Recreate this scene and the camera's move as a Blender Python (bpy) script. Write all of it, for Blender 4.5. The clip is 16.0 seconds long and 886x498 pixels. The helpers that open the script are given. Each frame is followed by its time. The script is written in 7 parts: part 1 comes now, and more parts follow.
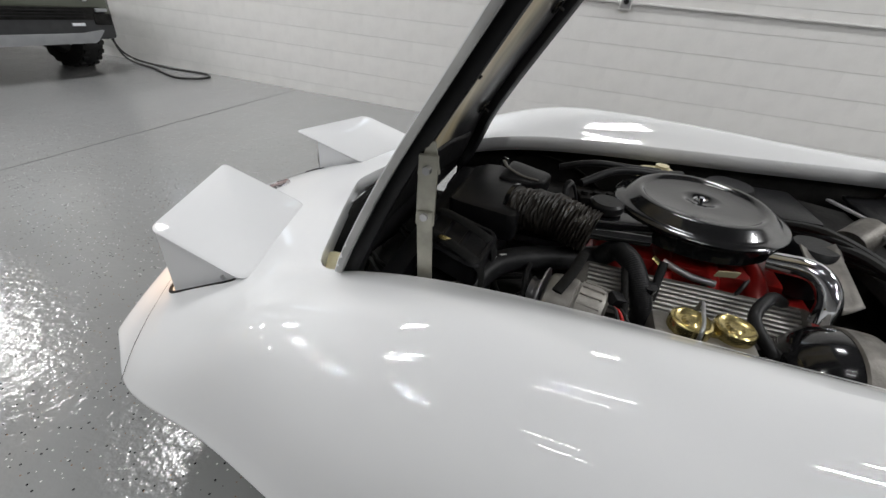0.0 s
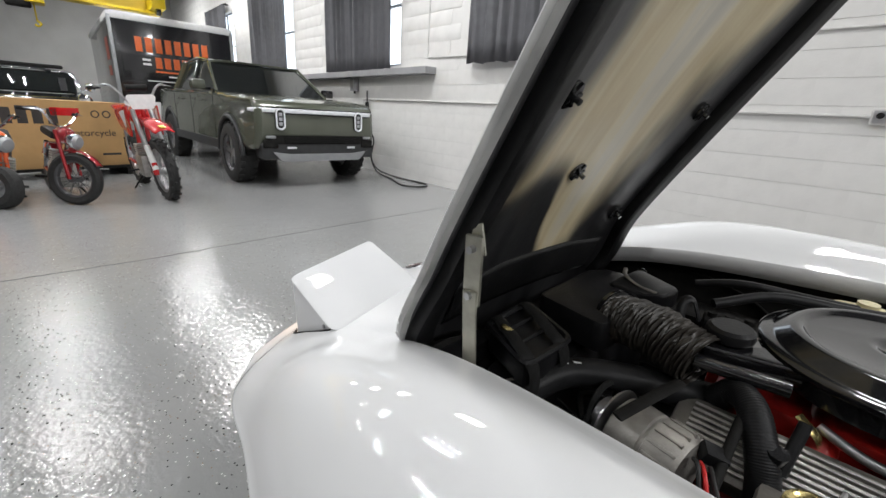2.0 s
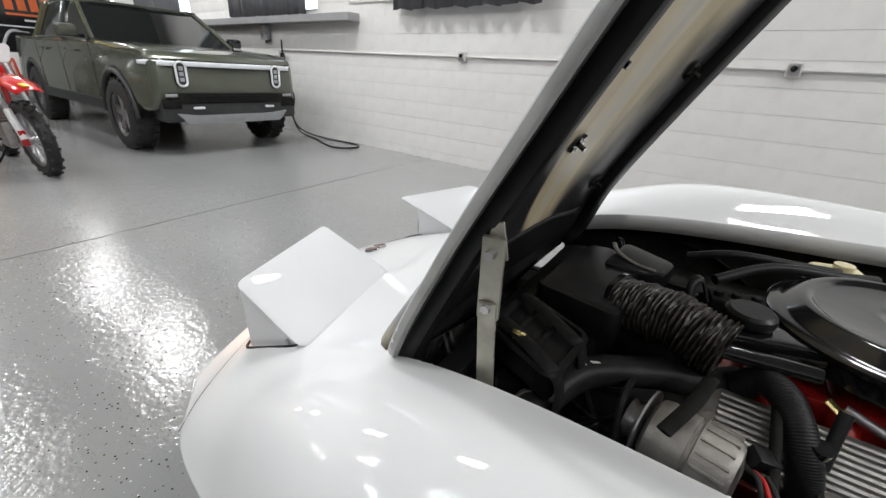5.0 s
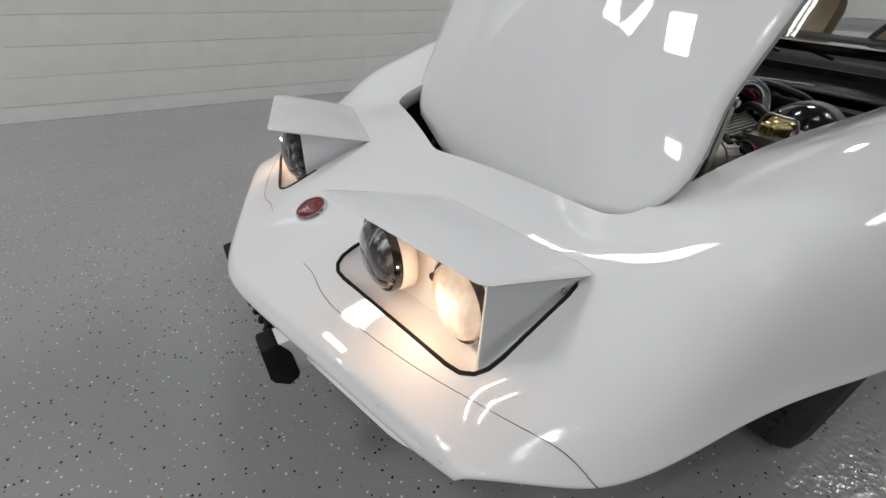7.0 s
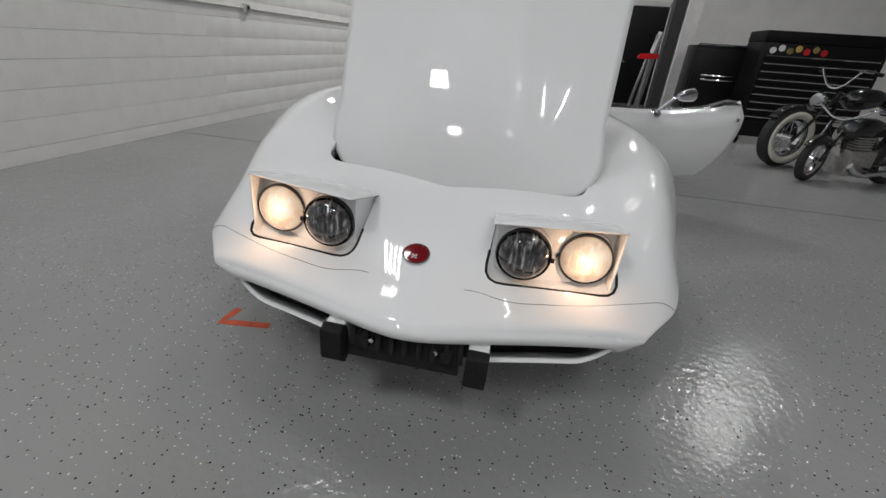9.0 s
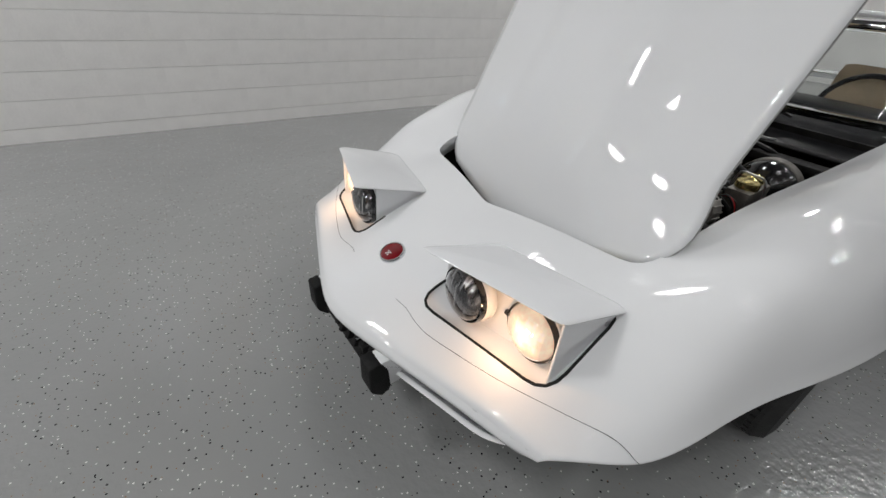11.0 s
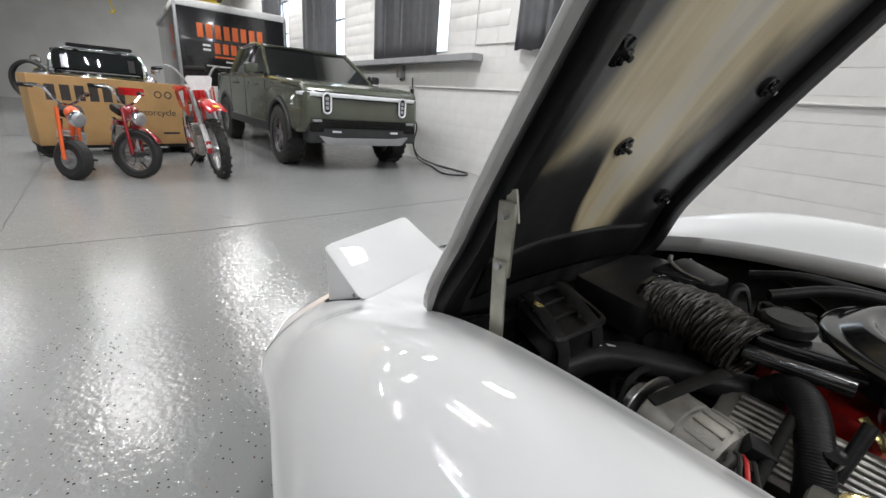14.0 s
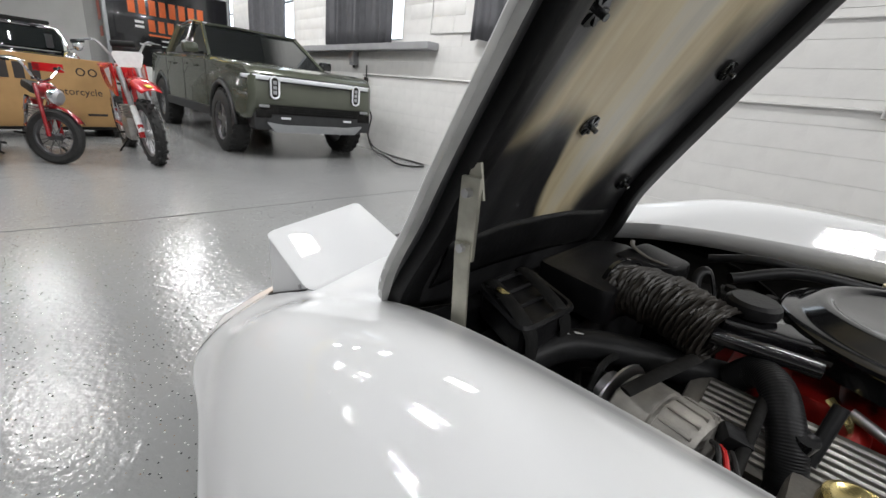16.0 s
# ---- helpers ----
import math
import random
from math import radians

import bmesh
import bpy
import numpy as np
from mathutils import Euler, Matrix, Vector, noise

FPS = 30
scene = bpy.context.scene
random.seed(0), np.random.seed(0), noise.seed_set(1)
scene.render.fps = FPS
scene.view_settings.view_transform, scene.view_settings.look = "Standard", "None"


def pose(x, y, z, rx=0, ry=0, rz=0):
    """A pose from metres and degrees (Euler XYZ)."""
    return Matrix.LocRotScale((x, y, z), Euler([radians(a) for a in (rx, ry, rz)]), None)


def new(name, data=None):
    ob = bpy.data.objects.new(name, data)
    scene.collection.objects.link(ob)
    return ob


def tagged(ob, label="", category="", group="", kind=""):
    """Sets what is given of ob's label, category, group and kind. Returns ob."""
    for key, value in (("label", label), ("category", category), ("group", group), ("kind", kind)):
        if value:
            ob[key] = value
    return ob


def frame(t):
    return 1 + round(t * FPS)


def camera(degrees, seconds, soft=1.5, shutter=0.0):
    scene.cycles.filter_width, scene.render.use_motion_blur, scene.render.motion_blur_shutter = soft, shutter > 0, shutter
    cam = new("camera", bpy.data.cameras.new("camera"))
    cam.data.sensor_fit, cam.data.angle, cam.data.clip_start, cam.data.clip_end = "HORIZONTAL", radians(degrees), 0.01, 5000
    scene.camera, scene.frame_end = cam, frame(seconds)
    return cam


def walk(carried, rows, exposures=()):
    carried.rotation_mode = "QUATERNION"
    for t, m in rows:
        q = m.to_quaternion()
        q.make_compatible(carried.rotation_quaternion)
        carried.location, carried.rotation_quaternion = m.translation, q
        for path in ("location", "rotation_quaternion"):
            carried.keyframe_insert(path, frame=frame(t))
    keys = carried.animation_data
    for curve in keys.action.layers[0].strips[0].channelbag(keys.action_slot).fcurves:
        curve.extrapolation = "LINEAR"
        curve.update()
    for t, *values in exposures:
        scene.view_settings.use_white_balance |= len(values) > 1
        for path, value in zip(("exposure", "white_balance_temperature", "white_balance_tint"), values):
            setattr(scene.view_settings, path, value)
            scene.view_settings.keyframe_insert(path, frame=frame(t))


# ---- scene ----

# camera and its way
cam = camera(94.0, 16.0, 1.5, 0.0)
# seconds, eye x y z, yaw, pitch, roll
ROWS = [
    (0, -0.012, -0.004, 1.118, 17.80, -30.69, 6.00),
    (0.5, 0.069, -0.078, 1.176, 32.24, -25.50, 5.44),
    (1, 0.025, -0.076, 1.184, 39.88, -22.96, 6.01),
    (1.5, 0.019, 0.011, 1.136, 39.91, -20.52, 4.55),
    (2, 0.226, 0.121, 1.091, 47.34, -17.83, 3.44),
    (2.5, 0.339, 0.180, 1.067, 49.09, -18.68, 1.94),
    (3, 0.343, 0.192, 1.053, 50.25, -17.71, 2.99),
    (3.5, 0.339, 0.187, 1.054, 51.97, -17.80, 3.31),
    (4.65, 0.150, 0.170, 1.090, 43.00, -21.50, 3.20),
    (5.8, -0.431, 0.072, 1.123, 18.26, -26.81, 4.17),
    (6, -0.553, 0.042, 1.099, 12.87, -27.72, 4.31),
    (6.5, -0.882, 0.038, 1.056, -5.43, -32.10, 2.44),
    (7, -1.175, 0.194, 0.961, -29.69, -32.79, 1.12),
    (7.5, -1.452, 0.288, 0.974, -55.58, -30.47, 2.87),
    (8, -1.690, 0.568, 0.991, -68.47, -28.12, 2.15),
    (8.2, -1.769, 0.669, 0.996, -72.91, -26.81, 3.58),
    (9.25, -2.010, 0.845, 1.040, -78.60, -26.50, 4.20),
    (10.3, -1.840, 0.473, 1.087, -59.17, -30.07, 5.40),
    (10.5, -1.758, 0.365, 1.111, -52.74, -31.14, 5.60),
    (11, -1.455, 0.170, 1.165, -33.31, -31.87, 3.16),
    (11.5, -1.044, -0.034, 1.163, -13.19, -32.68, 3.77),
    (12, -0.684, -0.008, 1.125, -7.29, -32.75, 7.76),
    (12.5, -0.378, -0.011, 1.113, 18.73, -28.98, 4.23),
    (13, -0.151, 0.096, 1.090, 36.26, -27.79, 1.67),
    (13.5, 0.099, 0.136, 1.062, 45.49, -23.77, 2.94),
    (14, 0.231, 0.139, 1.039, 52.74, -19.28, 4.74),
    (14.5, 0.325, 0.153, 1.002, 55.23, -19.28, 3.30),
    (15, 0.275, 0.164, 0.996, 51.30, -18.82, 4.95),
    (15.5, 0.229, 0.185, 0.990, 50.60, -18.84, 6.30),
    (16, 0.177, 0.182, 0.993, 46.27, -19.54, 6.56),
]


def eye_pose(x, y, z, yaw, pitch, roll):
    return pose(x, y, z, 90 + pitch, 0, yaw) @ pose(0, 0, 0, 0, 0, roll)


walk(cam, [(t, eye_pose(*r)) for t, *r in ROWS], exposures=[(0, -0.44), (1.5, -0.27), (3.5, -0.16), (5.8, -0.36), (7, -0.87), (8, -0.98), (9.25, -1.0), (10.5, -0.8), (11.5, -0.82), (12.3, -0.68), (13.5, -0.27), (14.5, -0.2), (16, -0.18)])

# ---- light ----
world = bpy.data.worlds.new("World")
scene.world = world
world.use_nodes = True
world.node_tree.nodes["Background"].inputs[0].default_value = (0.8, 0.88, 1.0, 1)
world.node_tree.nodes["Background"].inputs[1].default_value = 0.6


def strip_lamp(x, y, z, length, watts, width=0.14, turn=0):
    d = bpy.data.lights.new("tube_light", "AREA")
    d.shape, d.size, d.size_y, d.energy, d.color = "RECTANGLE", length, width, watts, (0.985, 0.99, 0.99)
    o = new("tube_light", d)
    o.matrix_world = pose(x, y, z, 0, 0, turn)
    return o


CEIL = 5.4
PANELS = [(x, 2.6) for x in (-18.4, -13.8, -9.2, -4.1, 5.2)]
TROFFER = (0.4, 2.66)
TUBES = [(x + d, y) for y, d in ((-0.85, 0), (-0.35, 0.25), (-3.6, 0.4), (-3.1, 0)) for x in (-13.0, -8.6, -4.0, 0.5, 4.6)]
for x, y in PANELS:
    strip_lamp(x, y, CEIL - 0.42, 0.95, 230 if x > 3 else 165, 0.55)
for x, y in TUBES:
    strip_lamp(x, y, CEIL - 0.42, 1.3, (58 if x > 3 else 10 if x > -3 else 56) if y > -2 else (58 if x > 3 else 8 if x > -3 else 44 if x > -6 else 56), 0.035)
for k in range(4):
    strip_lamp(TROFFER[0], TROFFER[1] - 0.21 + 0.14 * k, CEIL - 0.42, 0.95, 16, 0.075)

# ---- materials ----
def mat(name, color, rough=0.5, metal=0.0, coat=0.0, vary=0.08, scale=6.0, bump=0.0, bump_scale=200.0, spec=0.5, rvary=0.1, emit=None, strength=0.0, second=None, island=0.0):
    """A principled material with colour variation at two scales, uneven gloss and fine relief."""
    m = bpy.data.materials.new(name)
    m.use_nodes = True
    nt = m.node_tree
    b = nt.nodes["Principled BSDF"]
    b.inputs["Metallic"].default_value = metal
    b.inputs["Coat Weight"].default_value = coat
    b.inputs["Coat Roughness"].default_value = 0.025
    b.inputs["Specular IOR Level"].default_value = spec
    tc = nt.nodes.new("ShaderNodeTexCoord")
    n1 = nt.nodes.new("ShaderNodeTexNoise")
    n1.inputs["Scale"].default_value = scale
    n1.inputs["Detail"].default_value = 6
    nt.links.new(tc.outputs["Object"], n1.inputs["Vector"])
    ramp = nt.nodes.new("ShaderNodeValToRGB")
    c2 = second or tuple(min(1, c * (1 - vary)) for c in color)
    c1 = color if second else tuple(min(1, c * (1 + vary)) for c in color)
    ramp.color_ramp.elements[0].position, ramp.color_ramp.elements[1].position = 0.35, 0.68
    ramp.color_ramp.elements[0].color, ramp.color_ramp.elements[1].color = (*c1, 1), (*c2, 1)
    nt.links.new(n1.outputs["Fac"], ramp.inputs["Fac"])
    out = ramp.outputs["Color"]
    if island:
        oi = nt.nodes.new("ShaderNodeObjectInfo")
        hs = nt.nodes.new("ShaderNodeHueSaturation")
        mr = nt.nodes.new("ShaderNodeMapRange")
        mr.inputs["To Min"].default_value, mr.inputs["To Max"].default_value = 1 - island, 1 + island
        nt.links.new(oi.outputs["Random"], mr.inputs["Value"])
        nt.links.new(mr.outputs["Result"], hs.inputs["Value"])
        nt.links.new(out, hs.inputs["Color"])
        out = hs.outputs["Color"]
    nt.links.new(out, b.inputs["Base Color"])
    rr = nt.nodes.new("ShaderNodeMapRange")
    rr.inputs["To Min"].default_value, rr.inputs["To Max"].default_value = max(0.01, rough * (1 - rvary)), min(1, rough * (1 + rvary))
    n2 = nt.nodes.new("ShaderNodeTexNoise")
    n2.inputs["Scale"].default_value = scale * 7
    n2.inputs["Detail"].default_value = 4
    nt.links.new(tc.outputs["Object"], n2.inputs["Vector"])
    nt.links.new(n2.outputs["Fac"], rr.inputs["Value"])
    nt.links.new(rr.outputs["Result"], b.inputs["Roughness"])
    if bump:
        n3 = nt.nodes.new("ShaderNodeTexNoise")
        n3.inputs["Scale"].default_value = bump_scale
        n3.inputs["Detail"].default_value = 3
        nt.links.new(tc.outputs["Object"], n3.inputs["Vector"])
        bp = nt.nodes.new("ShaderNodeBump")
        bp.inputs["Strength"].default_value = bump
        bp.inputs["Distance"].default_value = 0.002
        nt.links.new(n3.outputs["Fac"], bp.inputs["Height"])
        nt.links.new(bp.outputs["Normal"], b.inputs["Normal"])
    if emit:
        b.inputs["Emission Color"].default_value = (*emit, 1)
        b.inputs["Emission Strength"].default_value = strength
    return m


def epoxy_floor():
    """Grey garage epoxy with scattered black, white and tan flakes, orange-peel relief, scuffs."""
    m = mat("epoxy_floor", (0.280, 0.282, 0.282), 0.14, 0, 0.0, 0.06, 0.7, 0, 1, 0.5, 0.25)
    nt = m.node_tree
    b = nt.nodes["Principled BSDF"]
    tc = nt.nodes["Texture Coordinate"]
    base = b.inputs["Base Color"].links[0].from_socket
    col = base
    for seed, scale, size, keep, tint in ((0.0, 72, 0.23, 0.16, (0.02, 0.02, 0.022)), (7.3, 80, 0.22, 0.15, (0.66, 0.66, 0.64)), (3.1, 85, 0.19, 0.08, (0.25, 0.15, 0.09))):
        mp = nt.nodes.new("ShaderNodeMapping")
        mp.inputs["Location"].default_value = (seed, seed * 1.7, 0)
        nt.links.new(tc.outputs["Object"], mp.inputs["Vector"])
        v = nt.nodes.new("ShaderNodeTexVoronoi")
        v.inputs["Scale"].default_value = scale
        nt.links.new(mp.outputs["Vector"], v.inputs["Vector"])
        lt = nt.nodes.new("ShaderNodeMath")
        lt.operation = "LESS_THAN"
        lt.inputs[1].default_value = size
        nt.links.new(v.outputs["Distance"], lt.inputs[0])
        sp = nt.nodes.new("ShaderNodeSeparateColor")
        nt.links.new(v.outputs["Color"], sp.inputs["Color"])
        k = nt.nodes.new("ShaderNodeMath")
        k.operation = "LESS_THAN"
        k.inputs[1].default_value = keep
        nt.links.new(sp.outputs["Red"], k.inputs[0])
        mu = nt.nodes.new("ShaderNodeMath")
        mu.operation = "MULTIPLY"
        nt.links.new(lt.outputs[0], mu.inputs[0])
        nt.links.new(k.outputs[0], mu.inputs[1])
        mix = nt.nodes.new("ShaderNodeMix")
        mix.data_type = "RGBA"
        nt.links.new(mu.outputs[0], mix.inputs["Factor"])
        nt.links.new(col, mix.inputs["A"])
        mix.inputs["B"].default_value = (*tint, 1)
        col = mix.outputs["Result"]
    nt.links.new(col, b.inputs["Base Color"])
    peel = nt.nodes.new("ShaderNodeTexNoise")
    peel.inputs["Scale"].default_value = 42
    peel.inputs["Detail"].default_value = 2
    nt.links.new(tc.outputs["Object"], peel.inputs["Vector"])
    wave = nt.nodes.new("ShaderNodeTexNoise")
    wave.inputs["Scale"].default_value = 9
    nt.links.new(tc.outputs["Object"], wave.inputs["Vector"])
    add = nt.nodes.new("ShaderNodeMath")
    add.operation = "MULTIPLY_ADD"
    add.inputs[1].default_value = 1.2
    nt.links.new(wave.outputs["Fac"], add.inputs[0])
    nt.links.new(peel.outputs["Fac"], add.inputs[2])
    bp = nt.nodes.new("ShaderNodeBump")
    bp.inputs["Strength"].default_value = 0.6
    bp.inputs["Distance"].default_value = 0.004
    nt.links.new(add.outputs[0], bp.inputs["Height"])
    nt.links.new(bp.outputs["Normal"], b.inputs["Normal"])
    return m


def glass(name, color=(1, 1, 1), rough=0.0, ior=1.45):
    m = bpy.data.materials.new(name)
    m.use_nodes = True
    b = m.node_tree.nodes["Principled BSDF"]
    b.inputs["Base Color"].default_value = (*color, 1)
    b.inputs["Transmission Weight"].default_value = 1
    b.inputs["Roughness"].default_value = rough
    b.inputs["IOR"].default_value = ior
    return m


FLOOR = epoxy_floor()
BLOCK = mat("painted_block", (0.71, 0.70, 0.685), 0.55, 0, 0, 0.05, 2.2, 0.5, 70)
BACKWALL = mat("grey_painted_wall", (0.60, 0.60, 0.585), 0.6, 0, 0, 0.07, 1.1, 0.3, 40)
# for the unseen south wall, greyed to cut light bounced onto the car
LOW_BOUNCE = mat("low_bounce_grey", (0.26, 0.26, 0.26), 0.7, 0, 0, 0.07, 1.1, 0.3, 40)
CEILING = mat("ceiling_paint", (0.13, 0.13, 0.135), 0.8, 0, 0, 0.05, 1.0)
PAINT = mat("white_car_paint", (0.78, 0.785, 0.795), 0.6, 0, 1.0, 0.012, 3.0, 0, 1, 0.06, 0.08)
GUM = mat("black_rubber", (0.015, 0.015, 0.015), 0.6, 0, 0, 0.25, 30, 0.4, 300, 0.12)
HOSE = mat("black_hose", (0.014, 0.014, 0.015), 0.42, 0, 0, 0.3, 25, 0.3, 120, 0.2)
PLASTIC = mat("black_plastic", (0.010, 0.010, 0.011), 0.36, 0, 0, 0.3, 18, 0.25, 160, 0.22)
GLOSS = mat("gloss_black", (0.01, 0.01, 0.011), 0.14, 0, 0.6, 0.2, 12)
GRIME = mat("engine_grime", (0.012, 0.0115, 0.011), 0.7, 0, 0, 0.5, 14, 0.8, 60, 0.15)
ZINC = mat("zinc_steel", (0.42, 0.41, 0.35), 0.42, 0.75, 0, 0.18, 22, 0.2, 120)
STEEL = mat("worn_steel", (0.45, 0.45, 0.46), 0.35, 0.95, 0, 0.15, 20)
CHROME = mat("chrome", (0.75, 0.76, 0.78), 0.07, 1.0, 0, 0.04, 10)
ALLOY = mat("cast_aluminium", (0.44, 0.43, 0.41), 0.42, 0.8, 0, 0.18, 30, 0.5, 180)
BRIGHTALLOY = mat("washed_aluminium", (0.30, 0.285, 0.262), 0.45, 0.5, 0, 0.25, 24, 0.5, 140)
CASTING = mat("oily_casting", (0.15, 0.14, 0.126), 0.45, 0.45, 0, 0.3, 24, 0.5, 140)
RED_PAINT = mat("red_engine_enamel", (0.30, 0.011, 0.009), 0.35, 0, 0.2, 0.5, 14, 0.3, 70)
GOLD = mat("yellow_zinc", (0.50, 0.41, 0.18), 0.24, 0.9, 0, 0.22, 16, 0.15, 60)
HOODBLACK = mat("hood_black", (0.009, 0.009, 0.0095), 0.45, 0, 0, 0.4, 9, 0.35, 60, 0.25)
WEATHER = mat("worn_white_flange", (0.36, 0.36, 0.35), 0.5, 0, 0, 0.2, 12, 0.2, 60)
CREAM = mat("cream_plastic", (0.62, 0.56, 0.36), 0.4, 0, 0, 0.12, 14)
AMBER = mat("yellow_plastic", (0.62, 0.42, 0.12), 0.4, 0, 0, 0.15, 10)
RED_GLOSS = mat("red_gloss", (0.52, 0.012, 0.015), 0.18, 0, 0.6, 0.12, 8)
DARK_RED = mat("dark_red_paint", (0.24, 0.008, 0.012), 0.2, 0, 0.6, 0.12, 8)
EMBLEM = mat("emblem_red", (0.16, 0.006, 0.01), 0.12, 0, 0.8, 0.2, 20)
ORANGE = mat("orange_plastic", (0.8, 0.13, 0.03), 0.3, 0, 0.3, 0.1, 8)
TAPE = mat("orange_tape", (0.62, 0.1, 0.04), 0.5, 0, 0, 0.15, 30)
GREEN = mat("green_truck_paint", (0.084, 0.092, 0.068), 0.25, 0.15, 0.8, 0.05, 3)
DARK_CLAD = mat("dark_cladding", (0.025, 0.026, 0.028), 0.5, 0, 0, 0.15, 12)
SILVER = mat("silver_trim", (0.33, 0.34, 0.35), 0.35, 0.3, 0, 0.06, 10)
LENS_WHITE = mat("white_light_bar", (0.75, 0.77, 0.8), 0.25, 0, 0.3, 0.04, 10)
CURTAIN = mat("grey_curtain", (0.115, 0.115, 0.125), 0.9, 0, 0, 0.08, 8, 0.3, 500)
CARD = mat("brown_cardboard", (0.43, 0.26, 0.11), 0.75, 0, 0, 0.1, 4, 0.2, 90)
INK = mat("dark_ink", (0.035, 0.03, 0.028), 0.6, 0, 0, 0.1, 20)
TRAILER = mat("trailer_black", (0.012, 0.012, 0.014), 0.18, 0, 0.5, 0.15, 3)
DECAL = mat("orange_decal", (0.78, 0.16, 0.04), 0.45, 0, 0, 0.06, 20)
DECAL_W = mat("white_decal", (0.75, 0.75, 0.75), 0.45, 0, 0, 0.06, 20)
CRANE = mat("yellow_crane_paint", (0.65, 0.47, 0.01), 0.4, 0, 0, 0.1, 3)
TYRE = mat("tyre_rubber", (0.02, 0.02, 0.02), 0.75, 0, 0, 0.25, 40, 0.5, 200)
RIM_GREY = mat("dark_rim", (0.12, 0.12, 0.125), 0.35, 0.6, 0, 0.1, 20)
CABLE = mat("black_cable", (0.012, 0.012, 0.012), 0.55, 0, 0, 0.1, 30)
CONDUIT = mat("painted_conduit", (0.62, 0.61, 0.6), 0.45, 0, 0, 0.06, 8)
SILL = mat("grey_sill", (0.3, 0.3, 0.31), 0.6, 0, 0, 0.08, 5)
CRACK = mat("floor_crack", (0.08, 0.08, 0.08), 0.7, 0, 0, 0.3, 20)
DARKGLASS = mat("dark_glass", (0.012, 0.014, 0.014), 0.04, 0, 0.5, 0.1, 3)
BEIGE = mat("tan_leather", (0.24, 0.175, 0.105), 0.55, 0, 0, 0.1, 15)
RED_WIRE = mat("red_wire", (0.55, 0.02, 0.02), 0.4, 0, 0, 0.1, 20)
CLEAR = glass("window_glass", (0.93, 0.96, 0.95), 0.0)
SCREEN = mat("daylight_pane", (0.8, 0.85, 0.9), 0.5, 0, 0, 0.02, 3, emit=(0.8, 0.9, 1.0), strength=3.0)
GREEN_LED = mat("green_led", (0.1, 0.8, 0.4), 0.3, 0, 0, 0.02, 5, emit=(0.1, 1.0, 0.5), strength=1.5)
TOOLBLACK = mat("tool_chest_black", (0.006, 0.006, 0.0065), 0.34, 0, 0, 0.15, 6, spec=0.2)


# ---- mesh helpers ----
def part(name, bm, material, parent=None, label="", smooth=True, m=None, bevel=0.0, solid=0.0, sharp=38):
    me = bpy.data.meshes.new(name)
    bmesh.ops.recalc_face_normals(bm, faces=bm.faces)
    bm.to_mesh(me)
    bm.free()
    me.materials.append(material)
    if smooth:
        me.shade_smooth()
        me.set_sharp_from_angle(angle=radians(sharp))
    o = new(name, me)
    if parent is not None:
        o.parent = parent
    if m is not None:
        o.matrix_local = m
    if solid:
        s = o.modifiers.new("thickness", "SOLIDIFY")
        s.thickness, s.offset = solid, -1
    if bevel:
        b = o.modifiers.new("edge", "BEVEL")
        b.width, b.segments, b.limit_method, b.angle_limit = bevel, 2, "ANGLE", radians(40)
    if label:
        o["label"] = label
    return o


def thing(name, m, label, category, group="", kind=""):
    o = new(name)
    o.empty_display_size = 0.2
    o.matrix_world = m
    return tagged(o, label, category, group, kind)


I4 = Matrix.Identity(4)


def box(sx, sy, sz, m=I4, bm=None, bev=0.0):
    bm = bm or bmesh.new()
    r = bmesh.ops.create_cube(bm, size=1, matrix=m @ Matrix.Diagonal((sx, sy, sz, 1)))
    if bev:
        es = list({e for v in r["verts"] for e in v.link_edges})
        bmesh.ops.bevel(bm, geom=es, offset=bev, segments=2, affect="EDGES", profile=0.6)
    return bm


def cyl(r, depth, m=I4, bm=None, segs=32, r2=None):
    bm = bm or bmesh.new()
    bmesh.ops.create_cone(bm, cap_ends=True, segments=segs, radius1=r, radius2=r if r2 is None else r2, depth=depth, matrix=m)
    return bm


def lathe(profile, segs=48, m=I4, bm=None, closed=False):
    """Turn (radius, height) pairs about z."""
    bm = bm or bmesh.new()
    rings = []
    for r, z in profile:
        rings.append([bm.verts.new(m @ Vector((r * math.cos(2 * math.pi * k / segs), r * math.sin(2 * math.pi * k / segs), z))) for k in range(segs)] if r > 1e-6 else [bm.verts.new(m @ Vector((0, 0, z)))])
    pairs = list(zip(rings, rings[1:])) + ([(rings[-1], rings[0])] if closed else [])
    for a, b in pairs:
        for k in range(segs):
            q = [a[k % len(a)], a[(k + 1) % len(a)], b[(k + 1) % len(b)], b[k % len(b)]]
            q = [v for i, v in enumerate(q) if v not in q[:i]]
            if len(q) > 2:
                bm.faces.new(q)
    return bm


def curve_points(pts, n):
    """A smooth line through the points."""
    p = [Vector(q) for q in pts]
    p = [p[0] * 2 - p[1]] + p + [p[-1] * 2 - p[-2]]
    out = []
    for i in range(1, len(p) - 2):
        for k in range(n):
            t = k / n
            a, b, c, d = p[i - 1], p[i], p[i + 1], p[i + 2]
            out.append(0.5 * ((2 * b) + (c - a) * t + (2 * a - 5 * b + 4 * c - d) * t * t + (3 * b - a - 3 * c + d) * t ** 3))
    return out + [p[-2]]


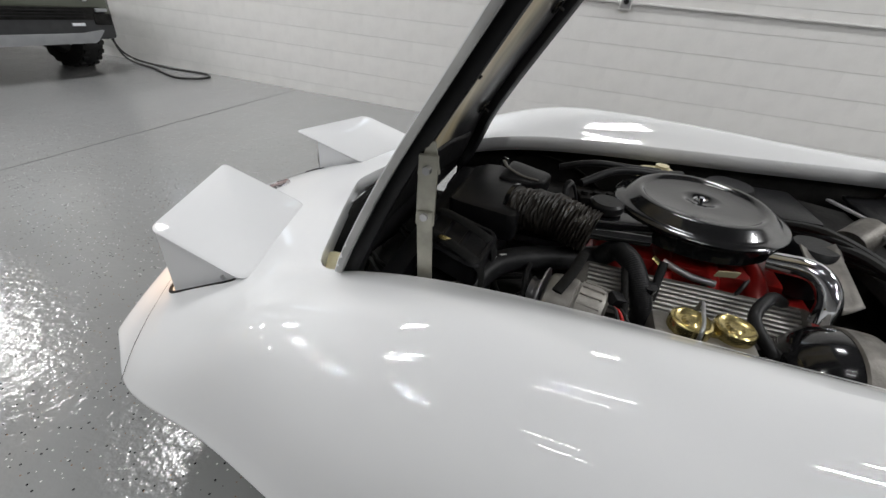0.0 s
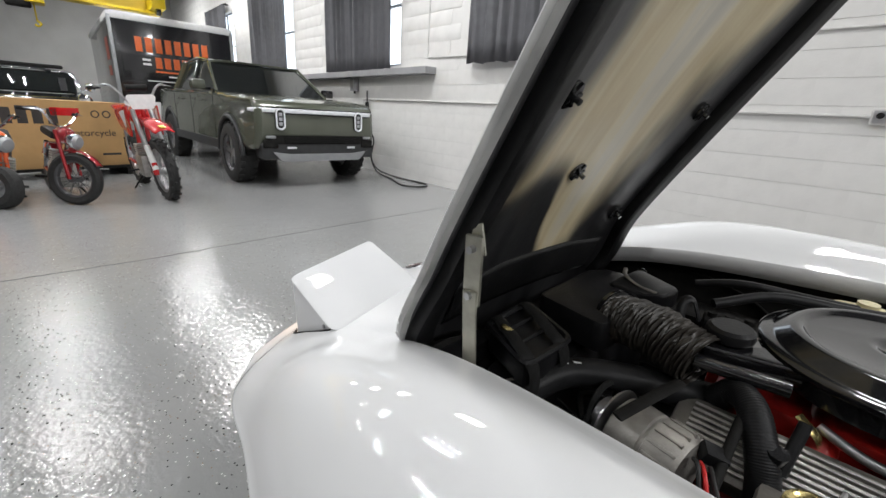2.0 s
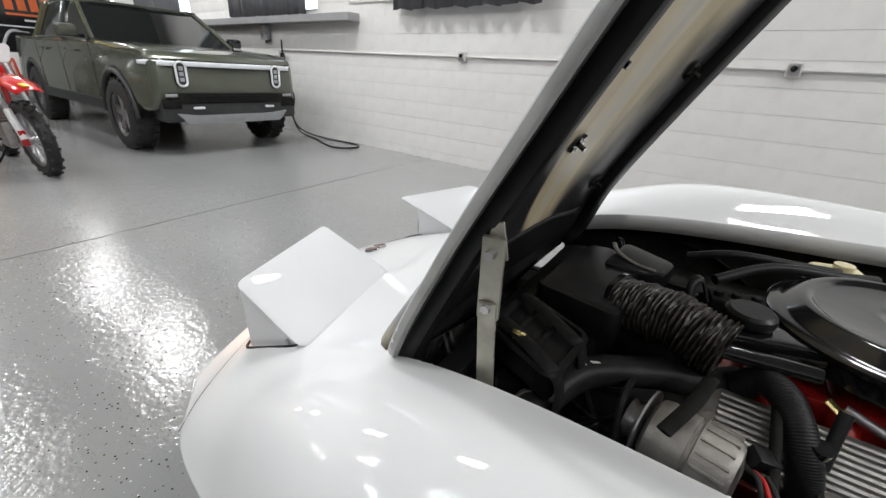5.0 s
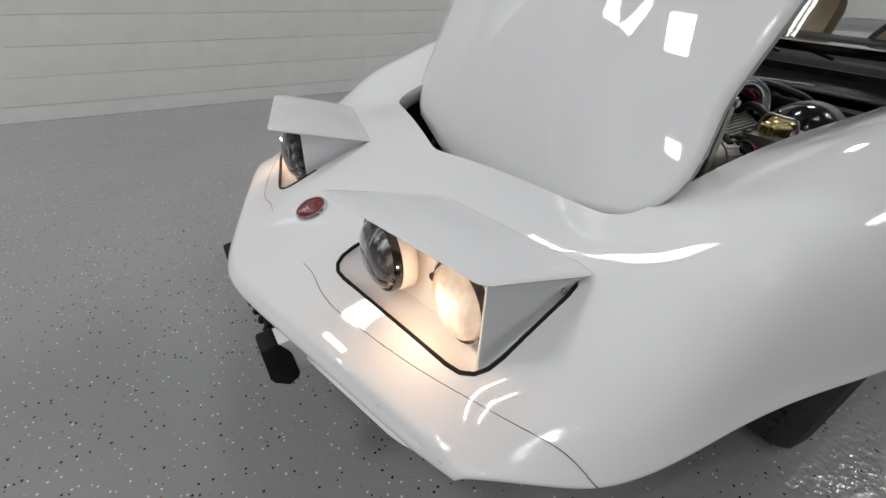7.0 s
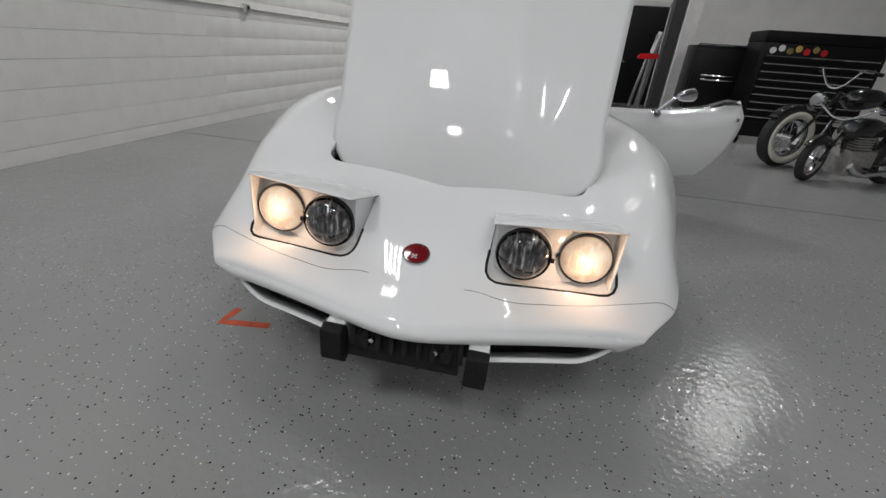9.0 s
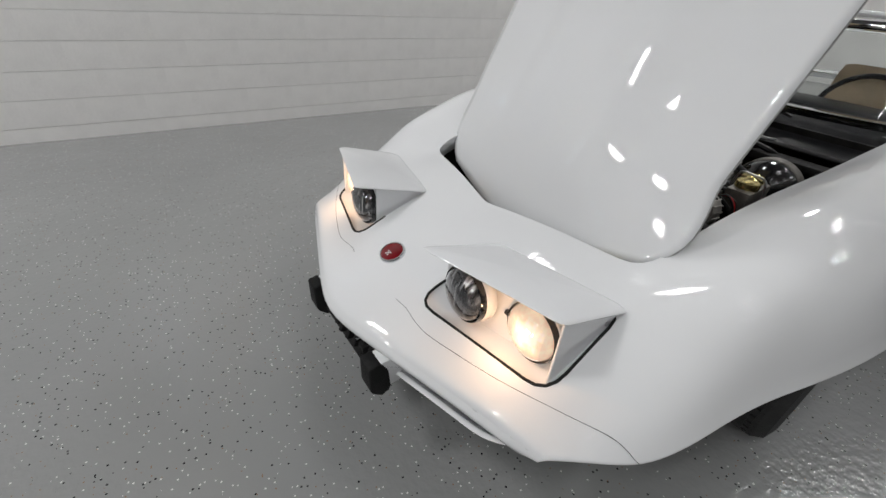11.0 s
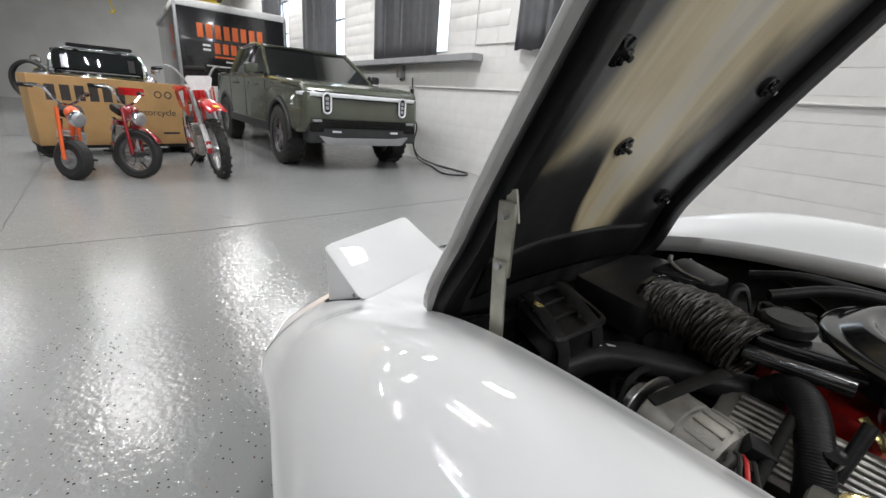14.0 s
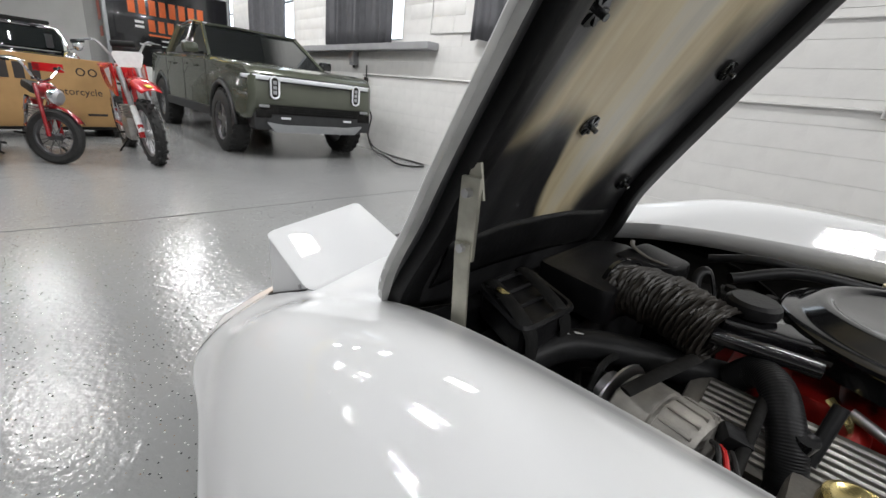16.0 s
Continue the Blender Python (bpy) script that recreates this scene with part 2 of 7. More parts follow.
def tube(pts, r, bm=None, segs=12, n=8, caps=True, radius=None, flat=1.0):
    """A round bar along a smooth line; radius(k of 0..1) may vary it."""
    bm = bm or bmesh.new()
    line = curve_points(pts, n) if n > 1 else [Vector(q) for q in pts]
    up = Vector((0, 0, 1))
    rings = []
    prev = None
    for i, q in enumerate(line):
        d = (line[min(i + 1, len(line) - 1)] - line[max(i - 1, 0)]).normalized()
        if prev is None:
            a = d.cross(up if abs(d.z) < 0.9 else Vector((1, 0, 0))).normalized()
        else:
            a = (prev - d * prev.dot(d)).normalized()
        prev = a
        b = d.cross(a)
        rr = r * (radius(i / (len(line) - 1)) if radius else 1)
        rings.append([bm.verts.new(q + (a * math.cos(2 * math.pi * k / segs) + b * flat * math.sin(2 * math.pi * k / segs)) * rr) for k in range(segs)])
    for a, b in zip(rings, rings[1:]):
        for k in range(segs):
            bm.faces.new((a[k], a[(k + 1) % segs], b[(k + 1) % segs], b[k]))
    if caps:
        bm.faces.new(rings[0]), bm.faces.new(rings[-1])
    return bm


def prism(poly, z0, z1, m=I4, bm=None, bev=0.0):
    """A flat polygon of (x, y) points raised from z0 to z1."""
    bm = bm or bmesh.new()
    lo = [bm.verts.new(m @ Vector((x, y, z0))) for x, y in poly]
    hi = [bm.verts.new(m @ Vector((x, y, z1))) for x, y in poly]
    n = len(poly)
    f = [bm.faces.new(lo[::-1]), bm.faces.new(hi)] + [bm.faces.new((lo[k], lo[(k + 1) % n], hi[(k + 1) % n], hi[k])) for k in range(n)]
    if bev:
        bmesh.ops.bevel(bm, geom=list({e for q in f[:2] for e in q.edges}), offset=bev, segments=2, affect="EDGES", profile=0.6)
    return bm


def rounded(poly, r, n=5):
    """The polygon with its corners rounded by about r (a number or one for each corner)."""
    out = []
    k = len(poly)
    for i in range(k):
        p, a, b = Vector(poly[i]), Vector(poly[i - 1]), Vector(poly[(i + 1) % k])
        q = r[i] if isinstance(r, (list, tuple)) else r
        da, db = (a - p), (b - p)
        la, lb = min(q, da.length * 0.45), min(q, db.length * 0.45)
        s, e = p + da.normalized() * la, p + db.normalized() * lb
        for j in range(n + 1):
            t = j / n
            v = s * (1 - t) ** 2 + p * 2 * t * (1 - t) + e * t * t
            out.append((v.x, v.y))
    return out


def sheet(fn, nu, nv, bm=None):
    """A grid of fn(u, v), u and v from 0 to 1."""
    bm = bm or bmesh.new()
    g = [[bm.verts.new(fn(i / nu, j / nv)) for j in range(nv + 1)] for i in range(nu + 1)]
    for i in range(nu):
        for j in range(nv):
            bm.faces.new((g[i][j], g[i + 1][j], g[i + 1][j + 1], g[i][j + 1]))
    return bm


def smooth_at(xs, ys, x):
    """A soft curve through (xs, ys) with held ends."""
    i = max(0, min(len(xs) - 2, int(np.searchsorted(xs, x)) - 1))
    h = xs[i + 1] - xs[i]
    t = min(1, max(0, (x - xs[i]) / h))

    def slope(k):
        if k == 0:
            return (ys[1] - ys[0]) / (xs[1] - xs[0])
        if k == len(xs) - 1:
            return (ys[-1] - ys[-2]) / (xs[-1] - xs[-2])
        return (ys[k + 1] - ys[k - 1]) / (xs[k + 1] - xs[k - 1])

    a, b = slope(i) * h, slope(i + 1) * h
    return ys[i] * (2 * t ** 3 - 3 * t * t + 1) + a * (t ** 3 - 2 * t * t + t) + ys[i + 1] * (3 * t * t - 2 * t ** 3) + b * (t ** 3 - t * t)

# ---- the garage ----
WALL_Y, WEST, EAST, SOUTH = 4.573, -23.0, 9.4, -7.5
part("floor", box(EAST - WEST, 4.9 - SOUTH, 0.2, pose((EAST + WEST) / 2, (4.9 + SOUTH) / 2, -0.1)), FLOOR, smooth=False)
tagged(bpy.data.objects["floor"], "glossy grey epoxy floor with scattered flakes", "floor", kind="structure")
part("ceiling", box(EAST - WEST + 0.6, 5.2 - SOUTH, 0.2, pose((EAST + WEST) / 2, (4.9 + SOUTH) / 2, CEIL + 0.1)), CEILING, smooth=False)
tagged(bpy.data.objects["ceiling"], "painted flat ceiling high over the garage", "ceiling", kind="structure")
# the block wall's mortar core; the courses are laid in front of it
WINDOWS = [(-4.35, -2.05), (-8.55, -5.95), (-12.9, -10.2), (-17.3, -14.6)]
SILL_Z, HEAD_Z = 1.86, 3.75


def wall_core(name, x0, x1, y0, y1, z0, z1):
    return box(x1 - x0, y1 - y0, z1 - z0, pose((x0 + x1) / 2, (y0 + y1) / 2, (z0 + z1) / 2))


bm = bmesh.new()
edges = sorted([WEST, EAST] + [v for w in WINDOWS for v in w])
for i in range(len(edges) - 1):
    a, b = edges[i], edges[i + 1]
    if any(abs(a - w[0]) < 1e-6 for w in WINDOWS):
        box(b - a, 0.26, SILL_Z, pose((a + b) / 2, WALL_Y + 0.1335, SILL_Z / 2), bm)
        box(b - a, 0.26, CEIL - HEAD_Z, pose((a + b) / 2, WALL_Y + 0.1335, (CEIL + HEAD_Z) / 2), bm)
    else:
        box(b - a, 0.26, CEIL, pose((a + b) / 2, WALL_Y + 0.1335, CEIL / 2), bm)
wall_north = part("wall_north", bm, BLOCK, smooth=False)
tagged(wall_north, "white painted concrete block wall with running courses", "wall", kind="structure")
for name, cx, cy, sx, sy in (("wall_west", WEST - 0.1, (4.9 + SOUTH) / 2, 0.2, 4.9 - SOUTH), ("wall_east", EAST + 0.1, (4.9 + SOUTH) / 2, 0.2, 4.9 - SOUTH), ("wall_south", (EAST + WEST) / 2, SOUTH - 0.1, EAST - WEST, 0.2)):
    w = part(name, box(sx, sy, CEIL, pose(cx, cy, CEIL / 2)), BACKWALL if name == "wall_west" else LOW_BOUNCE if name == "wall_south" else BLOCK, smooth=False)
    tagged(w, "grey painted block wall at the garage's end" if name == "wall_west" else "painted garage wall", "wall", kind="structure")

# ---- the white sports car ----
CAR_M = pose(-1.019, 1.114, 0, 0, 0, 3.5) @ pose(0, 0, 0, 2.2)
car = thing("sports_car", CAR_M, "white sports car with its hood and pop-up headlights open", "car")

# stations: x on the centre line, x at the side crease, half width, heights by distance from the centre line
STATIONS = [
    (-0.203, -0.010, 0.630, ((0, 0.407), (0.3, 0.399), (0.5, 0.386), (0.66, 0.368))),
    (-0.184, 0.006, 0.645, ((0, 0.428), (0.3, 0.420), (0.5, 0.407), (0.60, 0.394), (0.67, 0.376))),
    (-0.110, 0.074, 0.696, ((0, 0.456), (0.21, 0.450), (0.40, 0.436), (0.56, 0.418), (0.65, 0.400), (0.71, 0.378))),
    (0.000, 0.160, 0.760, ((0, 0.500), (0.21, 0.498), (0.40, 0.487), (0.56, 0.466), (0.66, 0.444), (0.72, 0.422), (0.76, 0.388))),
    (0.150, 0.270, 0.795, ((0, 0.547), (0.21, 0.549), (0.40, 0.541), (0.56, 0.520), (0.66, 0.502), (0.73, 0.480), (0.77, 0.445), (0.795, 0.408))),
    (0.300, 0.380, 0.815, ((0, 0.590), (0.21, 0.588), (0.46, 0.575), (0.56, 0.570), (0.66, 0.566), (0.735, 0.552), (0.78, 0.500), (0.815, 0.430))),
    (0.450, 0.500, 0.845, ((0, 0.625), (0.21, 0.618), (0.46, 0.592), (0.50, 0.597), (0.58, 0.622), (0.68, 0.643), (0.755, 0.626), (0.80, 0.560), (0.845, 0.455))),
    (0.650, 0.670, 0.895, ((0, 0.650), (0.46, 0.636), (0.51, 0.656), (0.58, 0.680), (0.68, 0.702), (0.765, 0.682), (0.83, 0.615), (0.875, 0.535), (0.895, 0.465))),
    (0.860, 0.860, 0.938, ((0, 0.660), (0.46, 0.660), (0.52, 0.688), (0.58, 0.722), (0.68, 0.766), (0.775, 0.736), (0.86, 0.668), (0.915, 0.580), (0.938, 0.472))),
    (1.100, 1.100, 0.968, ((0, 0.670), (0.46, 0.668), (0.52, 0.695), (0.58, 0.735), (0.68, 0.785), (0.78, 0.748), (0.87, 0.678), (0.935, 0.585), (0.968, 0.468))),
    (1.400, 1.400, 0.968, ((0, 0.680), (0.46, 0.680), (0.54, 0.705), (0.58, 0.735), (0.66, 0.784), (0.76, 0.740), (0.86, 0.665), (0.935, 0.570), (0.968, 0.460))),
    (1.700, 1.700, 0.932, ((0, 0.690), (0.46, 0.690), (0.52, 0.704), (0.58, 0.732), (0.66, 0.774), (0.75, 0.730), (0.84, 0.655), (0.90, 0.565), (0.932, 0.455))),
    (2.200, 2.200, 0.850, ((0, 0.720), (0.46, 0.718), (0.58, 0.740), (0.66, 0.764), (0.75, 0.720), (0.82, 0.600), (0.85, 0.455))),
    (2.800, 2.800, 0.860, ((0, 0.800), (0.46, 0.790), (0.58, 0.790), (0.68, 0.790), (0.77, 0.740), (0.84, 0.600), (0.86, 0.460))),
    (3.350, 3.350, 0.890, ((0, 0.840), (0.46, 0.820), (0.58, 0.840), (0.70, 0.850), (0.79, 0.790), (0.86, 0.620), (0.89, 0.465))),
    (3.900, 3.900, 0.860, ((0, 0.790), (0.46, 0.780), (0.58, 0.790), (0.68, 0.790), (0.77, 0.720), (0.84, 0.580), (0.86, 0.450))),
    (4.300, 4.250, 0.760, ((0, 0.700), (0.40, 0.690), (0.58, 0.670), (0.68, 0.610), (0.74, 0.520), (0.76, 0.430))),
]
FRACTIONS = (0, 0.12, 0.25, 0.38, 0.5, 0.56, 0.62, 0.67, 0.72, 0.77, 0.82, 0.87, 0.92, 0.96, 1.0)
TABLE = [[smooth_at([p[0] for p in st[3]], [p[1] for p in st[3]], f * st[2]) for f in FRACTIONS] for st in STATIONS]
COUNT = len(STATIONS) - 1
KNOTS = list(range(len(STATIONS)))


def body_point(s, f):
    """A point of the body's upper skin: s from 0 at the nose's edge to 1 at the tail, f from -1 to 1 across."""
    k = s * COUNT
    xc = smooth_at(KNOTS, [st[0] for st in STATIONS], k)
    xo = smooth_at(KNOTS, [st[1] for st in STATIONS], k)
    half = smooth_at(KNOTS, [st[2] for st in STATIONS], k)
    zs = [smooth_at(KNOTS, [row[j] for row in TABLE], k) for j in range(len(FRACTIONS))]
    a = abs(f)
    x = xc + (xo - xc) * (math.sqrt(a * a + 0.008) - 0.0894) / 0.9146
    return Vector((x, f * half, smooth_at(FRACTIONS, zs, a)))


ACROSS = sorted({round(s * v, 4) for s in (-1, 1) for v in (0, 0.06, 0.12, 0.19, 0.25, 0.32, 0.38, 0.44, 0.5, 0.53, 0.56, 0.59, 0.62, 0.65, 0.68, 0.71, 0.74, 0.77, 0.8, 0.83, 0.86, 0.89, 0.92, 0.945, 0.965, 0.985, 1.0)})
ALONG = [i / (COUNT * 6) for i in range(COUNT * 6 + 1)]
SKIN = [[body_point(s, f) for f in ACROSS] for s in ALONG]
for _ in range(7):
    SKIN = [SKIN[0]] + [[(a + b * 2 + c) / 4 for a, b, c in zip(*SKIN[i - 1:i + 2])] for i in range(1, len(SKIN) - 1)] + [SKIN[-1]]
for _ in range(2):
    SKIN = [[r[0]] + [(r[j - 1] + r[j] * 2 + r[j + 1]) / 4 for j in range(1, len(r) - 1)] + [r[-1]] for r in SKIN]
bm = bmesh.new()
grid = [[bm.verts.new(p) for p in row] for row in SKIN]


def skin_point(s, f):
    """The faired skin."""
    i = min(len(ALONG) - 2, int(s * (len(ALONG) - 1)))
    j = max(k for k in range(len(ACROSS) - 1) if ACROSS[k] <= f or k == 0)
    u, v = s * (len(ALONG) - 1) - i, (f - ACROSS[j]) / (ACROSS[j + 1] - ACROSS[j])
    return SKIN[i][j].lerp(SKIN[i + 1][j], u).lerp(SKIN[i][j + 1].lerp(SKIN[i + 1][j + 1], u), v)


for i in range(len(ALONG) - 1):
    for j in range(len(ACROSS) - 1):
        bm.faces.new((grid[i][j], grid[i + 1][j], grid[i + 1][j + 1], grid[i][j + 1]))


def body_height(x, y):
    """The skin's height above a place of the plan, forward of the doors."""
    lo, hi = 0.0, 1.0
    f = 0.0
    for _ in range(26):
        s = (lo + hi) / 2
        half = smooth_at(KNOTS, [st[2] for st in STATIONS], s * COUNT)
        f = max(-1, min(1, y / half))
        if skin_point(s, f).x < x:
            lo = s
        else:
            hi = s
    return skin_point(lo, f).z


HOOD_OPEN = rounded([(0.335, 0.0), (0.472, -0.485), (0.75, -0.507), (1.10, -0.530), (1.42, -0.550), (2.165, -0.585), (2.17, 0.0), (2.165, 0.585), (1.42, 0.550), (1.10, 0.530), (0.75, 0.507), (0.472, 0.485)], [0.03, 0.07, 0.1, 0.1, 0.1, 0.04, 0.1, 0.04, 0.1, 0.1, 0.1, 0.07], 4)
CABIN = [(2.20, -0.60), (2.24, -1.0), (2.80, -1.0), (3.25, -0.5), (3.25, 0.5), (2.9, 0.62), (2.20, 0.60)]
SHIFT = 0.010  # the lamps sit slightly off the body's middle
POCKET = rounded([(-0.030, -0.183), (0.070, -0.568), (0.318, -0.552), (0.236, -0.196)], [0.06, 0.06, 0.05, 0.04], 4)
POCKET_P = [(x, -y + SHIFT) for x, y in POCKET][::-1]
POCKET = [(x, y + SHIFT) for x, y in POCKET]


def cut_out(bm, poly):
    """Cut a convex plan outline through the skin, drop what lies inside, return the rim's edges in order."""
    xs, ys = [p[0] for p in poly], [p[1] for p in poly]
    cx, cy = sum(xs) / len(xs), sum(ys) / len(ys)
    n = len(poly)
    for k in range(n):
        a, b = Vector((*poly[k], 0)), Vector((*poly[(k + 1) % n], 0))
        d = b - a
        if d.length < 1e-5:
            continue
        no = Vector((d.y, -d.x, 0)).normalized()
        near = [f for f in bm.faces if min(v.co.x for v in f.verts) < max(xs) + 0.05 and max(v.co.x for v in f.verts) > min(xs) - 0.05 and min(v.co.y for v in f.verts) < max(ys) + 0.05 and max(v.co.y for v in f.verts) > min(ys) - 0.05]
        near = [f for f in near if min(abs((v.co - a).dot(no)) for v in f.verts) < 0.12 and min((v.co - (a + b) / 2).length_squared for v in f.verts) < (d.length / 2 + 0.5) ** 2 + 1]
        geom = list({e for f in near for e in f.edges}) + near + list({v for f in near for v in f.verts})
        bmesh.ops.bisect_plane(bm, geom=geom, plane_co=a, plane_no=no, dist=1e-5)

    def inside(p):
        s = 0
        for k in range(n):
            a, b = poly[k], poly[(k + 1) % n]
            c = (b[0] - a[0]) * (p.y - a[1]) - (b[1] - a[1]) * (p.x - a[0])
            if abs(c) < 1e-9:
                continue
            if s and (c > 0) != (s > 0):
                return False
            s = 1 if c > 0 else -1
        return True

    gone = [f for f in bm.faces if inside(f.calc_center_median())]
    rim = {e for f in gone for e in f.edges if any(g not in gone for g in e.link_faces)} if len(gone) < 4000 else set()
    bmesh.ops.delete(bm, geom=gone, context="FACES")
    return [e for e in rim if e.is_valid and e.is_boundary]


def flange(bm, rim, depth, inward=0.0, centre=None):
    r = bmesh.ops.extrude_edge_only(bm, edges=rim)
    for v in [g for g in r["geom"] if isinstance(g, bmesh.types.BMVert)]:
        v.co.z -= depth
        if centre:
            v.co.x += (centre[0] - v.co.x) * inward
            v.co.y += (centre[1] - v.co.y) * inward


rim = cut_out(bm, HOOD_OPEN)
flange(bm, rim, 0.055)
rim = cut_out(bm, CABIN)
for pk in (POCKET, POCKET_P):
    rim = cut_out(bm, pk)
    flange(bm, rim, 0.13, 0.04, (0.18, -0.38 if pk is POCKET else 0.38))
body_bm = bm


# sides and front below the crease
def skirt_point(p, out, d, front):
    """p: a point of the crease, out: its outward direction, d: 0 to 1 downwards."""
    if front:
        z = [(0, 0), (0.1, -0.007), (0.25, -0.018), (0.6, -0.042), (1.0, -0.058)]
        dx = [(0, 0), (0.1, 0.005), (0.25, 0.007), (0.6, -0.006), (1.0, -0.040)]
    else:
        z = [(0, 0), (0.1, -0.018), (0.3, -0.06), (0.7, -0.16), (1.0, -0.235)]
        dx = [(0, 0), (0.1, 0.003), (0.3, -0.005), (0.7, -0.035), (1.0, -0.075)]
    return p + out * smooth_at([a for a, _ in dx], [b for _, b in dx], d) + Vector((0, 0, smooth_at([a for a, _ in z], [b for _, b in z], d)))


def crease_line():
    left = [r[0] for r in SKIN[::-1]]
    mid = SKIN[0][1:-1]
    right = [r[-1] for r in SKIN]
    return left, mid, right


left, mid, right = crease_line()


def outwards(line):
    res = []
    for i in range(len(line)):
        d = line[min(i + 1, len(line) - 1)] - line[max(i - 1, 0)]
        res.append(Vector((d.y, -d.x, 0)).normalized())
    return res


whole = left + mid + right
dirs = [-d for d in outwards(whole)]
if dirs[len(left) + len(mid) // 2].x > 0:
    dirs = [-d for d in dirs]
bm = bmesh.new()
WHEELS = ((0.84, 0.335), (3.33, 0.335))
rows = []
for i, (p, d) in enumerate(zip(whole, dirs)):
    blend = min(1, max(0, (abs(p.y) - 0.555) / 0.085)) if p.x < 0.2 else 1.0
    row = []
    for k in range(11):
        a, b = skirt_point(p, d, k / 10, True), skirt_point(p, d, k / 10, False)
        q = a.lerp(b, blend)
        tuck = blend * min(1, max(0, (1.32 - p.x) / 0.14))
        e = k / 10
        q = q.lerp(p + d * (0.004 * math.sin(math.pi * min(1, e * 2.5)) - 0.05 * e * e) + Vector((0, 0, -0.034 * e)), tuck)
        row.append(q)
    rows.append([bm.verts.new(q) for q in row])
for a, b in zip(rows, rows[1:]):
    for k in range(10):
        bm.faces.new((a[k], b[k], b[k + 1], a[k + 1]))
R_ARCH = 0.405
for wx, wz in WHEELS[1:]:
    for v in bm.verts:
        dx, dz = v.co.x - wx, v.co.z - wz
        r = math.hypot(dx, dz)
        if abs(v.co.y) > 0.5 and R_ARCH - 0.03 < r < R_ARCH + 0.022:
            v.co.x, v.co.z = wx + dx / r * R_ARCH, wz + dz / r * R_ARCH
    bmesh.ops.delete(bm, geom=[f for f in bm.faces if math.hypot(f.calc_center_median().x - wx, f.calc_center_median().z - wz) < R_ARCH - 0.004 and abs(f.calc_center_median().y) > 0.5], context="FACES")
me = bpy.data.meshes.new("skirt")
bm.to_mesh(me)
bm.free()
body_bm.from_mesh(me)
bpy.data.meshes.remove(me)
bmesh.ops.remove_doubles(body_bm, verts=body_bm.verts, dist=3e-5)
body = part("body", body_bm, PAINT, car, solid=0.004, sharp=70)

# hood, hinged at the nose and tilted up; built as it lies shut, then turned
HOOD_M = Matrix.Translation((0.547, -0.010, 0.565)) @ Matrix.Rotation(radians(-56.64), 4, "Y") @ Matrix.Rotation(radians(-2.57), 4, "X") @ Matrix.Rotation(radians(0.41), 4, "Z") @ Matrix.Translation((-0.49, 0, -0.60))


def edge_z(x):
    return smooth_at((0.3, 0.5, 0.75, 1.1, 1.4, 1.75), (0.578, 0.608, 0.650, 0.675, 0.688, 0.702), x)


def half_at(x):
    return smooth_at((0.335, 0.472, 0.75, 1.10, 1.42, 1.72), (0.02, 0.486, 0.511, 0.536, 0.556, 0.565), x) if x > 0.472 else max(0.02, 0.486 * (x - 0.335) / 0.137)


def hood_z(x, y):
    w = 0.53
    crown = 0.045 * smooth_at((0.3, 0.55, 0.9, 1.75), (0.25, 0.75, 1.0, 1.1), x)
    a = min(1, abs(y) / w)
    dome = 0.016 * smooth_at((0.5, 0.85, 1.7), (0, 1, 1.2), max(0.5, x)) * (1 - smooth_at((0.17, 0.27), (0.0, 1.0), min(0.27, max(0.17, abs(y)))))
    return edge_z(x) + crown * (1 - a ** 2.2) + dome


def hood_xy(u, v):
    """u along from nose to rear, v across from -1 to 1, inside the V-fronted outline."""
    f = v * 0.5
    front = 0.338 + 0.137 * (abs(v) ** 1.0)
    x = front + (1.875 - front) * u
    y = v * half_at(max(x, 0.475)) * (1 - 0.10 * max(0, 1 - u * 6) ** 1.5)
    return x, y


def hood_sheet(drop, inset, nu=46, nv=44, u0=0.0):
    def fn(u, v):
        w = (v * 2 - 1) * (1 - inset)
        x, y = hood_xy(u0 + (1 - u0) * u * (1 - inset * 0.3) + inset * 0.06, w)
        return Vector((x, y, hood_z(x, y) - drop))
    return sheet(fn, nu, nv)


hood = part("hood", hood_sheet(0, 0), PAINT, car, "white fibreglass hood, tilted up on its front hinges", m=HOOD_M, solid=0.006)
# the turned-down rim
rim_line = [hood_xy(0, v / 22) for v in range(-22, 23)] + [hood_xy(u / 40, 1) for u in range(1, 41)] + [hood_xy(1, -v / 22) for v in range(-21, 22)] + [hood_xy(1 - u / 40, -1) for u in range(0, 40)]
bm = bmesh.new()
cols = []
for x, y in rim_line:
    z = hood_z(x, y)
    d = 0.015
    iy = y * (1 - 0.043 / max(0.15, abs(y))) if abs(y) > 0.15 else y * 0.75
    ix = min(max(x, 0.40), 1.82)
    cols.append([bm.verts.new((x, y, z - 0.002)), bm.verts.new((x, y * 0.999, z - d)), bm.verts.new((ix, iy, hood_z(ix, iy) - d - 0.002)), bm.verts.new((ix, iy * 0.995, hood_z(ix, iy) - 0.008))])
for a, b in zip(cols, cols[1:] + cols[:1]):
    for k in range(3):
        bm.faces.new((a[k], b[k], b[k + 1], a[k + 1]))
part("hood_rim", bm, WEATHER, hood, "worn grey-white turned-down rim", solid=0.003)


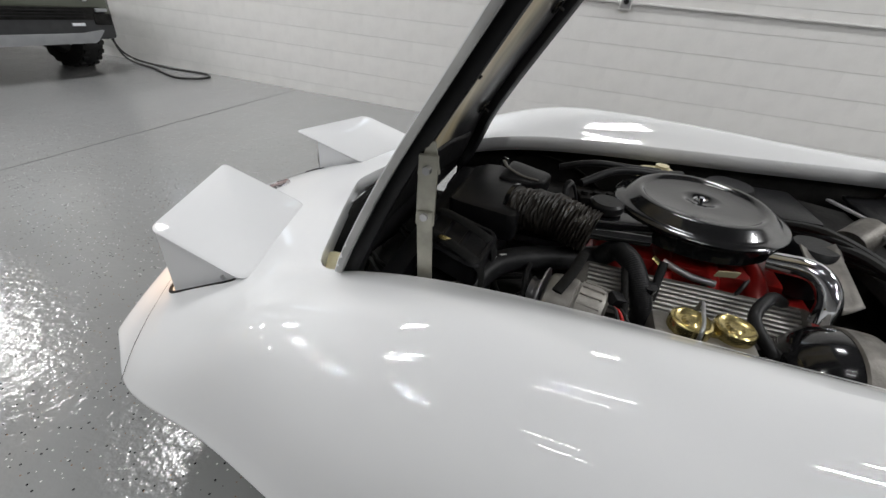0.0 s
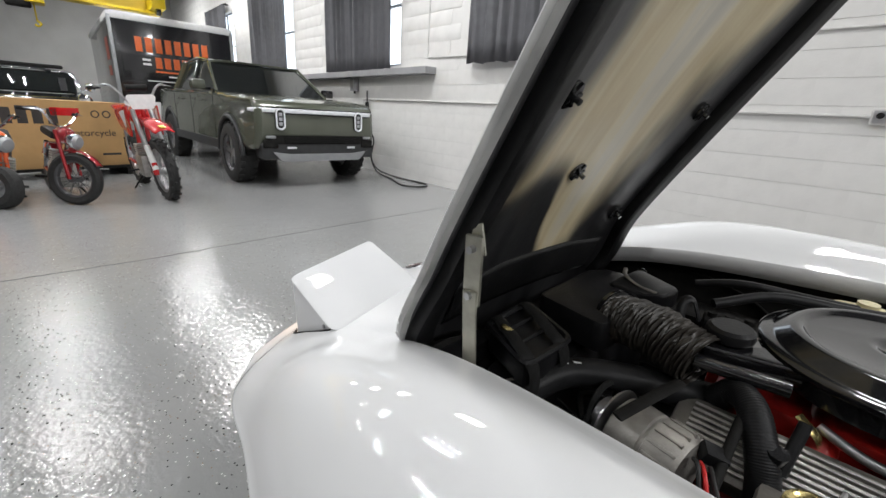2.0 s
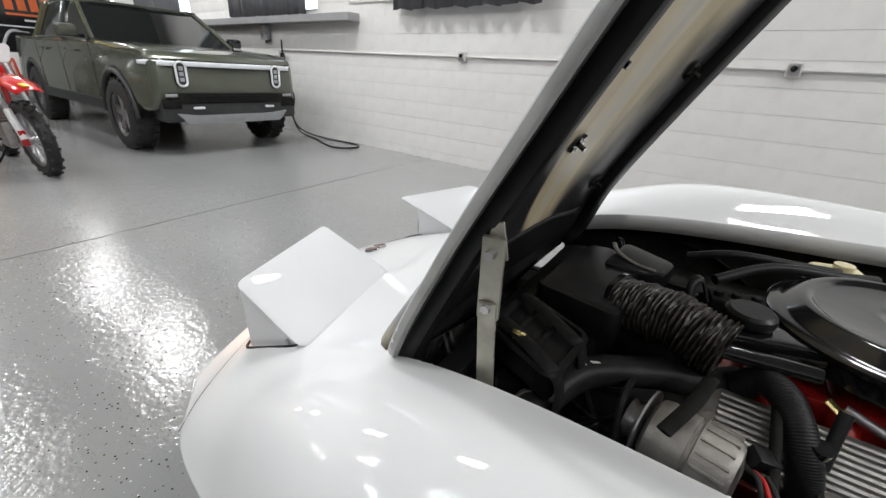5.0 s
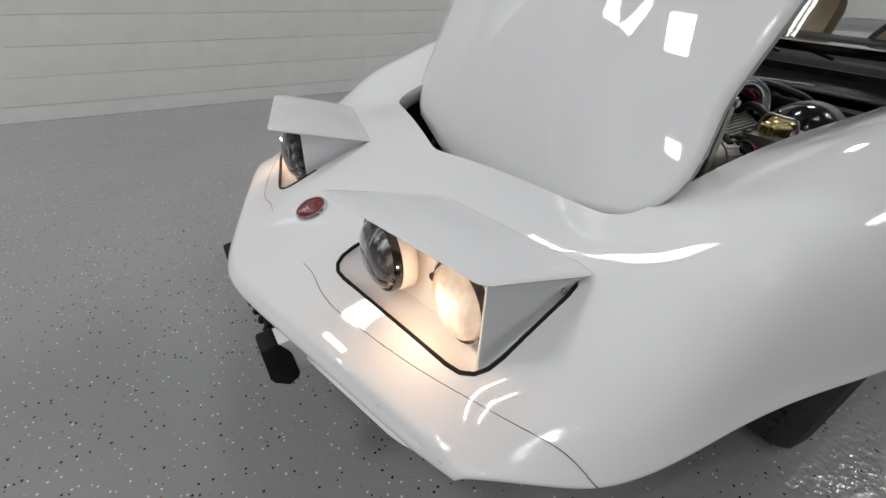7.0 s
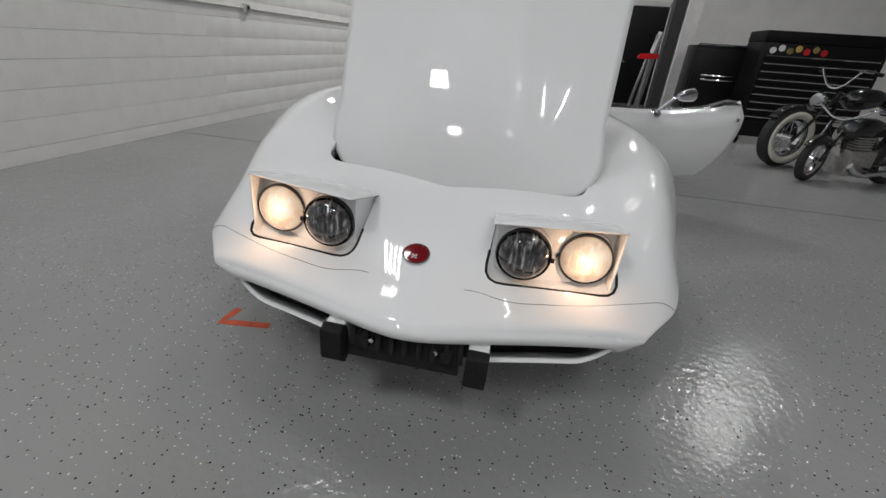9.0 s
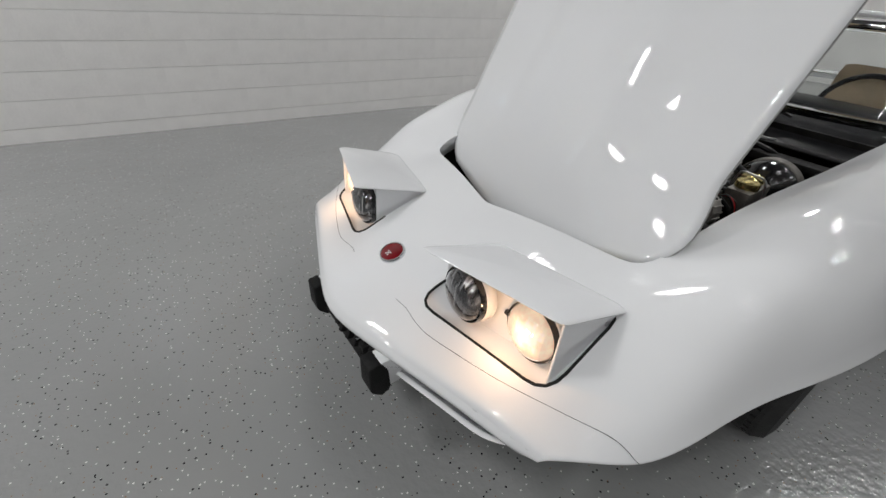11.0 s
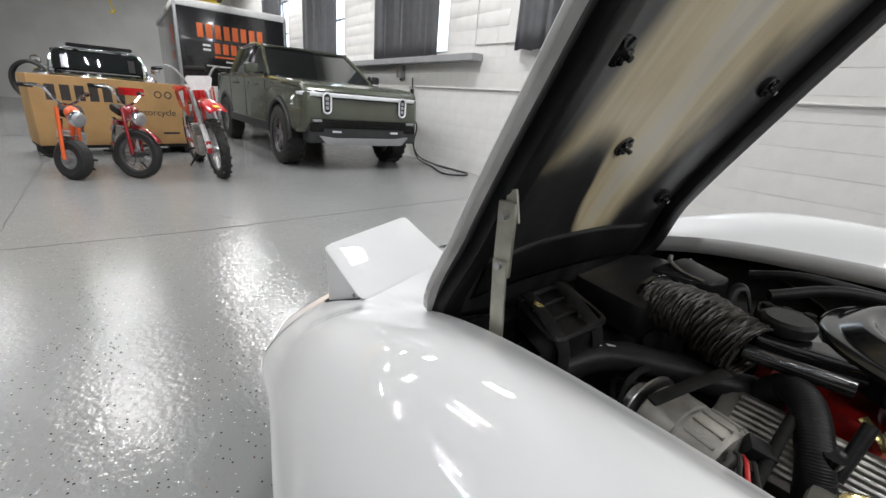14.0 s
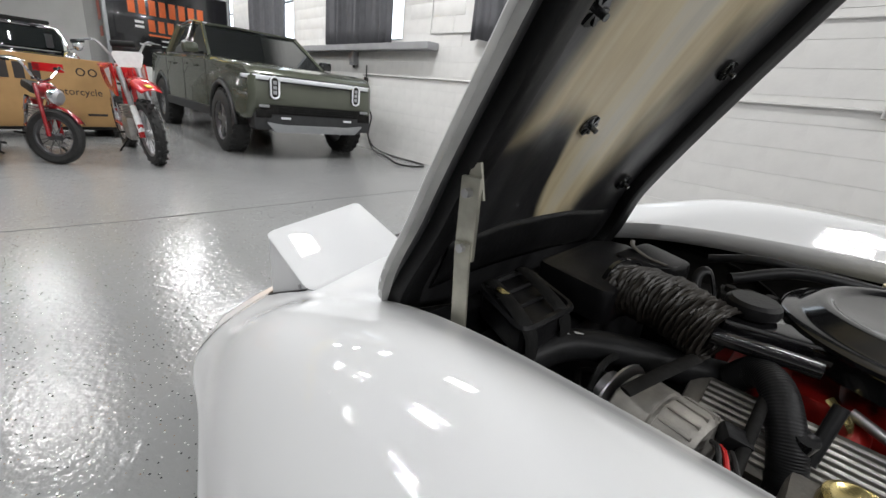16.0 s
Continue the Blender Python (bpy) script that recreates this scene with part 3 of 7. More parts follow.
def underside_material():
    """Black satin overspray round a bare tan panel, with streaks and smudges."""
    m = mat("hood_underside", (0.70, 0.63, 0.46), 0.32, 0, 0, 0.2, 3.0, 0.3, 50, second=(0.52, 0.45, 0.30))
    nt = m.node_tree
    b = nt.nodes["Principled BSDF"]
    tan = b.inputs["Base Color"].links[0].from_socket
    tc = nt.nodes["Texture Coordinate"]
    ns = nt.nodes.new("ShaderNodeTexNoise")
    ns.inputs["Scale"].default_value, ns.inputs["Detail"].default_value = 3.5, 3
    mp = nt.nodes.new("ShaderNodeMapping")
    mp.inputs["Scale"].default_value = (0.5, 1.6, 1)
    nt.links.new(tc.outputs["Object"], mp.inputs["Vector"])
    nt.links.new(mp.outputs["Vector"], ns.inputs["Vector"])
    sx = nt.nodes.new("ShaderNodeSeparateXYZ")
    nt.links.new(tc.outputs["Object"], sx.inputs["Vector"])

    def math_node(op, a, c, d=None):
        n = nt.nodes.new("ShaderNodeMath")
        n.operation = op
        for i, v in enumerate((a, c, d)):
            if v is None:
                continue
            if isinstance(v, (int, float)):
                n.inputs[i].default_value = v
            else:
                nt.links.new(v, n.inputs[i])
        return n.outputs[0]

    X, Y = sx.outputs["X"], sx.outputs["Y"]
    wob = math_node("MULTIPLY_ADD", ns.outputs["Fac"], 0.20, -0.10)
    left = math_node("ADD", math_node("ADD", Y, 0.30), wob)
    right = math_node("SUBTRACT", math_node("MULTIPLY_ADD", X, 0.26, -0.05), math_node("ADD", Y, wob))
    step = nt.nodes.new("ShaderNodeMapRange")
    step.interpolation_type = "SMOOTHSTEP"
    for k, v in (("From Min", -0.12), ("From Max", 0.01), ("To Min", 0.92), ("To Max", 0.62)):
        step.inputs[k].default_value = v
    nt.links.new(math_node("ADD", Y, math_node("MULTIPLY", wob, 0.5)), step.inputs["Value"])
    along = math_node("SUBTRACT", math_node("ADD", X, math_node("MULTIPLY", wob, 0.7)), step.outputs["Result"])
    edge = nt.nodes.new("ShaderNodeMapRange")
    edge.interpolation_type = "SMOOTHSTEP"
    edge.inputs["From Min"].default_value, edge.inputs["From Max"].default_value = -0.045, 0.06
    nt.links.new(math_node("MINIMUM", math_node("MINIMUM", left, right), along), edge.inputs["Value"])
    # lengthwise streaks: thin grey overspray, brown resin, pale bare fibre
    st = nt.nodes.new("ShaderNodeTexNoise")
    st.inputs["Scale"].default_value, st.inputs["Detail"].default_value = 1.0, 5
    ms = nt.nodes.new("ShaderNodeMapping")
    ms.inputs["Scale"].default_value = (0.9, 7, 1)
    ms.inputs["Rotation"].default_value = (0, 0, 0.05)
    nt.links.new(tc.outputs["Object"], ms.inputs["Vector"])
    nt.links.new(ms.outputs["Vector"], st.inputs["Vector"])
    ramp = nt.nodes.new("ShaderNodeValToRGB")
    e = ramp.color_ramp.elements
    e[0].position, e[0].color = 0.30, (0.42, 0.42, 0.41, 1)
    e[1].position, e[1].color = 0.72, (0.76, 0.70, 0.54, 1)
    for p, c in ((0.42, (0.64, 0.60, 0.52, 1)), (0.50, (0.66, 0.57, 0.37, 1)), (0.57, (0.52, 0.41, 0.23, 1))):
        k = e.new(p)
        k.color = c
    nt.links.new(st.outputs["Fac"], ramp.inputs["Fac"])
    mt = nt.nodes.new("ShaderNodeMix")
    mt.data_type = "RGBA"
    mt.inputs["Factor"].default_value = 0.65
    nt.links.new(tan, mt.inputs["A"])
    nt.links.new(ramp.outputs["Color"], mt.inputs["B"])
    black = nt.nodes.new("ShaderNodeValToRGB")
    e = black.color_ramp.elements
    e[0].position, e[0].color = 0.45, (0.010, 0.010, 0.011, 1)
    e[1].position, e[1].color = 0.8, (0.05, 0.05, 0.052, 1)
    nt.links.new(st.outputs["Fac"], black.inputs["Fac"])
    mix = nt.nodes.new("ShaderNodeMix")
    mix.data_type = "RGBA"
    nt.links.new(black.outputs["Color"], mix.inputs["A"])
    nt.links.new(edge.outputs["Result"], mix.inputs["Factor"])
    nt.links.new(mt.outputs["Result"], mix.inputs["B"])
    nt.links.new(mix.outputs["Result"], b.inputs["Base Color"])
    return m


UNDER = underside_material()
part("hood_liner", hood_sheet(0.014, 0.05), UNDER, hood, "black and bare tan fibreglass underside", solid=0.003)
for side in (-1, 1):
    def rail(u, v, side=side):
        x = 0.50 + 1.18 * u
        y0 = side * (half_at(x) - 0.046 - 0.085 * v)
        z = hood_z(x, y0) - 0.015 - 0.032 * min(1, math.sin(math.pi * min(1, max(0, v))) * 2.2 + 0.0) ** 0.7
        return Vector((x, y0, z))
    part("hood_rail", sheet(rail, 30, 8), HOODBLACK, hood, "black stiffening rail", solid=0.003)
part("hood_crossmember", sheet(lambda u, v: Vector((0.52 + 0.13 * u + 0.0, (v * 2 - 1) * 0.36, hood_z(0.52 + 0.13 * u, (v * 2 - 1) * 0.36) - 0.016 - 0.007 * math.sin(math.pi * u) ** 0.6)), 8, 20), HOODBLACK, hood, solid=0.003)


def hood_clip(x, y):
    bm = cyl(0.026, 0.005, pose(x, y, hood_z(x, y) - 0.022), segs=16)
    cyl(0.006, 0.03, pose(x, y, hood_z(x, y) - 0.03), bm, 10)
    for a in range(3):
        box(0.05, 0.006, 0.004, pose(x, y, hood_z(x, y) - 0.026, 0, 0, a * 60 + 20), bm)
    part("hood_clip", bm, GLOSS, hood)


for x, y in ((0.918, -0.055), (1.125, -0.358), (1.123, 0.338), (0.758, 0.318)):
    hood_clip(x, y)
random.seed(4)
for k in range(14):
    x = 0.62 + k * 0.08
    y = -half_at(x) * 0.93 + 0.05 + random.uniform(-0.012, 0.02)
    part("rivet", cyl(0.0035, 0.004, pose(x, y, hood_z(x, y) - 0.03), segs=8), STEEL, hood)

# the folding prop that holds the hood
prop = part("hood_prop", box(0.030, 0.006, 0.29, pose(0.732, -0.480, 0.655, 0, -3, 8), bev=0.002), ZINC, car, "dull zinc folding hood prop")
part("upper_link", box(0.036, 0.010, 0.140, pose(0.724, -0.474, 0.838, 0, 0, 8), bev=0.003), ZINC, prop)
part("bracket", prism([(-0.022, -0.012), (0.020, -0.008), (0.008, 0.050), (-0.006, 0.048)], -0.003, 0.003, pose(0.724, -0.466, 0.880, 90, 0, 8)), ZINC, prop)
for z in (0.793, 0.885):
    part("pivot_bolt", cyl(0.008, 0.014, pose(0.725, -0.484, z - 0.002, 90), segs=6), STEEL, prop)


# pop-up headlights, both up and lit
def skin_line(pts, lift, r, name, material, parent, closed=False):
    line = [(x, y, body_height(x, y) + lift) for x, y in pts]
    if closed:
        line.append(line[0])
    return part(name, tube(line, r, segs=6, n=2 if not closed else 1), material, parent)


def lit_lens():
    """Ribbed lamp glass before its reflector; lit, it glows from a hot core."""
    m = mat("lit_lens", (0.30, 0.27, 0.24), 0.1, 0.1, 1.0, 0.45, 30, 0.6, 45)
    nt = m.node_tree
    b = nt.nodes["Principled BSDF"]
    tc = nt.nodes["Texture Coordinate"]
    wv = nt.nodes.new("ShaderNodeTexWave")
    wv.bands_direction = "Y"
    wv.inputs["Scale"].default_value, wv.inputs["Distortion"].default_value = 28, 1.5
    nt.links.new(tc.outputs["Object"], wv.inputs["Vector"])
    bp = nt.nodes.new("ShaderNodeBump")
    bp.inputs["Strength"].default_value, bp.inputs["Distance"].default_value = 0.35, 0.002
    nt.links.new(wv.outputs["Fac"], bp.inputs["Height"])
    nt.links.new(bp.outputs["Normal"], b.inputs["Normal"])
    mp = nt.nodes.new("ShaderNodeMapping")
    mp.inputs["Location"].default_value = (0, -0.42, -0.6)
    mp.inputs["Scale"].default_value = (0.2, 1, 1)
    nt.links.new(tc.outputs["Generated"], mp.inputs["Vector"])
    ln = nt.nodes.new("ShaderNodeVectorMath")
    ln.operation = "LENGTH"
    nt.links.new(mp.outputs["Vector"], ln.inputs[0])
    ns = nt.nodes.new("ShaderNodeTexNoise")
    ns.inputs["Scale"].default_value, ns.inputs["Detail"].default_value = 34, 3
    nt.links.new(tc.outputs["Object"], ns.inputs["Vector"])
    ad = nt.nodes.new("ShaderNodeMath")
    ad.operation = "MULTIPLY_ADD"
    ad.inputs[1].default_value = 0.6
    nt.links.new(ns.outputs["Fac"], ad.inputs[0])
    nt.links.new(ln.outputs["Value"], ad.inputs[2])
    r = nt.nodes.new("ShaderNodeValToRGB")
    e = r.color_ramp.elements
    e[0].position, e[0].color = 0.42, (1, 0.90, 0.76, 1)
    e[1].position, e[1].color = 0.98, (0.42, 0.27, 0.17, 1)
    k = e.new(0.6)
    k.color = (0.80, 0.58, 0.40, 1)
    nt.links.new(ad.outputs[0], r.inputs["Fac"])
    nt.links.new(r.outputs["Color"], b.inputs["Emission Color"])
    b.inputs["Emission Strength"].default_value = 1.35
    return m


def dark_lens():
    """Unlit sealed beam, opaque: dim reflector and bright glints painted into the colour as upright flutes."""
    m = mat("headlamp_lens", (0.06, 0.06, 0.062), 0.1, 0.6, 1.0, 0.3, 30)
    nt = m.node_tree
    b = nt.nodes["Principled BSDF"]
    tc = nt.nodes["Texture Coordinate"]
    mp = nt.nodes.new("ShaderNodeMapping")
    mp.inputs["Scale"].default_value = (1, 95, 24)
    mp.inputs["Rotation"].default_value = (0.35, 0, 0)
    ns = nt.nodes.new("ShaderNodeTexNoise")
    ns.inputs["Scale"].default_value, ns.inputs["Detail"].default_value = 1.0, 4
    nt.links.new(tc.outputs["Object"], mp.inputs["Vector"])
    nt.links.new(mp.outputs["Vector"], ns.inputs["Vector"])
    # pale end of the ramp paints reflected glints into the base colour
    ramp = nt.nodes.new("ShaderNodeValToRGB")
    e = ramp.color_ramp.elements
    e[0].position, e[0].color = 0.36, (0.03, 0.03, 0.032, 1)
    e[1].position, e[1].color = 0.72, (0.75, 0.75, 0.76, 1)
    k = e.new(0.56)
    k.color = (0.13, 0.13, 0.135, 1)
    nt.links.new(ns.outputs["Fac"], ramp.inputs["Fac"])
    nt.links.new(ramp.outputs["Color"], b.inputs["Base Color"])
    bp = nt.nodes.new("ShaderNodeBump")
    bp.inputs["Strength"].default_value, bp.inputs["Distance"].default_value = 0.6, 0.003
    nt.links.new(ns.outputs["Fac"], bp.inputs["Height"])
    nt.links.new(bp.outputs["Normal"], b.inputs["Normal"])
    return m


LENS_LIT, LENS_OFF = lit_lens(), dark_lens()


def headlight(side):
    s = side
    def P(x, y, z):
        return Vector((x, s * y, z))

    lid_poly = rounded([(-0.028, 0.186), (0.080, 0.552), (0.336, 0.562), (0.247, 0.186)], [0.018, 0.026, 0.04, 0.03], 5)
    # the lid, its front drooping to a thin lip
    bm = bmesh.new()
    def lz(x, y):
        q = max(0, (0.10 + 0.29 * (abs(y) - 0.19) - x) / 0.12)
        return 0.573 + 0.318 * (0.328 - x) - 0.060 * (0.545 - y) - 0.010 * q * q - 0.008 * (abs(y - 0.37) / 0.18) ** 2
    cx, cy = 0.162, 0.368
    rings = []
    for k, f in enumerate((1.0, 0.985, 0.94, 0.8, 0.55, 0.3, 0.12, 0.02)):
        rings.append([bm.verts.new(P(cx + (x - cx) * f, cy + (y - cy) * f, lz(cx + (x - cx) * f, cy + (y - cy) * f) - (0.0025 if k == 0 else 0.0005 if k == 1 else 0))) for x, y in lid_poly])
    under = [bm.verts.new(P(cx + (x - cx) * 0.975, cy + (y - cy) * 0.985, lz(x, y) - 0.0065)) for x, y in lid_poly]
    n = len(lid_poly)
    for a, b in [(under, rings[0])] + list(zip(rings, rings[1:])):
        for k in range(n):
            bm.faces.new((a[k], a[(k + 1) % n], b[(k + 1) % n], b[k]))
    bm.faces.new(rings[-1]), bm.faces.new(under)
    pod = part("headlight", bm, PAINT, car, "raised pop-up headlight, outer lamp lit warm")
    # housing: a front plate set back between side cheeks
    bm = bmesh.new()
    plan = [(0.052, 0.200), (0.060, 0.212), (0.158, 0.530), (0.156, 0.538), (0.092, 0.541), (0.091, 0.548), (0.312, 0.548), (0.235, 0.200)]
    hi = [bm.verts.new(P(x, y, lz(x, y) - 0.004)) for x, y in plan]
    lo = [bm.verts.new(P(x, y, 0.415 + 0.45 * max(0, x - 0.10))) for x, y in plan]
    m = len(plan)
    for k in range(m):
        bm.faces.new((hi[k], hi[(k + 1) % m], lo[(k + 1) % m], lo[k]))
    bm.faces.new(hi), bm.faces.new(lo)
    part("housing", bm, PAINT, pod, "white headlamp housing", smooth=False, bevel=0.003)
    part("screw", cyl(0.006, 0.006, Matrix.Translation(P(0.262, 0.549, 0.547)) @ pose(0, 0, 0, 90), segs=10), STEEL, pod)
    # lamps face along the housing's front
    nrm = Vector((-0.995, s * -0.02, 0.03)).normalized()
    for inner, (x, y, z) in ((True, (0.038, 0.281, 0.535)), (False, (0.097, 0.460, 0.525))):
        face = Matrix.Translation(P(x, y, z)) @ nrm.to_track_quat("Z", "Y").to_matrix().to_4x4()
        lens = part("lamp", lathe([(0.0, 0.020), (0.03, 0.0175), (0.052, 0.011), (0.066, 0.001), (0.071, -0.012), (0.071, -0.03)], 40, face), LENS_OFF if inner else LENS_LIT, pod, "dark unlit sealed-beam lamp" if inner else "lit sealed-beam lamp, warm white")
        part("bezel", lathe([(0.0705, -0.010), (0.0745, -0.005), (0.077, -0.010), (0.077, -0.05), (0.0705, -0.05)], 40, face, closed=True), GLOSS, pod, "thin dark lamp ring")
        bm = lathe([(0.074, -0.012), (0.079, -0.028), (0.081, -0.050)], 40, face)
        part("lamp_cup", bm, PAINT, pod, solid=0.002)
        part("lamp_tab", box(0.012, 0.012, 0.012, face @ pose(s * (0.078 if inner else -0.078) * -1, 0, -0.008), bev=0.002), GLOSS, pod)
        if not inner:
            d = bpy.data.lights.new("headlamp_glow", "POINT")
            d.energy, d.color, d.shadow_soft_size = 0.95, (1.0, 0.60, 0.33), 0.006
            lamp = new("headlamp_glow", d)
            lamp.parent = car
            lamp.matrix_local = Matrix.Translation(Vector((0, SHIFT, 0)) + face.translation + nrm * 0.062) @ (-nrm).to_track_quat("Z", "Y").to_matrix().to_4x4()
    return pod


for side in (-1, 1):
    pod = headlight(side)
    pod.location.y += SHIFT
    pk = POCKET if side < 0 else POCKET_P
    # rubber seal round the pocket, pocket floor below
    n = len(pk)
    ring = pk if side < 0 else pk[::-1]
    start = (Vector(ring[0]) * 0.7 + Vector(ring[-1]) * 0.3)
    keep = [(x, y, body_height(x, y) - 0.001) for x, y in [tuple(start)] + list(ring[:13])]
    part("seal", tube(keep, 0.0042, segs=6, n=1), GUM, car, "black rubber headlight seal")
    # white apron inside the seal, falling away to the lamps
    cx, cy = 0.20, side * 0.37
    bm = bmesh.new()
    rings = []
    for f, dz in ((0.985, -0.002), (0.95, -0.012), (0.80, -0.035), (0.5, -0.06), (0.2, -0.06)):
        rings.append([bm.verts.new((cx + (x - cx) * f, cy + (y - cy) * f, body_height(x, y) * f + (1 - f) * 0.53 + dz)) for x, y in pk])
    for ra, rb in zip(rings, rings[1:]):
        for k in range(n):
            bm.faces.new((ra[k], ra[(k + 1) % n], rb[(k + 1) % n], rb[k]))
    bm.faces.new(rings[-1])
    part("headlight_apron", bm, PAINT, car)

# joint between soft nose and body
for s in (-1, 1):
    pts = [(-0.066, s * 0.13, 0), (-0.060, s * 0.17, 0), (-0.061, s * 0.23, 0), (-0.047, s * 0.30, 0), (0.010, s * 0.46, 0), (0.075, s * 0.60, 0), (0.128, s * 0.70, 0), (0.150, s * 0.757, 0)]
    skin_line([tuple(q[:2]) for q in curve_points(pts, 5)], -0.0001, 0.0007, "nose_joint", GUM, car)
# round badge
q = Vector((0.006, 0.018, body_height(0.006, 0.018)))
bn = Vector((-0.34, 0, 0.94)).normalized().to_track_quat("Z", "Y").to_matrix().to_4x4()
badge = part("badge", lathe([(0.0, 0.005), (0.0335, 0.005), (0.0345, 0.009), (0.0375, 0.009), (0.040, 0.005), (0.0405, 0.0), (0.0405, -0.012)], 40, Matrix.Translation(q) @ bn), CHROME, car, "round chrome badge with a dark red face")
part("badge_face", lathe([(0.0, 0.0085), (0.02, 0.008), (0.0345, 0.0065)], 40, Matrix.Translation(q) @ bn), EMBLEM, badge)
for k in range(3):
    for j in range(3):
        if (k + j) % 2 == 0:
            part("badge_mark", box(0.0045, 0.0045, 0.001, Matrix.Translation(q) @ bn @ pose(-0.008 + k * 0.005, -0.016 + j * 0.005, 0.0084)), DECAL_W, badge)

# lower lip, air slots and bumper guards
bm = bmesh.new()
lip = []
for k in range(-30, 31):
    p = body_point(0, k / 30 * 0.92)
    lip.append(Vector((p.x + 0.020 + 0.012 * (1 - abs(k) / 30), p.y, p.z)))
rings = []
for p in lip:
    zc = p.z - 0.117 + 0.010 * (abs(p.y) / 0.64) ** 2 + 0.066 * max(0, (abs(p.y) - 0.45) / 0.12) ** 2
    rings.append([bm.verts.new(p + Vector(o)) for o in ((0.014, 0, zc - p.z + 0.001), (0.012, 0, zc - p.z + 0.003), (0.006, 0, zc - p.z + 0.002), (0.004, 0, zc - p.z - 0.002), (0.012, 0, zc - p.z - 0.006), (0.06, 0, zc - p.z - 0.010))])
for i, (a, b) in enumerate(zip(rings, rings[1:])):
    if min(abs(lip[i].y), abs(lip[i + 1].y)) < 0.212:
        continue
    for k in range(5):
        bm.faces.new((a[k], b[k], b[k + 1], a[k + 1]))
part("lower_lip", bm, PAINT, car, "white lower front lip", solid=0.003, sharp=75)
bm = bmesh.new()
rings = [[bm.verts.new(p + Vector((0.055, 0, dz))) for dz in (-0.03, -0.09, -0.15)] for p in lip if abs(p.y) < 0.53]
for a, b in zip(rings, rings[1:]):
    for k in range(2):
        bm.faces.new((a[k], b[k], b[k + 1], a[k + 1]))
part("grille", bm, GRIME, car, "black recessed grille", solid=0.004)
for s in (-1, 1):
    gy = 0.185 if s > 0 else -0.195
    g = part("bumper_guard", prism(rounded([(-0.075, 0.040), (0.05, 0.045), (0.05, -0.045), (-0.035, -0.062)], 0.010, 3), -0.027, 0.027, pose(-0.102, gy, 0.312, 90), bev=0.006), PAINT, car, "white bumper guard with a black rubber pad")
    pad = prism(rounded([(-0.03, 0.042), (0.006, 0.046), (0.026, 0.01), (0.034, -0.066), (0.008, -0.086), (-0.026, -0.052)], 0.008, 3), -0.0285, 0.0285, pose(-0.168, gy, 0.309, 90), bev=0.006)
    part("rubber_pad", pad, GUM, g)
for k in range(9):
    part("grille_bar", box(0.05, 0.014, 0.075, pose(-0.150 + 0.012 * abs(k - 4) * 0.3, -0.145 + k * 0.036, 0.325, 0, 25, 12), bev=0.003), GUM, car)
plate = part("plate_bracket", box(0.012, 0.30, 0.085, pose(-0.150, 0, 0.300, 0, 18, 0), bev=0.003), GUM, car, "black front plate bracket without a plate")
for s in (-1, 1):
    part("bracket_bolt", cyl(0.007, 0.012, pose(-0.163, s * 0.085, 0.322, 0, 90, 0), segs=10), CHROME, plate)
    part("bracket_arm", box(0.10, 0.03, 0.04, pose(-0.12, s * 0.115, 0.31), bev=0.004), GUM, plate)


# wheels
def wheel(x, y, r, w):
    turn = pose(x, y, r, 90)
    t = part("wheel", lathe([(r - 0.11, -w / 2 + 0.01), (r - 0.06, -w / 2 - 0.004), (r - 0.02, -w / 2 + 0.006), (r - 0.004, -w / 2 + 0.03)] + [q for g in (-0.055, 0.0, 0.055) for q in ((r, g - 0.008), (r - 0.008, g - 0.006), (r - 0.008, g + 0.006), (r, g + 0.008))] + [(r - 0.004, w / 2 - 0.03), (r - 0.02, w / 2 - 0.006), (r - 0.06, w / 2 + 0.004), (r - 0.11, w / 2 - 0.01)], 56, turn), TYRE, car, "black tyre on a steel rally wheel")
    bm = lathe([(r - 0.105, -w / 2 + 0.005), (r - 0.125, -w / 2 + 0.02), (r - 0.14, -0.03), (r - 0.20, -0.05), (0.06, -0.06), (0.055, -0.09), (0.0, -0.095)], 48, turn)
    lathe([(r - 0.105, w / 2 - 0.005), (r - 0.125, w / 2 - 0.02), (r - 0.14, 0.03), (r - 0.20, 0.05), (0.06, 0.06), (0.055, 0.09), (0.0, 0.095)], 48, turn, bm)
    part("rim", bm, STEEL, t, "grey steel rim")
    for k in range(48):
        for e in (-1, 1):
            part("tread_block", box(0.012, 0.026, 0.030, turn @ pose(0, 0, 0, 0, 0, 7.5 * k + 3.75 * (e > 0)) @ pose(r - 0.0075, 0, e * (w / 2 - 0.048))), TYRE, t)
    return t


for x in (0.94, 3.35):
    for s in (-1, 1):
        wh = wheel(x, s * 0.778, 0.300, 0.215)
        wh.location.z += s * -0.0295
# wheel wells and floor pan close the body underneath
for s in (-1, 1):
    part("wheel_well", sheet(lambda u, v, s=s: Vector((0.85 - 0.38 * math.cos(math.pi * u), s * (0.56 + 0.20 * v), 0.30 + 0.30 * math.sin(math.pi * u) - 0.04 * v)), 20, 4), GRIME, car, solid=0.004)
    part("inner_fender", sheet(lambda u, v, s=s: Vector((0.52 + 1.54 * u, s * (0.575 + 0.035 * u), 0.20 + (edge_z(min(1.75, 0.52 + 1.40 * u)) - 0.225) * v)), 12, 6), GRIME, car, solid=0.004)
part("floor_pan", box(3.9, 1.1, 0.03, pose(2.2, 0, 0.17)), GRIME, car)
part("firewall", box(0.03, 1.16, 0.56, pose(2.09, 0, 0.42)), GRIME, car)

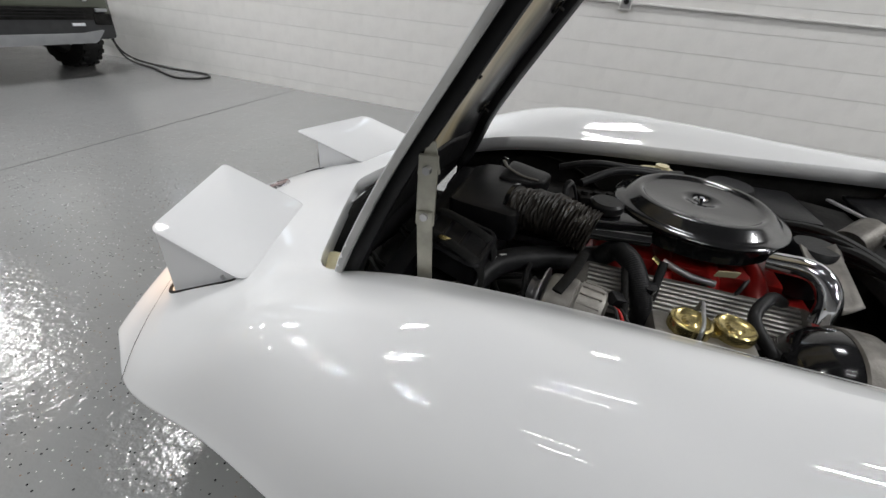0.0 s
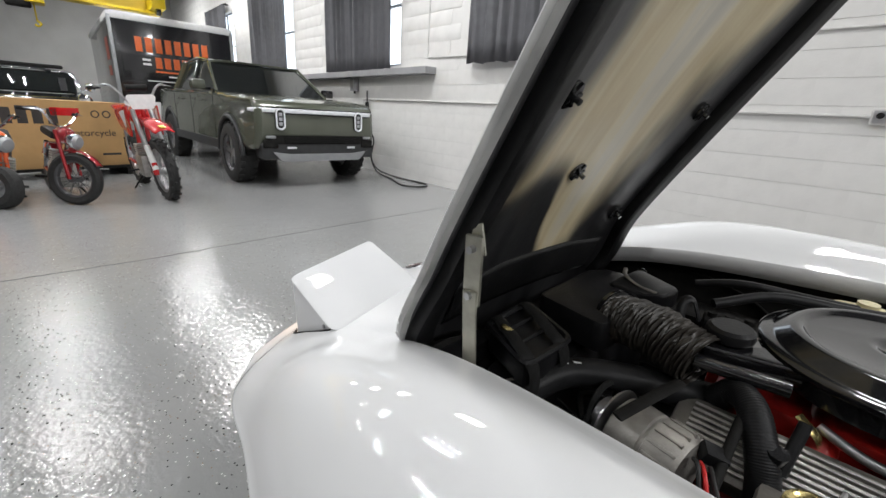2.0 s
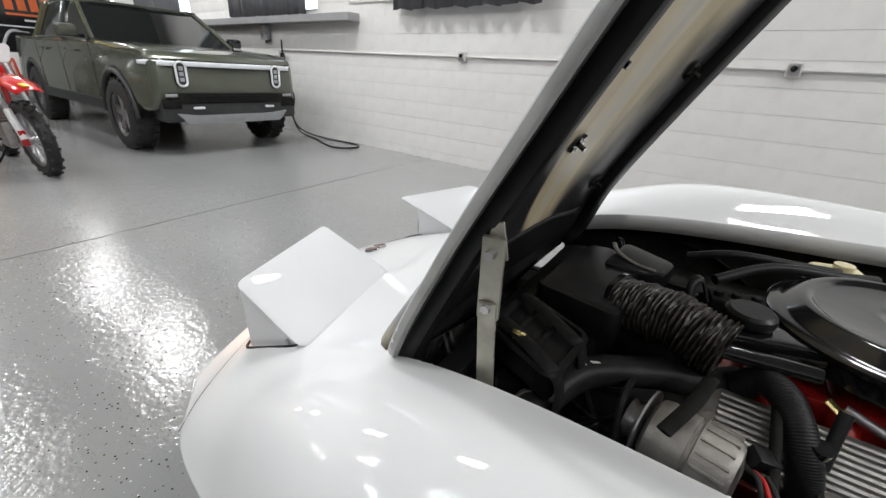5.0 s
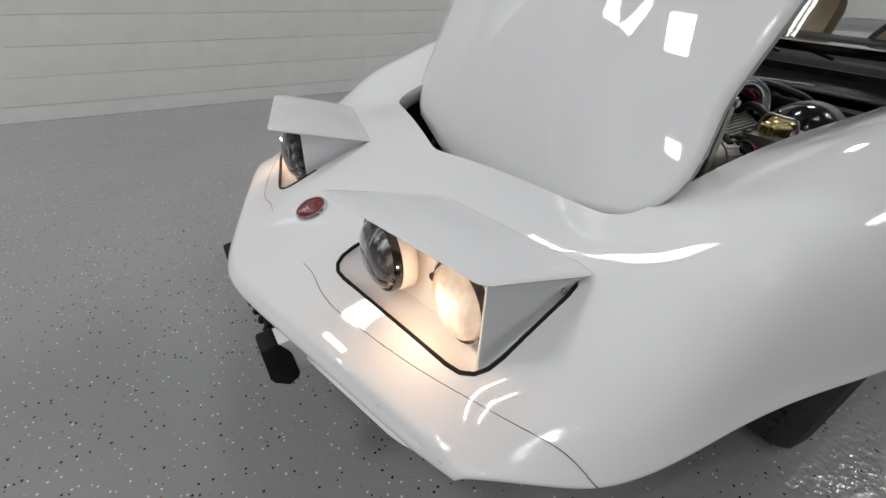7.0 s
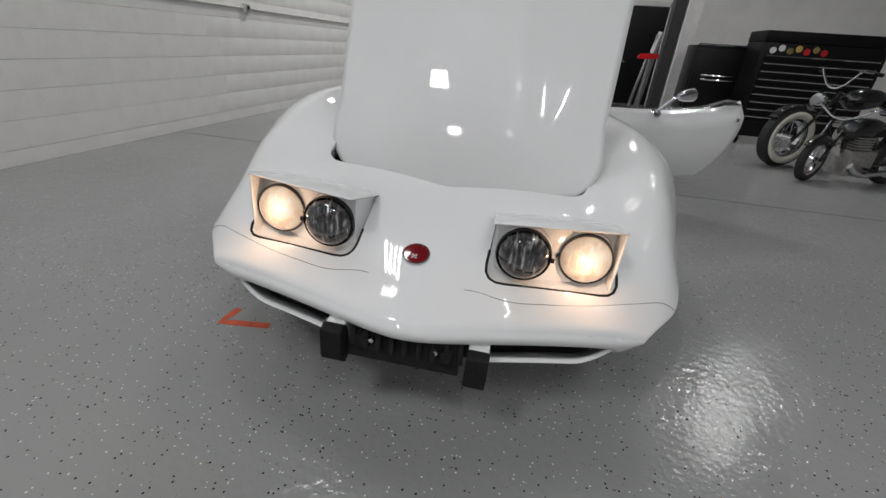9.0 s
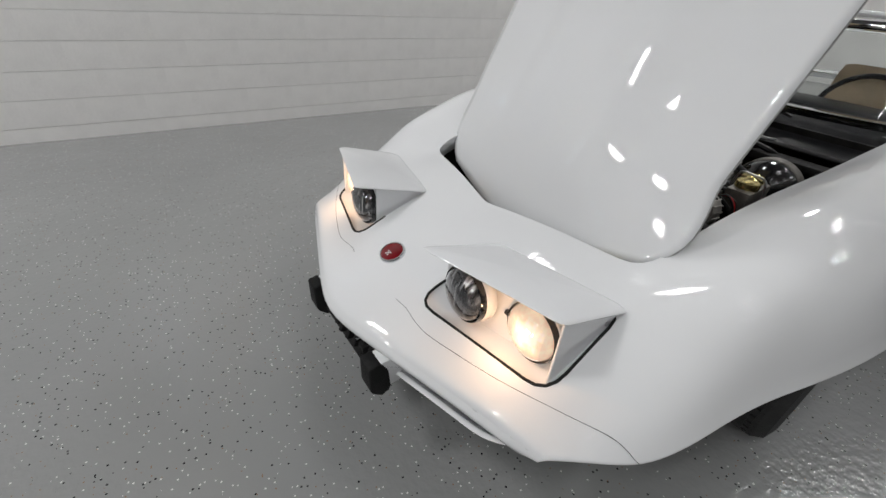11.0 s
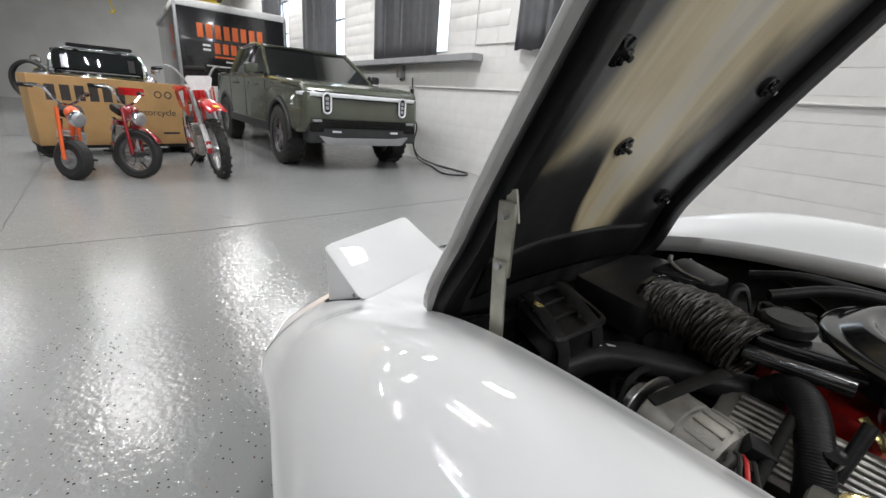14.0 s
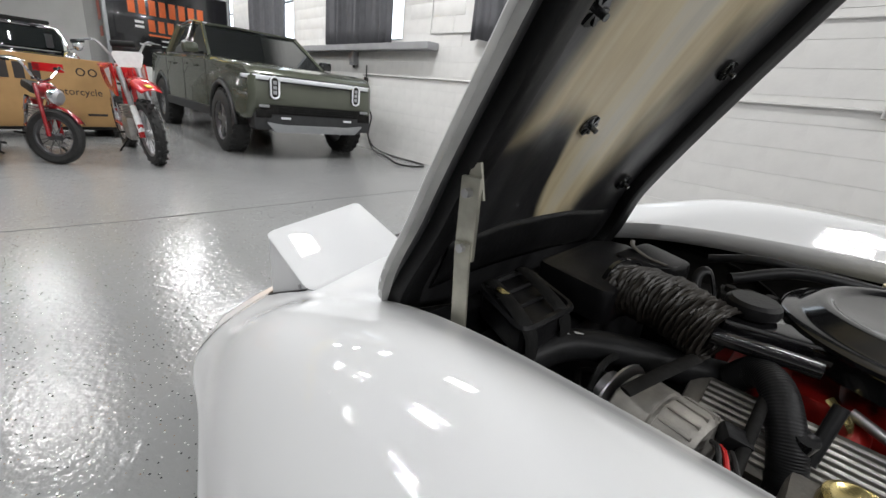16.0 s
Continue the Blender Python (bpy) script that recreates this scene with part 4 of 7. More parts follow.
# ---- engine bay ----
def corrugated(pts, r, rings, depth=0.12, segs=20):
    return tube(pts, r, segs=segs, n=max(8, rings), radius=lambda k: 1 + depth * math.sin(2 * math.pi * k * rings))


block = part("engine", box(0.58, 0.32, 0.34, pose(1.36, 0.02, 0.36), bev=0.02), RED_PAINT, car, "red painted V8 engine under black hoses")


FILTER = {"air_cleaner", "wing_nut", "wing_nut_stud", "label_tag"}
REAR = {"cylinder_head", "valve_cover", "fin", "intake_manifold", "intake_runner", "carburettor", "distributor_cap", "shield", "silver_elbow", "ignition_lead", "spring", "linkage", "hose_nipple", "heater_hose", "vacuum_hose"}


def eng(name, bm, material, label="", **kw):
    if name in FILTER:
        kw["m"] = Matrix.Translation((-0.072, -0.025, 0.012))
    elif name in REAR:
        kw["m"] = Matrix.Translation((-0.05, -0.02, 0))
    return part(name, bm, material, block, label, **kw)


# heads, intake and ribbed valve covers
for s in (-1, 1):
    tilt = pose(1.36, 0.02 + s * 0.185, 0.475, s * -28)
    eng("cylinder_head", box(0.54, 0.15, 0.10, tilt, bev=0.012), RED_PAINT)
    cover = eng("valve_cover", box(0.53, 0.135, 0.055, tilt @ pose(0, 0, 0.075), bev=0.014), CASTING, "finned cast aluminium valve cover")
    for k in range(9):
        eng("fin", box(0.47, 0.0065, 0.010, tilt @ pose(0, -0.048 + k * 0.012, 0.106), bev=0.002), ALLOY)
eng("intake_manifold", box(0.44, 0.24, 0.10, pose(1.37, 0.02, 0.555), bev=0.02), RED_PAINT)
for k in range(4):
    eng("intake_runner", tube([(1.2 + k * 0.11, 0.02, 0.59), (1.2 + k * 0.11, -0.08, 0.585), (1.2 + k * 0.11, -0.15, 0.54)], 0.028, segs=10, n=4), RED_PAINT)
eng("carburettor", box(0.18, 0.15, 0.06, pose(1.41, 0.06, 0.61), bev=0.01), CASTING)
# round black air cleaner
AC = pose(1.405, 0.075, 0.0)
air = eng("air_cleaner", lathe([(0.0, 0.625), (0.185, 0.625), (0.198, 0.634), (0.200, 0.670), (0.210, 0.674), (0.2165, 0.680), (0.2175, 0.687), (0.212, 0.692), (0.200, 0.693), (0.192, 0.697), (0.172, 0.715), (0.163, 0.7185), (0.152, 0.717), (0.146, 0.711), (0.139, 0.708), (0.055, 0.712), (0.040, 0.711), (0.030, 0.704), (0.014, 0.701), (0.0, 0.701)], 96, AC), GLOSS, "round gloss black air cleaner housing")
eng("wing_nut", tube([(1.388, 0.075, 0.714), (1.396, 0.075, 0.708), (1.414, 0.075, 0.708), (1.422, 0.075, 0.714)], 0.005, segs=8, n=3), CHROME)
eng("wing_nut_stud", cyl(0.006, 0.02, pose(1.405, 0.075, 0.708), segs=12), CHROME)
eng("label_tag", box(0.052, 0.002, 0.022, pose(1.455, -0.140, 0.622, 20, 0, 14)), CREAM, "small cream paper tag")
# snorkel, crumpled duct, flat inlet duct
eng("snorkel", prism(rounded([(1.05, -0.145), (1.24, -0.10), (1.22, 0.0), (1.06, -0.055)], 0.02, 3), 0.655, 0.694, bev=0.01), GLOSS, "black air cleaner snorkel")
eng("snorkel_tube", cyl(0.015, 0.15, pose(1.125, -0.158, 0.668, 0, 90, 8)), GLOSS)
def crumpled(pts, r, folds, segs=40, rings=150, seed=3):
    """A gathered cloth sleeve: many uneven folds that wander round it."""
    rng = random.Random(seed)
    waves = [(rng.uniform(0.6, 1.5) * folds, rng.choice((1, 2, 3)), rng.uniform(0, 6.28), rng.uniform(0.5, 1.6)) for _ in range(5)]
    line = curve_points(pts, rings // (len(pts) - 1))
    bm = bmesh.new()
    cols = []
    n = len(line)
    for i, q in enumerate(line):
        d = (line[min(i + 1, n - 1)] - line[max(i - 1, 0)]).normalized()
        a = d.cross(Vector((0, 0, 1))).normalized()
        b = d.cross(a)
        k = i / (n - 1)
        ring = []
        for j in range(segs):
            t = 2 * math.pi * j / segs
            h = sum(0.5 - abs(math.sin(f * k * math.pi + amp * math.sin(m * t + ph) + ph)) for f, m, ph, amp in waves) / len(waves)
            sag = 1.0 + 0.06 * math.sin(2 * t + 1) + 0.05 * math.sin(9 * k + t)
            ring.append(bm.verts.new(q + (a * math.cos(t) * 1.05 + b * math.sin(t) * 0.92) * r * (sag - 0.42 * h)))
        cols.append(ring)
    for p, q in zip(cols, cols[1:]):
        for j in range(segs):
            bm.faces.new((p[j], p[(j + 1) % segs], q[(j + 1) % segs], q[j]))
    return bm


eng("crumpled_duct", crumpled([(0.855, -0.080, 0.655), (0.92, -0.11, 0.668), (0.99, -0.135, 0.674), (1.065, -0.155, 0.662)], 0.054, 23), mat("crumpled_black_duct", (0.026, 0.022, 0.018), 0.45, 0, 0, 0.35, 30, 0.5, 90), "crumpled black cloth air duct")
eng("duct_clamp", lathe([(0.061, -0.006), (0.064, -0.006), (0.064, 0.006), (0.061, 0.006)], 32, pose(0.862, -0.083, 0.656, 0, 78, -25), closed=True), GLOSS)
eng("duct_clamp", tube([(0.985, -0.05, 0.68), (0.98, -0.03, 0.72), (0.995, -0.01, 0.725), (1.015, -0.01, 0.68)], 0.010, segs=8, n=4, flat=0.4), PLASTIC)
eng("inlet_duct", prism(rounded([(0.68, -0.16), (0.875, -0.195), (0.89, -0.02), (0.775, 0.16), (0.70, 0.12)], 0.03, 3), 0.600, 0.680, bev=0.012), PLASTIC, "flat black moulded inlet duct")
eng("inlet_duct_lid", prism(rounded([(0.78, 0.02), (0.91, 0.03), (0.94, 0.13), (0.80, 0.20)], 0.03, 3), 0.640, 0.688, bev=0.01), PLASTIC)
eng("bare_edge", tube([(0.775, 0.165, 0.690), (0.80, 0.10, 0.695), (0.85, 0.06, 0.692), (0.90, 0.05, 0.690)], 0.006, segs=6, n=5, flat=0.3), CASTING)
# round flat cap beside the duct
eng("round_cap", lathe([(0, 0.726), (0.036, 0.726), (0.043, 0.720), (0.045, 0.710), (0.043, 0.702), (0.03, 0.700), (0.03, 0.66)], 32, pose(1.085, -0.085, 0)), PLASTIC, "round black plastic cap")
eng("valve_body", box(0.10, 0.06, 0.035, pose(1.065, 0.03, 0.672, 0, 0, 12), bev=0.008), GRIME, "dull aluminium valve body")
for dx in (-0.04, 0.0, 0.045):
    eng("fitting", cyl(0.010, 0.016, pose(1.065 + dx * 0.8, 0.025 + dx * 0.2, 0.692), segs=10), GRIME)
# radiator, its support and shroud
eng("radiator", box(0.06, 0.78, 0.32, pose(0.655, 0, 0.405, 0, -12, 0), bev=0.008), GRIME, "black radiator")
eng("radiator_support", box(0.05, 0.78, 0.05, pose(0.64, -0.12, 0.580, 0, 0, 0), bev=0.008), PLASTIC, "black radiator support bar")
eng("fan_shroud", prism(rounded([(0.70, -0.40), (0.82, -0.36), (0.82, 0.36), (0.70, 0.40)], 0.04, 3), 0.28, 0.575, bev=0.015), PLASTIC, "black fan shroud")
RELAY = [(0.675, -0.354), (0.677, -0.194), (0.838, -0.270), (0.826, -0.420)]
eng("relay_box", prism(rounded(RELAY, 0.02, 3), 0.600, 0.656, bev=0.006), PLASTIC, "black box with strap latches")
ring = [Vector((x, y, 0.659)) for x, y in rounded(RELAY, 0.02, 3)]
eng("box_rim", tube(ring + ring[:1], 0.008, segs=6, n=1), PLASTIC)
for k in (0.3, 0.62):
    p, q = Vector(RELAY[0]).lerp(Vector(RELAY[3]), k), Vector(RELAY[1]).lerp(Vector(RELAY[2]), k)
    eng("relay_rib", tube([(p.x, p.y + 0.012, 0.658), (q.x, q.y - 0.012, 0.658)], 0.006, segs=6, n=1), PLASTIC)
for k in (0.12, 0.80):
    p, q = Vector(RELAY[0]).lerp(Vector(RELAY[1]), k), Vector(RELAY[3]).lerp(Vector(RELAY[2]), k)
    eng("latch_strap", tube([(p.x - 0.01, p.y, 0.638), (p.x + 0.012, p.y, 0.672), (q.x - 0.02, q.y, 0.670), (q.x + 0.008, q.y, 0.638), (q.x + 0.012, q.y, 0.58)], 0.014, segs=8, n=6, flat=0.3), GUM)
eng("latch_hook", tube([(0.72, -0.355, 0.672), (0.733, -0.368, 0.682), (0.748, -0.36, 0.674)], 0.006, segs=8, n=5), GOLD)
# big radiator hose with a white maker's mark
eng("radiator_hose", tube([(0.76, -0.455, 0.535), (0.80, -0.39, 0.562), (0.852, -0.283, 0.587), (0.95, -0.215, 0.592), (1.06, -0.15, 0.58), (1.12, -0.06, 0.55)], 0.031, segs=20, n=8), HOSE, "thick black radiator hose")
for k in range(2):
    eng("hose_mark", box(0.016, 0.010, 0.001, pose(0.845 + k * 0.020, -0.298 + k * 0.018, 0.6172 + k * 0.002, -14, 4, 44)), DECAL_W)
eng("hose_mark", box(0.03, 0.004, 0.001, pose(0.822, -0.335, 0.612, -16, 8, 52)), DECAL_W)
eng("hose_clamp", lathe([(0.031, -0.006), (0.034, -0.006), (0.034, 0.006), (0.031, 0.006)], 24, pose(0.792, -0.400, 0.559, 0, 70, -58), closed=True), CASTING)
# alternator
ALT = pose(1.048, -0.335, 0.556, 0, 90, -12) @ Matrix.Diagonal((0.93, 0.93, 0.93, 1))
alt = eng("alternator", lathe([(0.0, -0.075), (0.05, -0.075), (0.066, -0.066), (0.070, -0.05), (0.070, -0.004), (0.066, -0.002), (0.066, 0.004), (0.071, 0.006), (0.071, 0.052), (0.062, 0.068), (0.03, 0.075), (0, 0.075)], 40, ALT), BRIGHTALLOY, "grey aluminium alternator")
for k in range(18):
    a = math.radians(k * 20)
    eng("alternator_fin", box(0.008, 0.006, 0.05, ALT @ pose(0.070 * math.cos(a), 0.070 * math.sin(a), 0.035, 0, 0, math.degrees(a)), bev=0.001), BRIGHTALLOY)
eng("alternator_pulley", lathe([(0.02, -0.115), (0.042, -0.112), (0.034, -0.100), (0.042, -0.088), (0.075, -0.083), (0.075, -0.079), (0.02, -0.079)], 36, ALT), STEEL)
eng("alternator_bolt", cyl(0.009, 0.03, ALT @ pose(0.03, -0.072, -0.02, 90), segs=6), STEEL)
eng("bracket_arm", tube([(1.00, -0.40, 0.635), (1.03, -0.33, 0.655), (1.05, -0.24, 0.650)], 0.012, segs=8, n=5, flat=0.35), GRIME)
eng("drive_belt", tube([(0.945, -0.39, 0.50), (0.93, -0.31, 0.595), (0.94, -0.18, 0.56), (0.945, 0.02, 0.40)], 0.007, segs=6, n=8), GUM)
for k, (a, b) in enumerate(((0.0, CABLE), (0.010, RED_WIRE), (0.024, CABLE))):
    eng("wire", tube([(1.115 + a, -0.365, 0.605), (1.125 + a, -0.39, 0.617 - a * 0.5), (1.14 + a, -0.415, 0.585), (1.16, -0.43, 0.53)], 0.0036, segs=8, n=8), b)
eng("plug", box(0.04, 0.03, 0.025, pose(1.135, -0.33, 0.602, 10, 20, 30), bev=0.004), PLASTIC)
# bypass hose, heater hoses, cables
eng("corrugated_hose", corrugated([(1.10, -0.150, 0.595), (1.128, -0.165, 0.633), (1.160, -0.205, 0.636), (1.188, -0.250, 0.598), (1.205, -0.275, 0.55), (1.212, -0.29, 0.50)], 0.0255, 70, 0.012, 24), HOSE, "thick black ribbed hose")
eng("hose_nipple", cyl(0.016, 0.06, pose(1.255, -0.235, 0.585, 10, 8, 0)), GLOSS)
eng("heater_hose", tube([(1.28, -0.19, 0.655), (1.275, -0.215, 0.615), (1.27, -0.24, 0.575)], 0.010, segs=10), HOSE)
eng("support_rod", tube([(1.150, -0.185, 0.628), (1.150, -0.27, 0.615), (1.150, -0.36, 0.590), (1.150, -0.42, 0.55)], 0.0085, segs=10, n=6), GRIME)
eng("ignition_lead", tube([(1.50, -0.02, 0.60), (1.40, -0.14, 0.585), (1.30, -0.20, 0.56), (1.24, -0.27, 0.53)], 0.0055, segs=8), CABLE)
eng("ignition_lead", tube([(1.55, -0.02, 0.60), (1.47, -0.15, 0.59), (1.40, -0.25, 0.54)], 0.0055, segs=8), CABLE)
eng("spring", corrugated([(1.30, -0.115, 0.615), (1.36, -0.135, 0.602), (1.42, -0.145, 0.60)], 0.009, 16, 0.25, 10), STEEL)
eng("linkage", tube([(1.27, -0.13, 0.63), (1.30, -0.14, 0.61), (1.31, -0.12, 0.58)], 0.011, segs=8, n=5, flat=0.4), GOLD)
eng("cloth_hose", tube([(0.95, 0.20, 0.69), (1.05, 0.22, 0.715), (1.18, 0.27, 0.705), (1.27, 0.33, 0.69)], 0.010, segs=10), HOSE)
eng("cloth_hose", tube([(1.02, 0.08, 0.695), (1.12, 0.17, 0.72), (1.25, 0.24, 0.71), (1.33, 0.30, 0.70)], 0.012, segs=10), HOSE)
random.seed(21)
for k in range(26):
    x, y = random.uniform(0.62, 1.66), random.choice((random.uniform(-0.50, -0.30), random.uniform(0.22, 0.5), random.uniform(-0.3, 0.3)))
    z = 0.50 + random.uniform(-0.10, 0.05)
    pts = [(x, y, z)]
    for j in range(3):
        pts.append((pts[-1][0] + random.uniform(-0.09, 0.13), pts[-1][1] + random.uniform(-0.08, 0.08), min(0.60, pts[-1][2] + random.uniform(-0.05, 0.045))))
    eng("cable", tube(pts, random.choice((0.004, 0.006, 0.009)), segs=7, n=5), random.choice((CABLE, HOSE, CABLE)))
# brake master cylinder with two gold lids and its booster
eng("master_cylinder", box(0.19, 0.085, 0.075, pose(1.292, -0.394, 0.583), bev=0.012), CASTING, "brake master cylinder with a gold lid")
eng("master_lid", lathe([(0.0, 0.630), (0.012, 0.632), (0.018, 0.627), (0.028, 0.628), (0.034, 0.633), (0.039, 0.631), (0.041, 0.618), (0.040, 0.606)], 36, pose(1.262, -0.394, 0.012)), GOLD, "round yellow-zinc lid")
eng("master_lid", lathe([(0.0, 0.628), (0.012, 0.630), (0.018, 0.625), (0.028, 0.626), (0.034, 0.631), (0.038, 0.628), (0.040, 0.616), (0.039, 0.604)], 36, pose(1.346, -0.378, 0.012)), GOLD)
eng("lid_plate", box(0.10, 0.040, 0.008, pose(1.306, -0.386, 0.624, 0, 0, 10), bev=0.003), GOLD)
eng("wire_bail", tube([(1.284, -0.335, 0.603), (1.282, -0.35, 0.660), (1.274, -0.395, 0.666), (1.266, -0.44, 0.660), (1.264, -0.455, 0.603)], 0.004, segs=8), STEEL)
BOOST = pose(1.55, -0.375, 0.545, 0, 90, 0)
eng("brake_booster", lathe([(0.0, -0.10), (0.05, -0.10), (0.085, -0.085), (0.112, -0.05), (0.120, -0.02), (0.120, 0.04), (0.10, 0.07), (0.0, 0.07)], 44, BOOST), GLOSS, "black brake booster drum")
eng("booster_band", lathe([(0.121, -0.016), (0.125, -0.012), (0.125, 0.038), (0.121, 0.04)], 44, BOOST), CASTING)
eng("vacuum_hose", tube([(1.49, -0.35, 0.585), (1.45, -0.30, 0.628), (1.50, -0.22, 0.640), (1.56, -0.16, 0.60)], 0.013, segs=12), HOSE)
eng("silver_elbow", tube([(1.52, -0.10, 0.67), (1.585, -0.15, 0.688), (1.615, -0.19, 0.655), (1.615, -0.215, 0.60)], 0.024, segs=16), CHROME, "polished metal elbow")
eng("distributor_cap", lathe([(0.0, 0.68), (0.05, 0.68), (0.062, 0.665), (0.066, 0.60), (0.06, 0.55)], 28, pose(1.66, 0.02, 0)), PLASTIC)
eng("shield", sheet(lambda u, v: Vector((1.60 + 0.10 * u, -0.02 - 0.20 * v + 0.05 * u, 0.69 - 0.05 * v - 0.02 * math.sin(3 * u))), 6, 8), CASTING, "bright ignition shield", solid=0.004)
# far side: washer bottle, battery-side clutter
eng("washer_bottle", box(0.11, 0.09, 0.12, pose(1.285, 0.40, 0.615, 0, 0, 15), bev=0.018), CREAM, "cream plastic washer bottle")
eng("bottle_neck", cyl(0.022, 0.02, pose(1.29, 0.40, 0.68), segs=20), CREAM)
eng("heater_box", box(0.30, 0.26, 0.22, pose(1.60, 0.38, 0.53, 0, 0, 4), bev=0.02), PLASTIC, "black heater box")
eng("blower", lathe([(0, 0.66), (0.07, 0.66), (0.085, 0.64), (0.09, 0.55)], 32, pose(1.52, 0.42, 0)), PLASTIC)
eng("side_tray", box(0.9, 0.14, 0.02, pose(1.1, 0.46, 0.50)), GRIME)
eng("coil_clip", tube([(0.74, 0.41, 0.56), (0.735, 0.41, 0.60), (0.76, 0.39, 0.615), (0.775, 0.375, 0.58)], 0.006, segs=8), GLOSS)
# front compartment: horns and relays
eng("horn", lathe([(0.0, 0.02), (0.030, 0.02), (0.036, 0.012), (0.036, -0.045), (0.0, -0.05)], 32, pose(0.414, 0.231, 0.503, 0, -62, 30)), AMBER, "yellow plastic horn cover")
eng("horn_base", box(0.08, 0.06, 0.08, pose(0.445, 0.23, 0.455), bev=0.008), GRIME)
eng("vacuum_can", lathe([(0.0, 0.022), (0.028, 0.02), (0.038, 0.008), (0.040, -0.04), (0.0, -0.042)], 32, pose(0.452, -0.360, 0.525, -60, -20, 0)), CREAM, "small tan vacuum canister")
eng("front_tray", box(0.30, 0.86, 0.02, pose(0.50, 0, 0.40)), GRIME)
eng("front_panel", box(0.02, 0.8, 0.2, pose(0.37, 0, 0.46)), GRIME)
random.seed(33)
for k in range(8):
    y = -0.40 + k * 0.10 + random.uniform(-0.03, 0.03)
    eng("front_cable", tube([(0.43 + random.uniform(0, 0.03), y, 0.41), (0.47, y + random.uniform(-0.06, 0.06), 0.45 + random.uniform(0, 0.03)), (0.51, y + random.uniform(-0.05, 0.05), 0.46), (0.56, y, 0.42)], random.choice((0.004, 0.006)), segs=7, n=5), CABLE if k % 3 else HOSE)
for s in (-1, 1):
    eng("hinge_arm", tube([(0.50 + 0.04 * s, s * 0.38, 0.42), (0.565 + 0.04 * s, s * 0.385, 0.49), (0.60 + 0.04 * s, s * 0.39, 0.545)], 0.014, segs=8, n=4, flat=0.35), GRIME)
    eng("hinge_bolt", cyl(0.01, 0.02, pose(0.60 + 0.04 * s, s * 0.405, 0.53, 90), segs=6), ZINC)

eng("wiper_tray", box(0.16, 1.0, 0.03, pose(1.84, 0.0, 0.60, 0, 6, 0), bev=0.008), GRIME, "dark wiper linkage tray")
eng("wiper_motor", lathe([(0, 0.05), (0.035, 0.05), (0.045, 0.04), (0.045, -0.05), (0, -0.055)], 24, pose(1.80, 0.18, 0.65, 0, 70, 40)), CASTING, "grey wiper motor")
for s_y, s_z in ((0.30, 0.665), (0.10, 0.675), (-0.12, 0.66)):
    eng("wiper_link", box(0.02, 0.26, 0.008, pose(1.86, s_y, s_z, 0, 8, 24), bev=0.002), STEEL)
for k in range(5):
    eng("heater_pipe", tube([(1.62 + 0.03 * k, 0.30 - 0.04 * k, 0.60), (1.70 + 0.02 * k, 0.16 - 0.06 * k, 0.655), (1.80, 0.05 - 0.07 * k, 0.64), (1.88, 0.0 - 0.07 * k, 0.60)], 0.009 if k % 2 else 0.013, segs=8, n=6), HOSE if k % 2 else CABLE)

# ---- cabin, windscreen and the open door ----
part("cowl", sheet(lambda u, v: Vector((1.93 + 0.26 * u, (v * 2 - 1) * 0.575, 0.628 + 0.11 * u - 0.03 * math.sin(math.pi * u))), 6, 14), PLASTIC, car, "black wiper cowl", solid=0.01)
for s in (-1, 1):
    part("wiper", tube([(2.10, s * 0.10 - 0.1, 0.735), (2.15, s * 0.10 + 0.18, 0.79)], 0.007, segs=6, n=2), GLOSS, car)
WS = [Vector((2.19, -0.63, 0.75)), Vector((2.19, 0.63, 0.75)), Vector((2.56, 0.50, 1.13)), Vector((2.56, -0.50, 1.13))]


def screen(u, v):
    a, b = WS[0].lerp(WS[1], v), WS[3].lerp(WS[2], v)
    p = a.lerp(b, u)
    p.x -= 0.11 * (1 - (2 * v - 1) ** 2)
    p.z += 0.02 * math.sin(math.pi * u)
    return p


ws = part("windscreen", sheet(screen, 10, 18), CLEAR, car, "raked windscreen glass", solid=0.005)
ws.visible_shadow = False
for v in (0, 1):
    part("windscreen_pillar", tube([screen(k / 6, v) for k in range(7)], 0.028, segs=10, n=2), PAINT, car, "white windscreen pillar")
    part("pillar_trim", tube([screen(k / 6, v) + Vector((-0.02, (v * 2 - 1) * 0.012, 0.015)) for k in range(7)], 0.011, segs=8, n=2), CHROME, car)
part("windscreen_header", tube([screen(1, k / 10) for k in range(11)], 0.024, segs=10, n=2), CHROME, car)
part("roof", sheet(lambda u, v: Vector((2.57 + 0.58 * u, (v * 2 - 1) * (0.52 - 0.03 * u), 1.145 + 0.05 * math.sin(math.pi * (0.35 + 0.5 * u)) - 0.05 * (2 * v - 1) ** 4)), 10, 14), PAINT, car, "white roof", solid=0.02)
for s in (-1, 1):
    part("roof_pillar", sheet(lambda u, v, s=s: Vector((2.95 + 0.55 * u + 0.1 * v, s * (0.50 + 0.10 * u), 1.14 - 0.34 * u)), 8, 3), PAINT, car, solid=0.03)
part("dashboard", box(0.32, 1.12, 0.20, pose(2.38, 0, 0.69), bev=0.04), PLASTIC, car, "black dashboard")
part("steering_wheel", lathe([(0.19 + 0.014 * math.cos(a), 0.014 * math.sin(a)) for a in [k * math.pi / 4 for k in range(8)]], 32, pose(2.56, -0.34, 0.74, 0, -68, 0), closed=True), GLOSS, car)
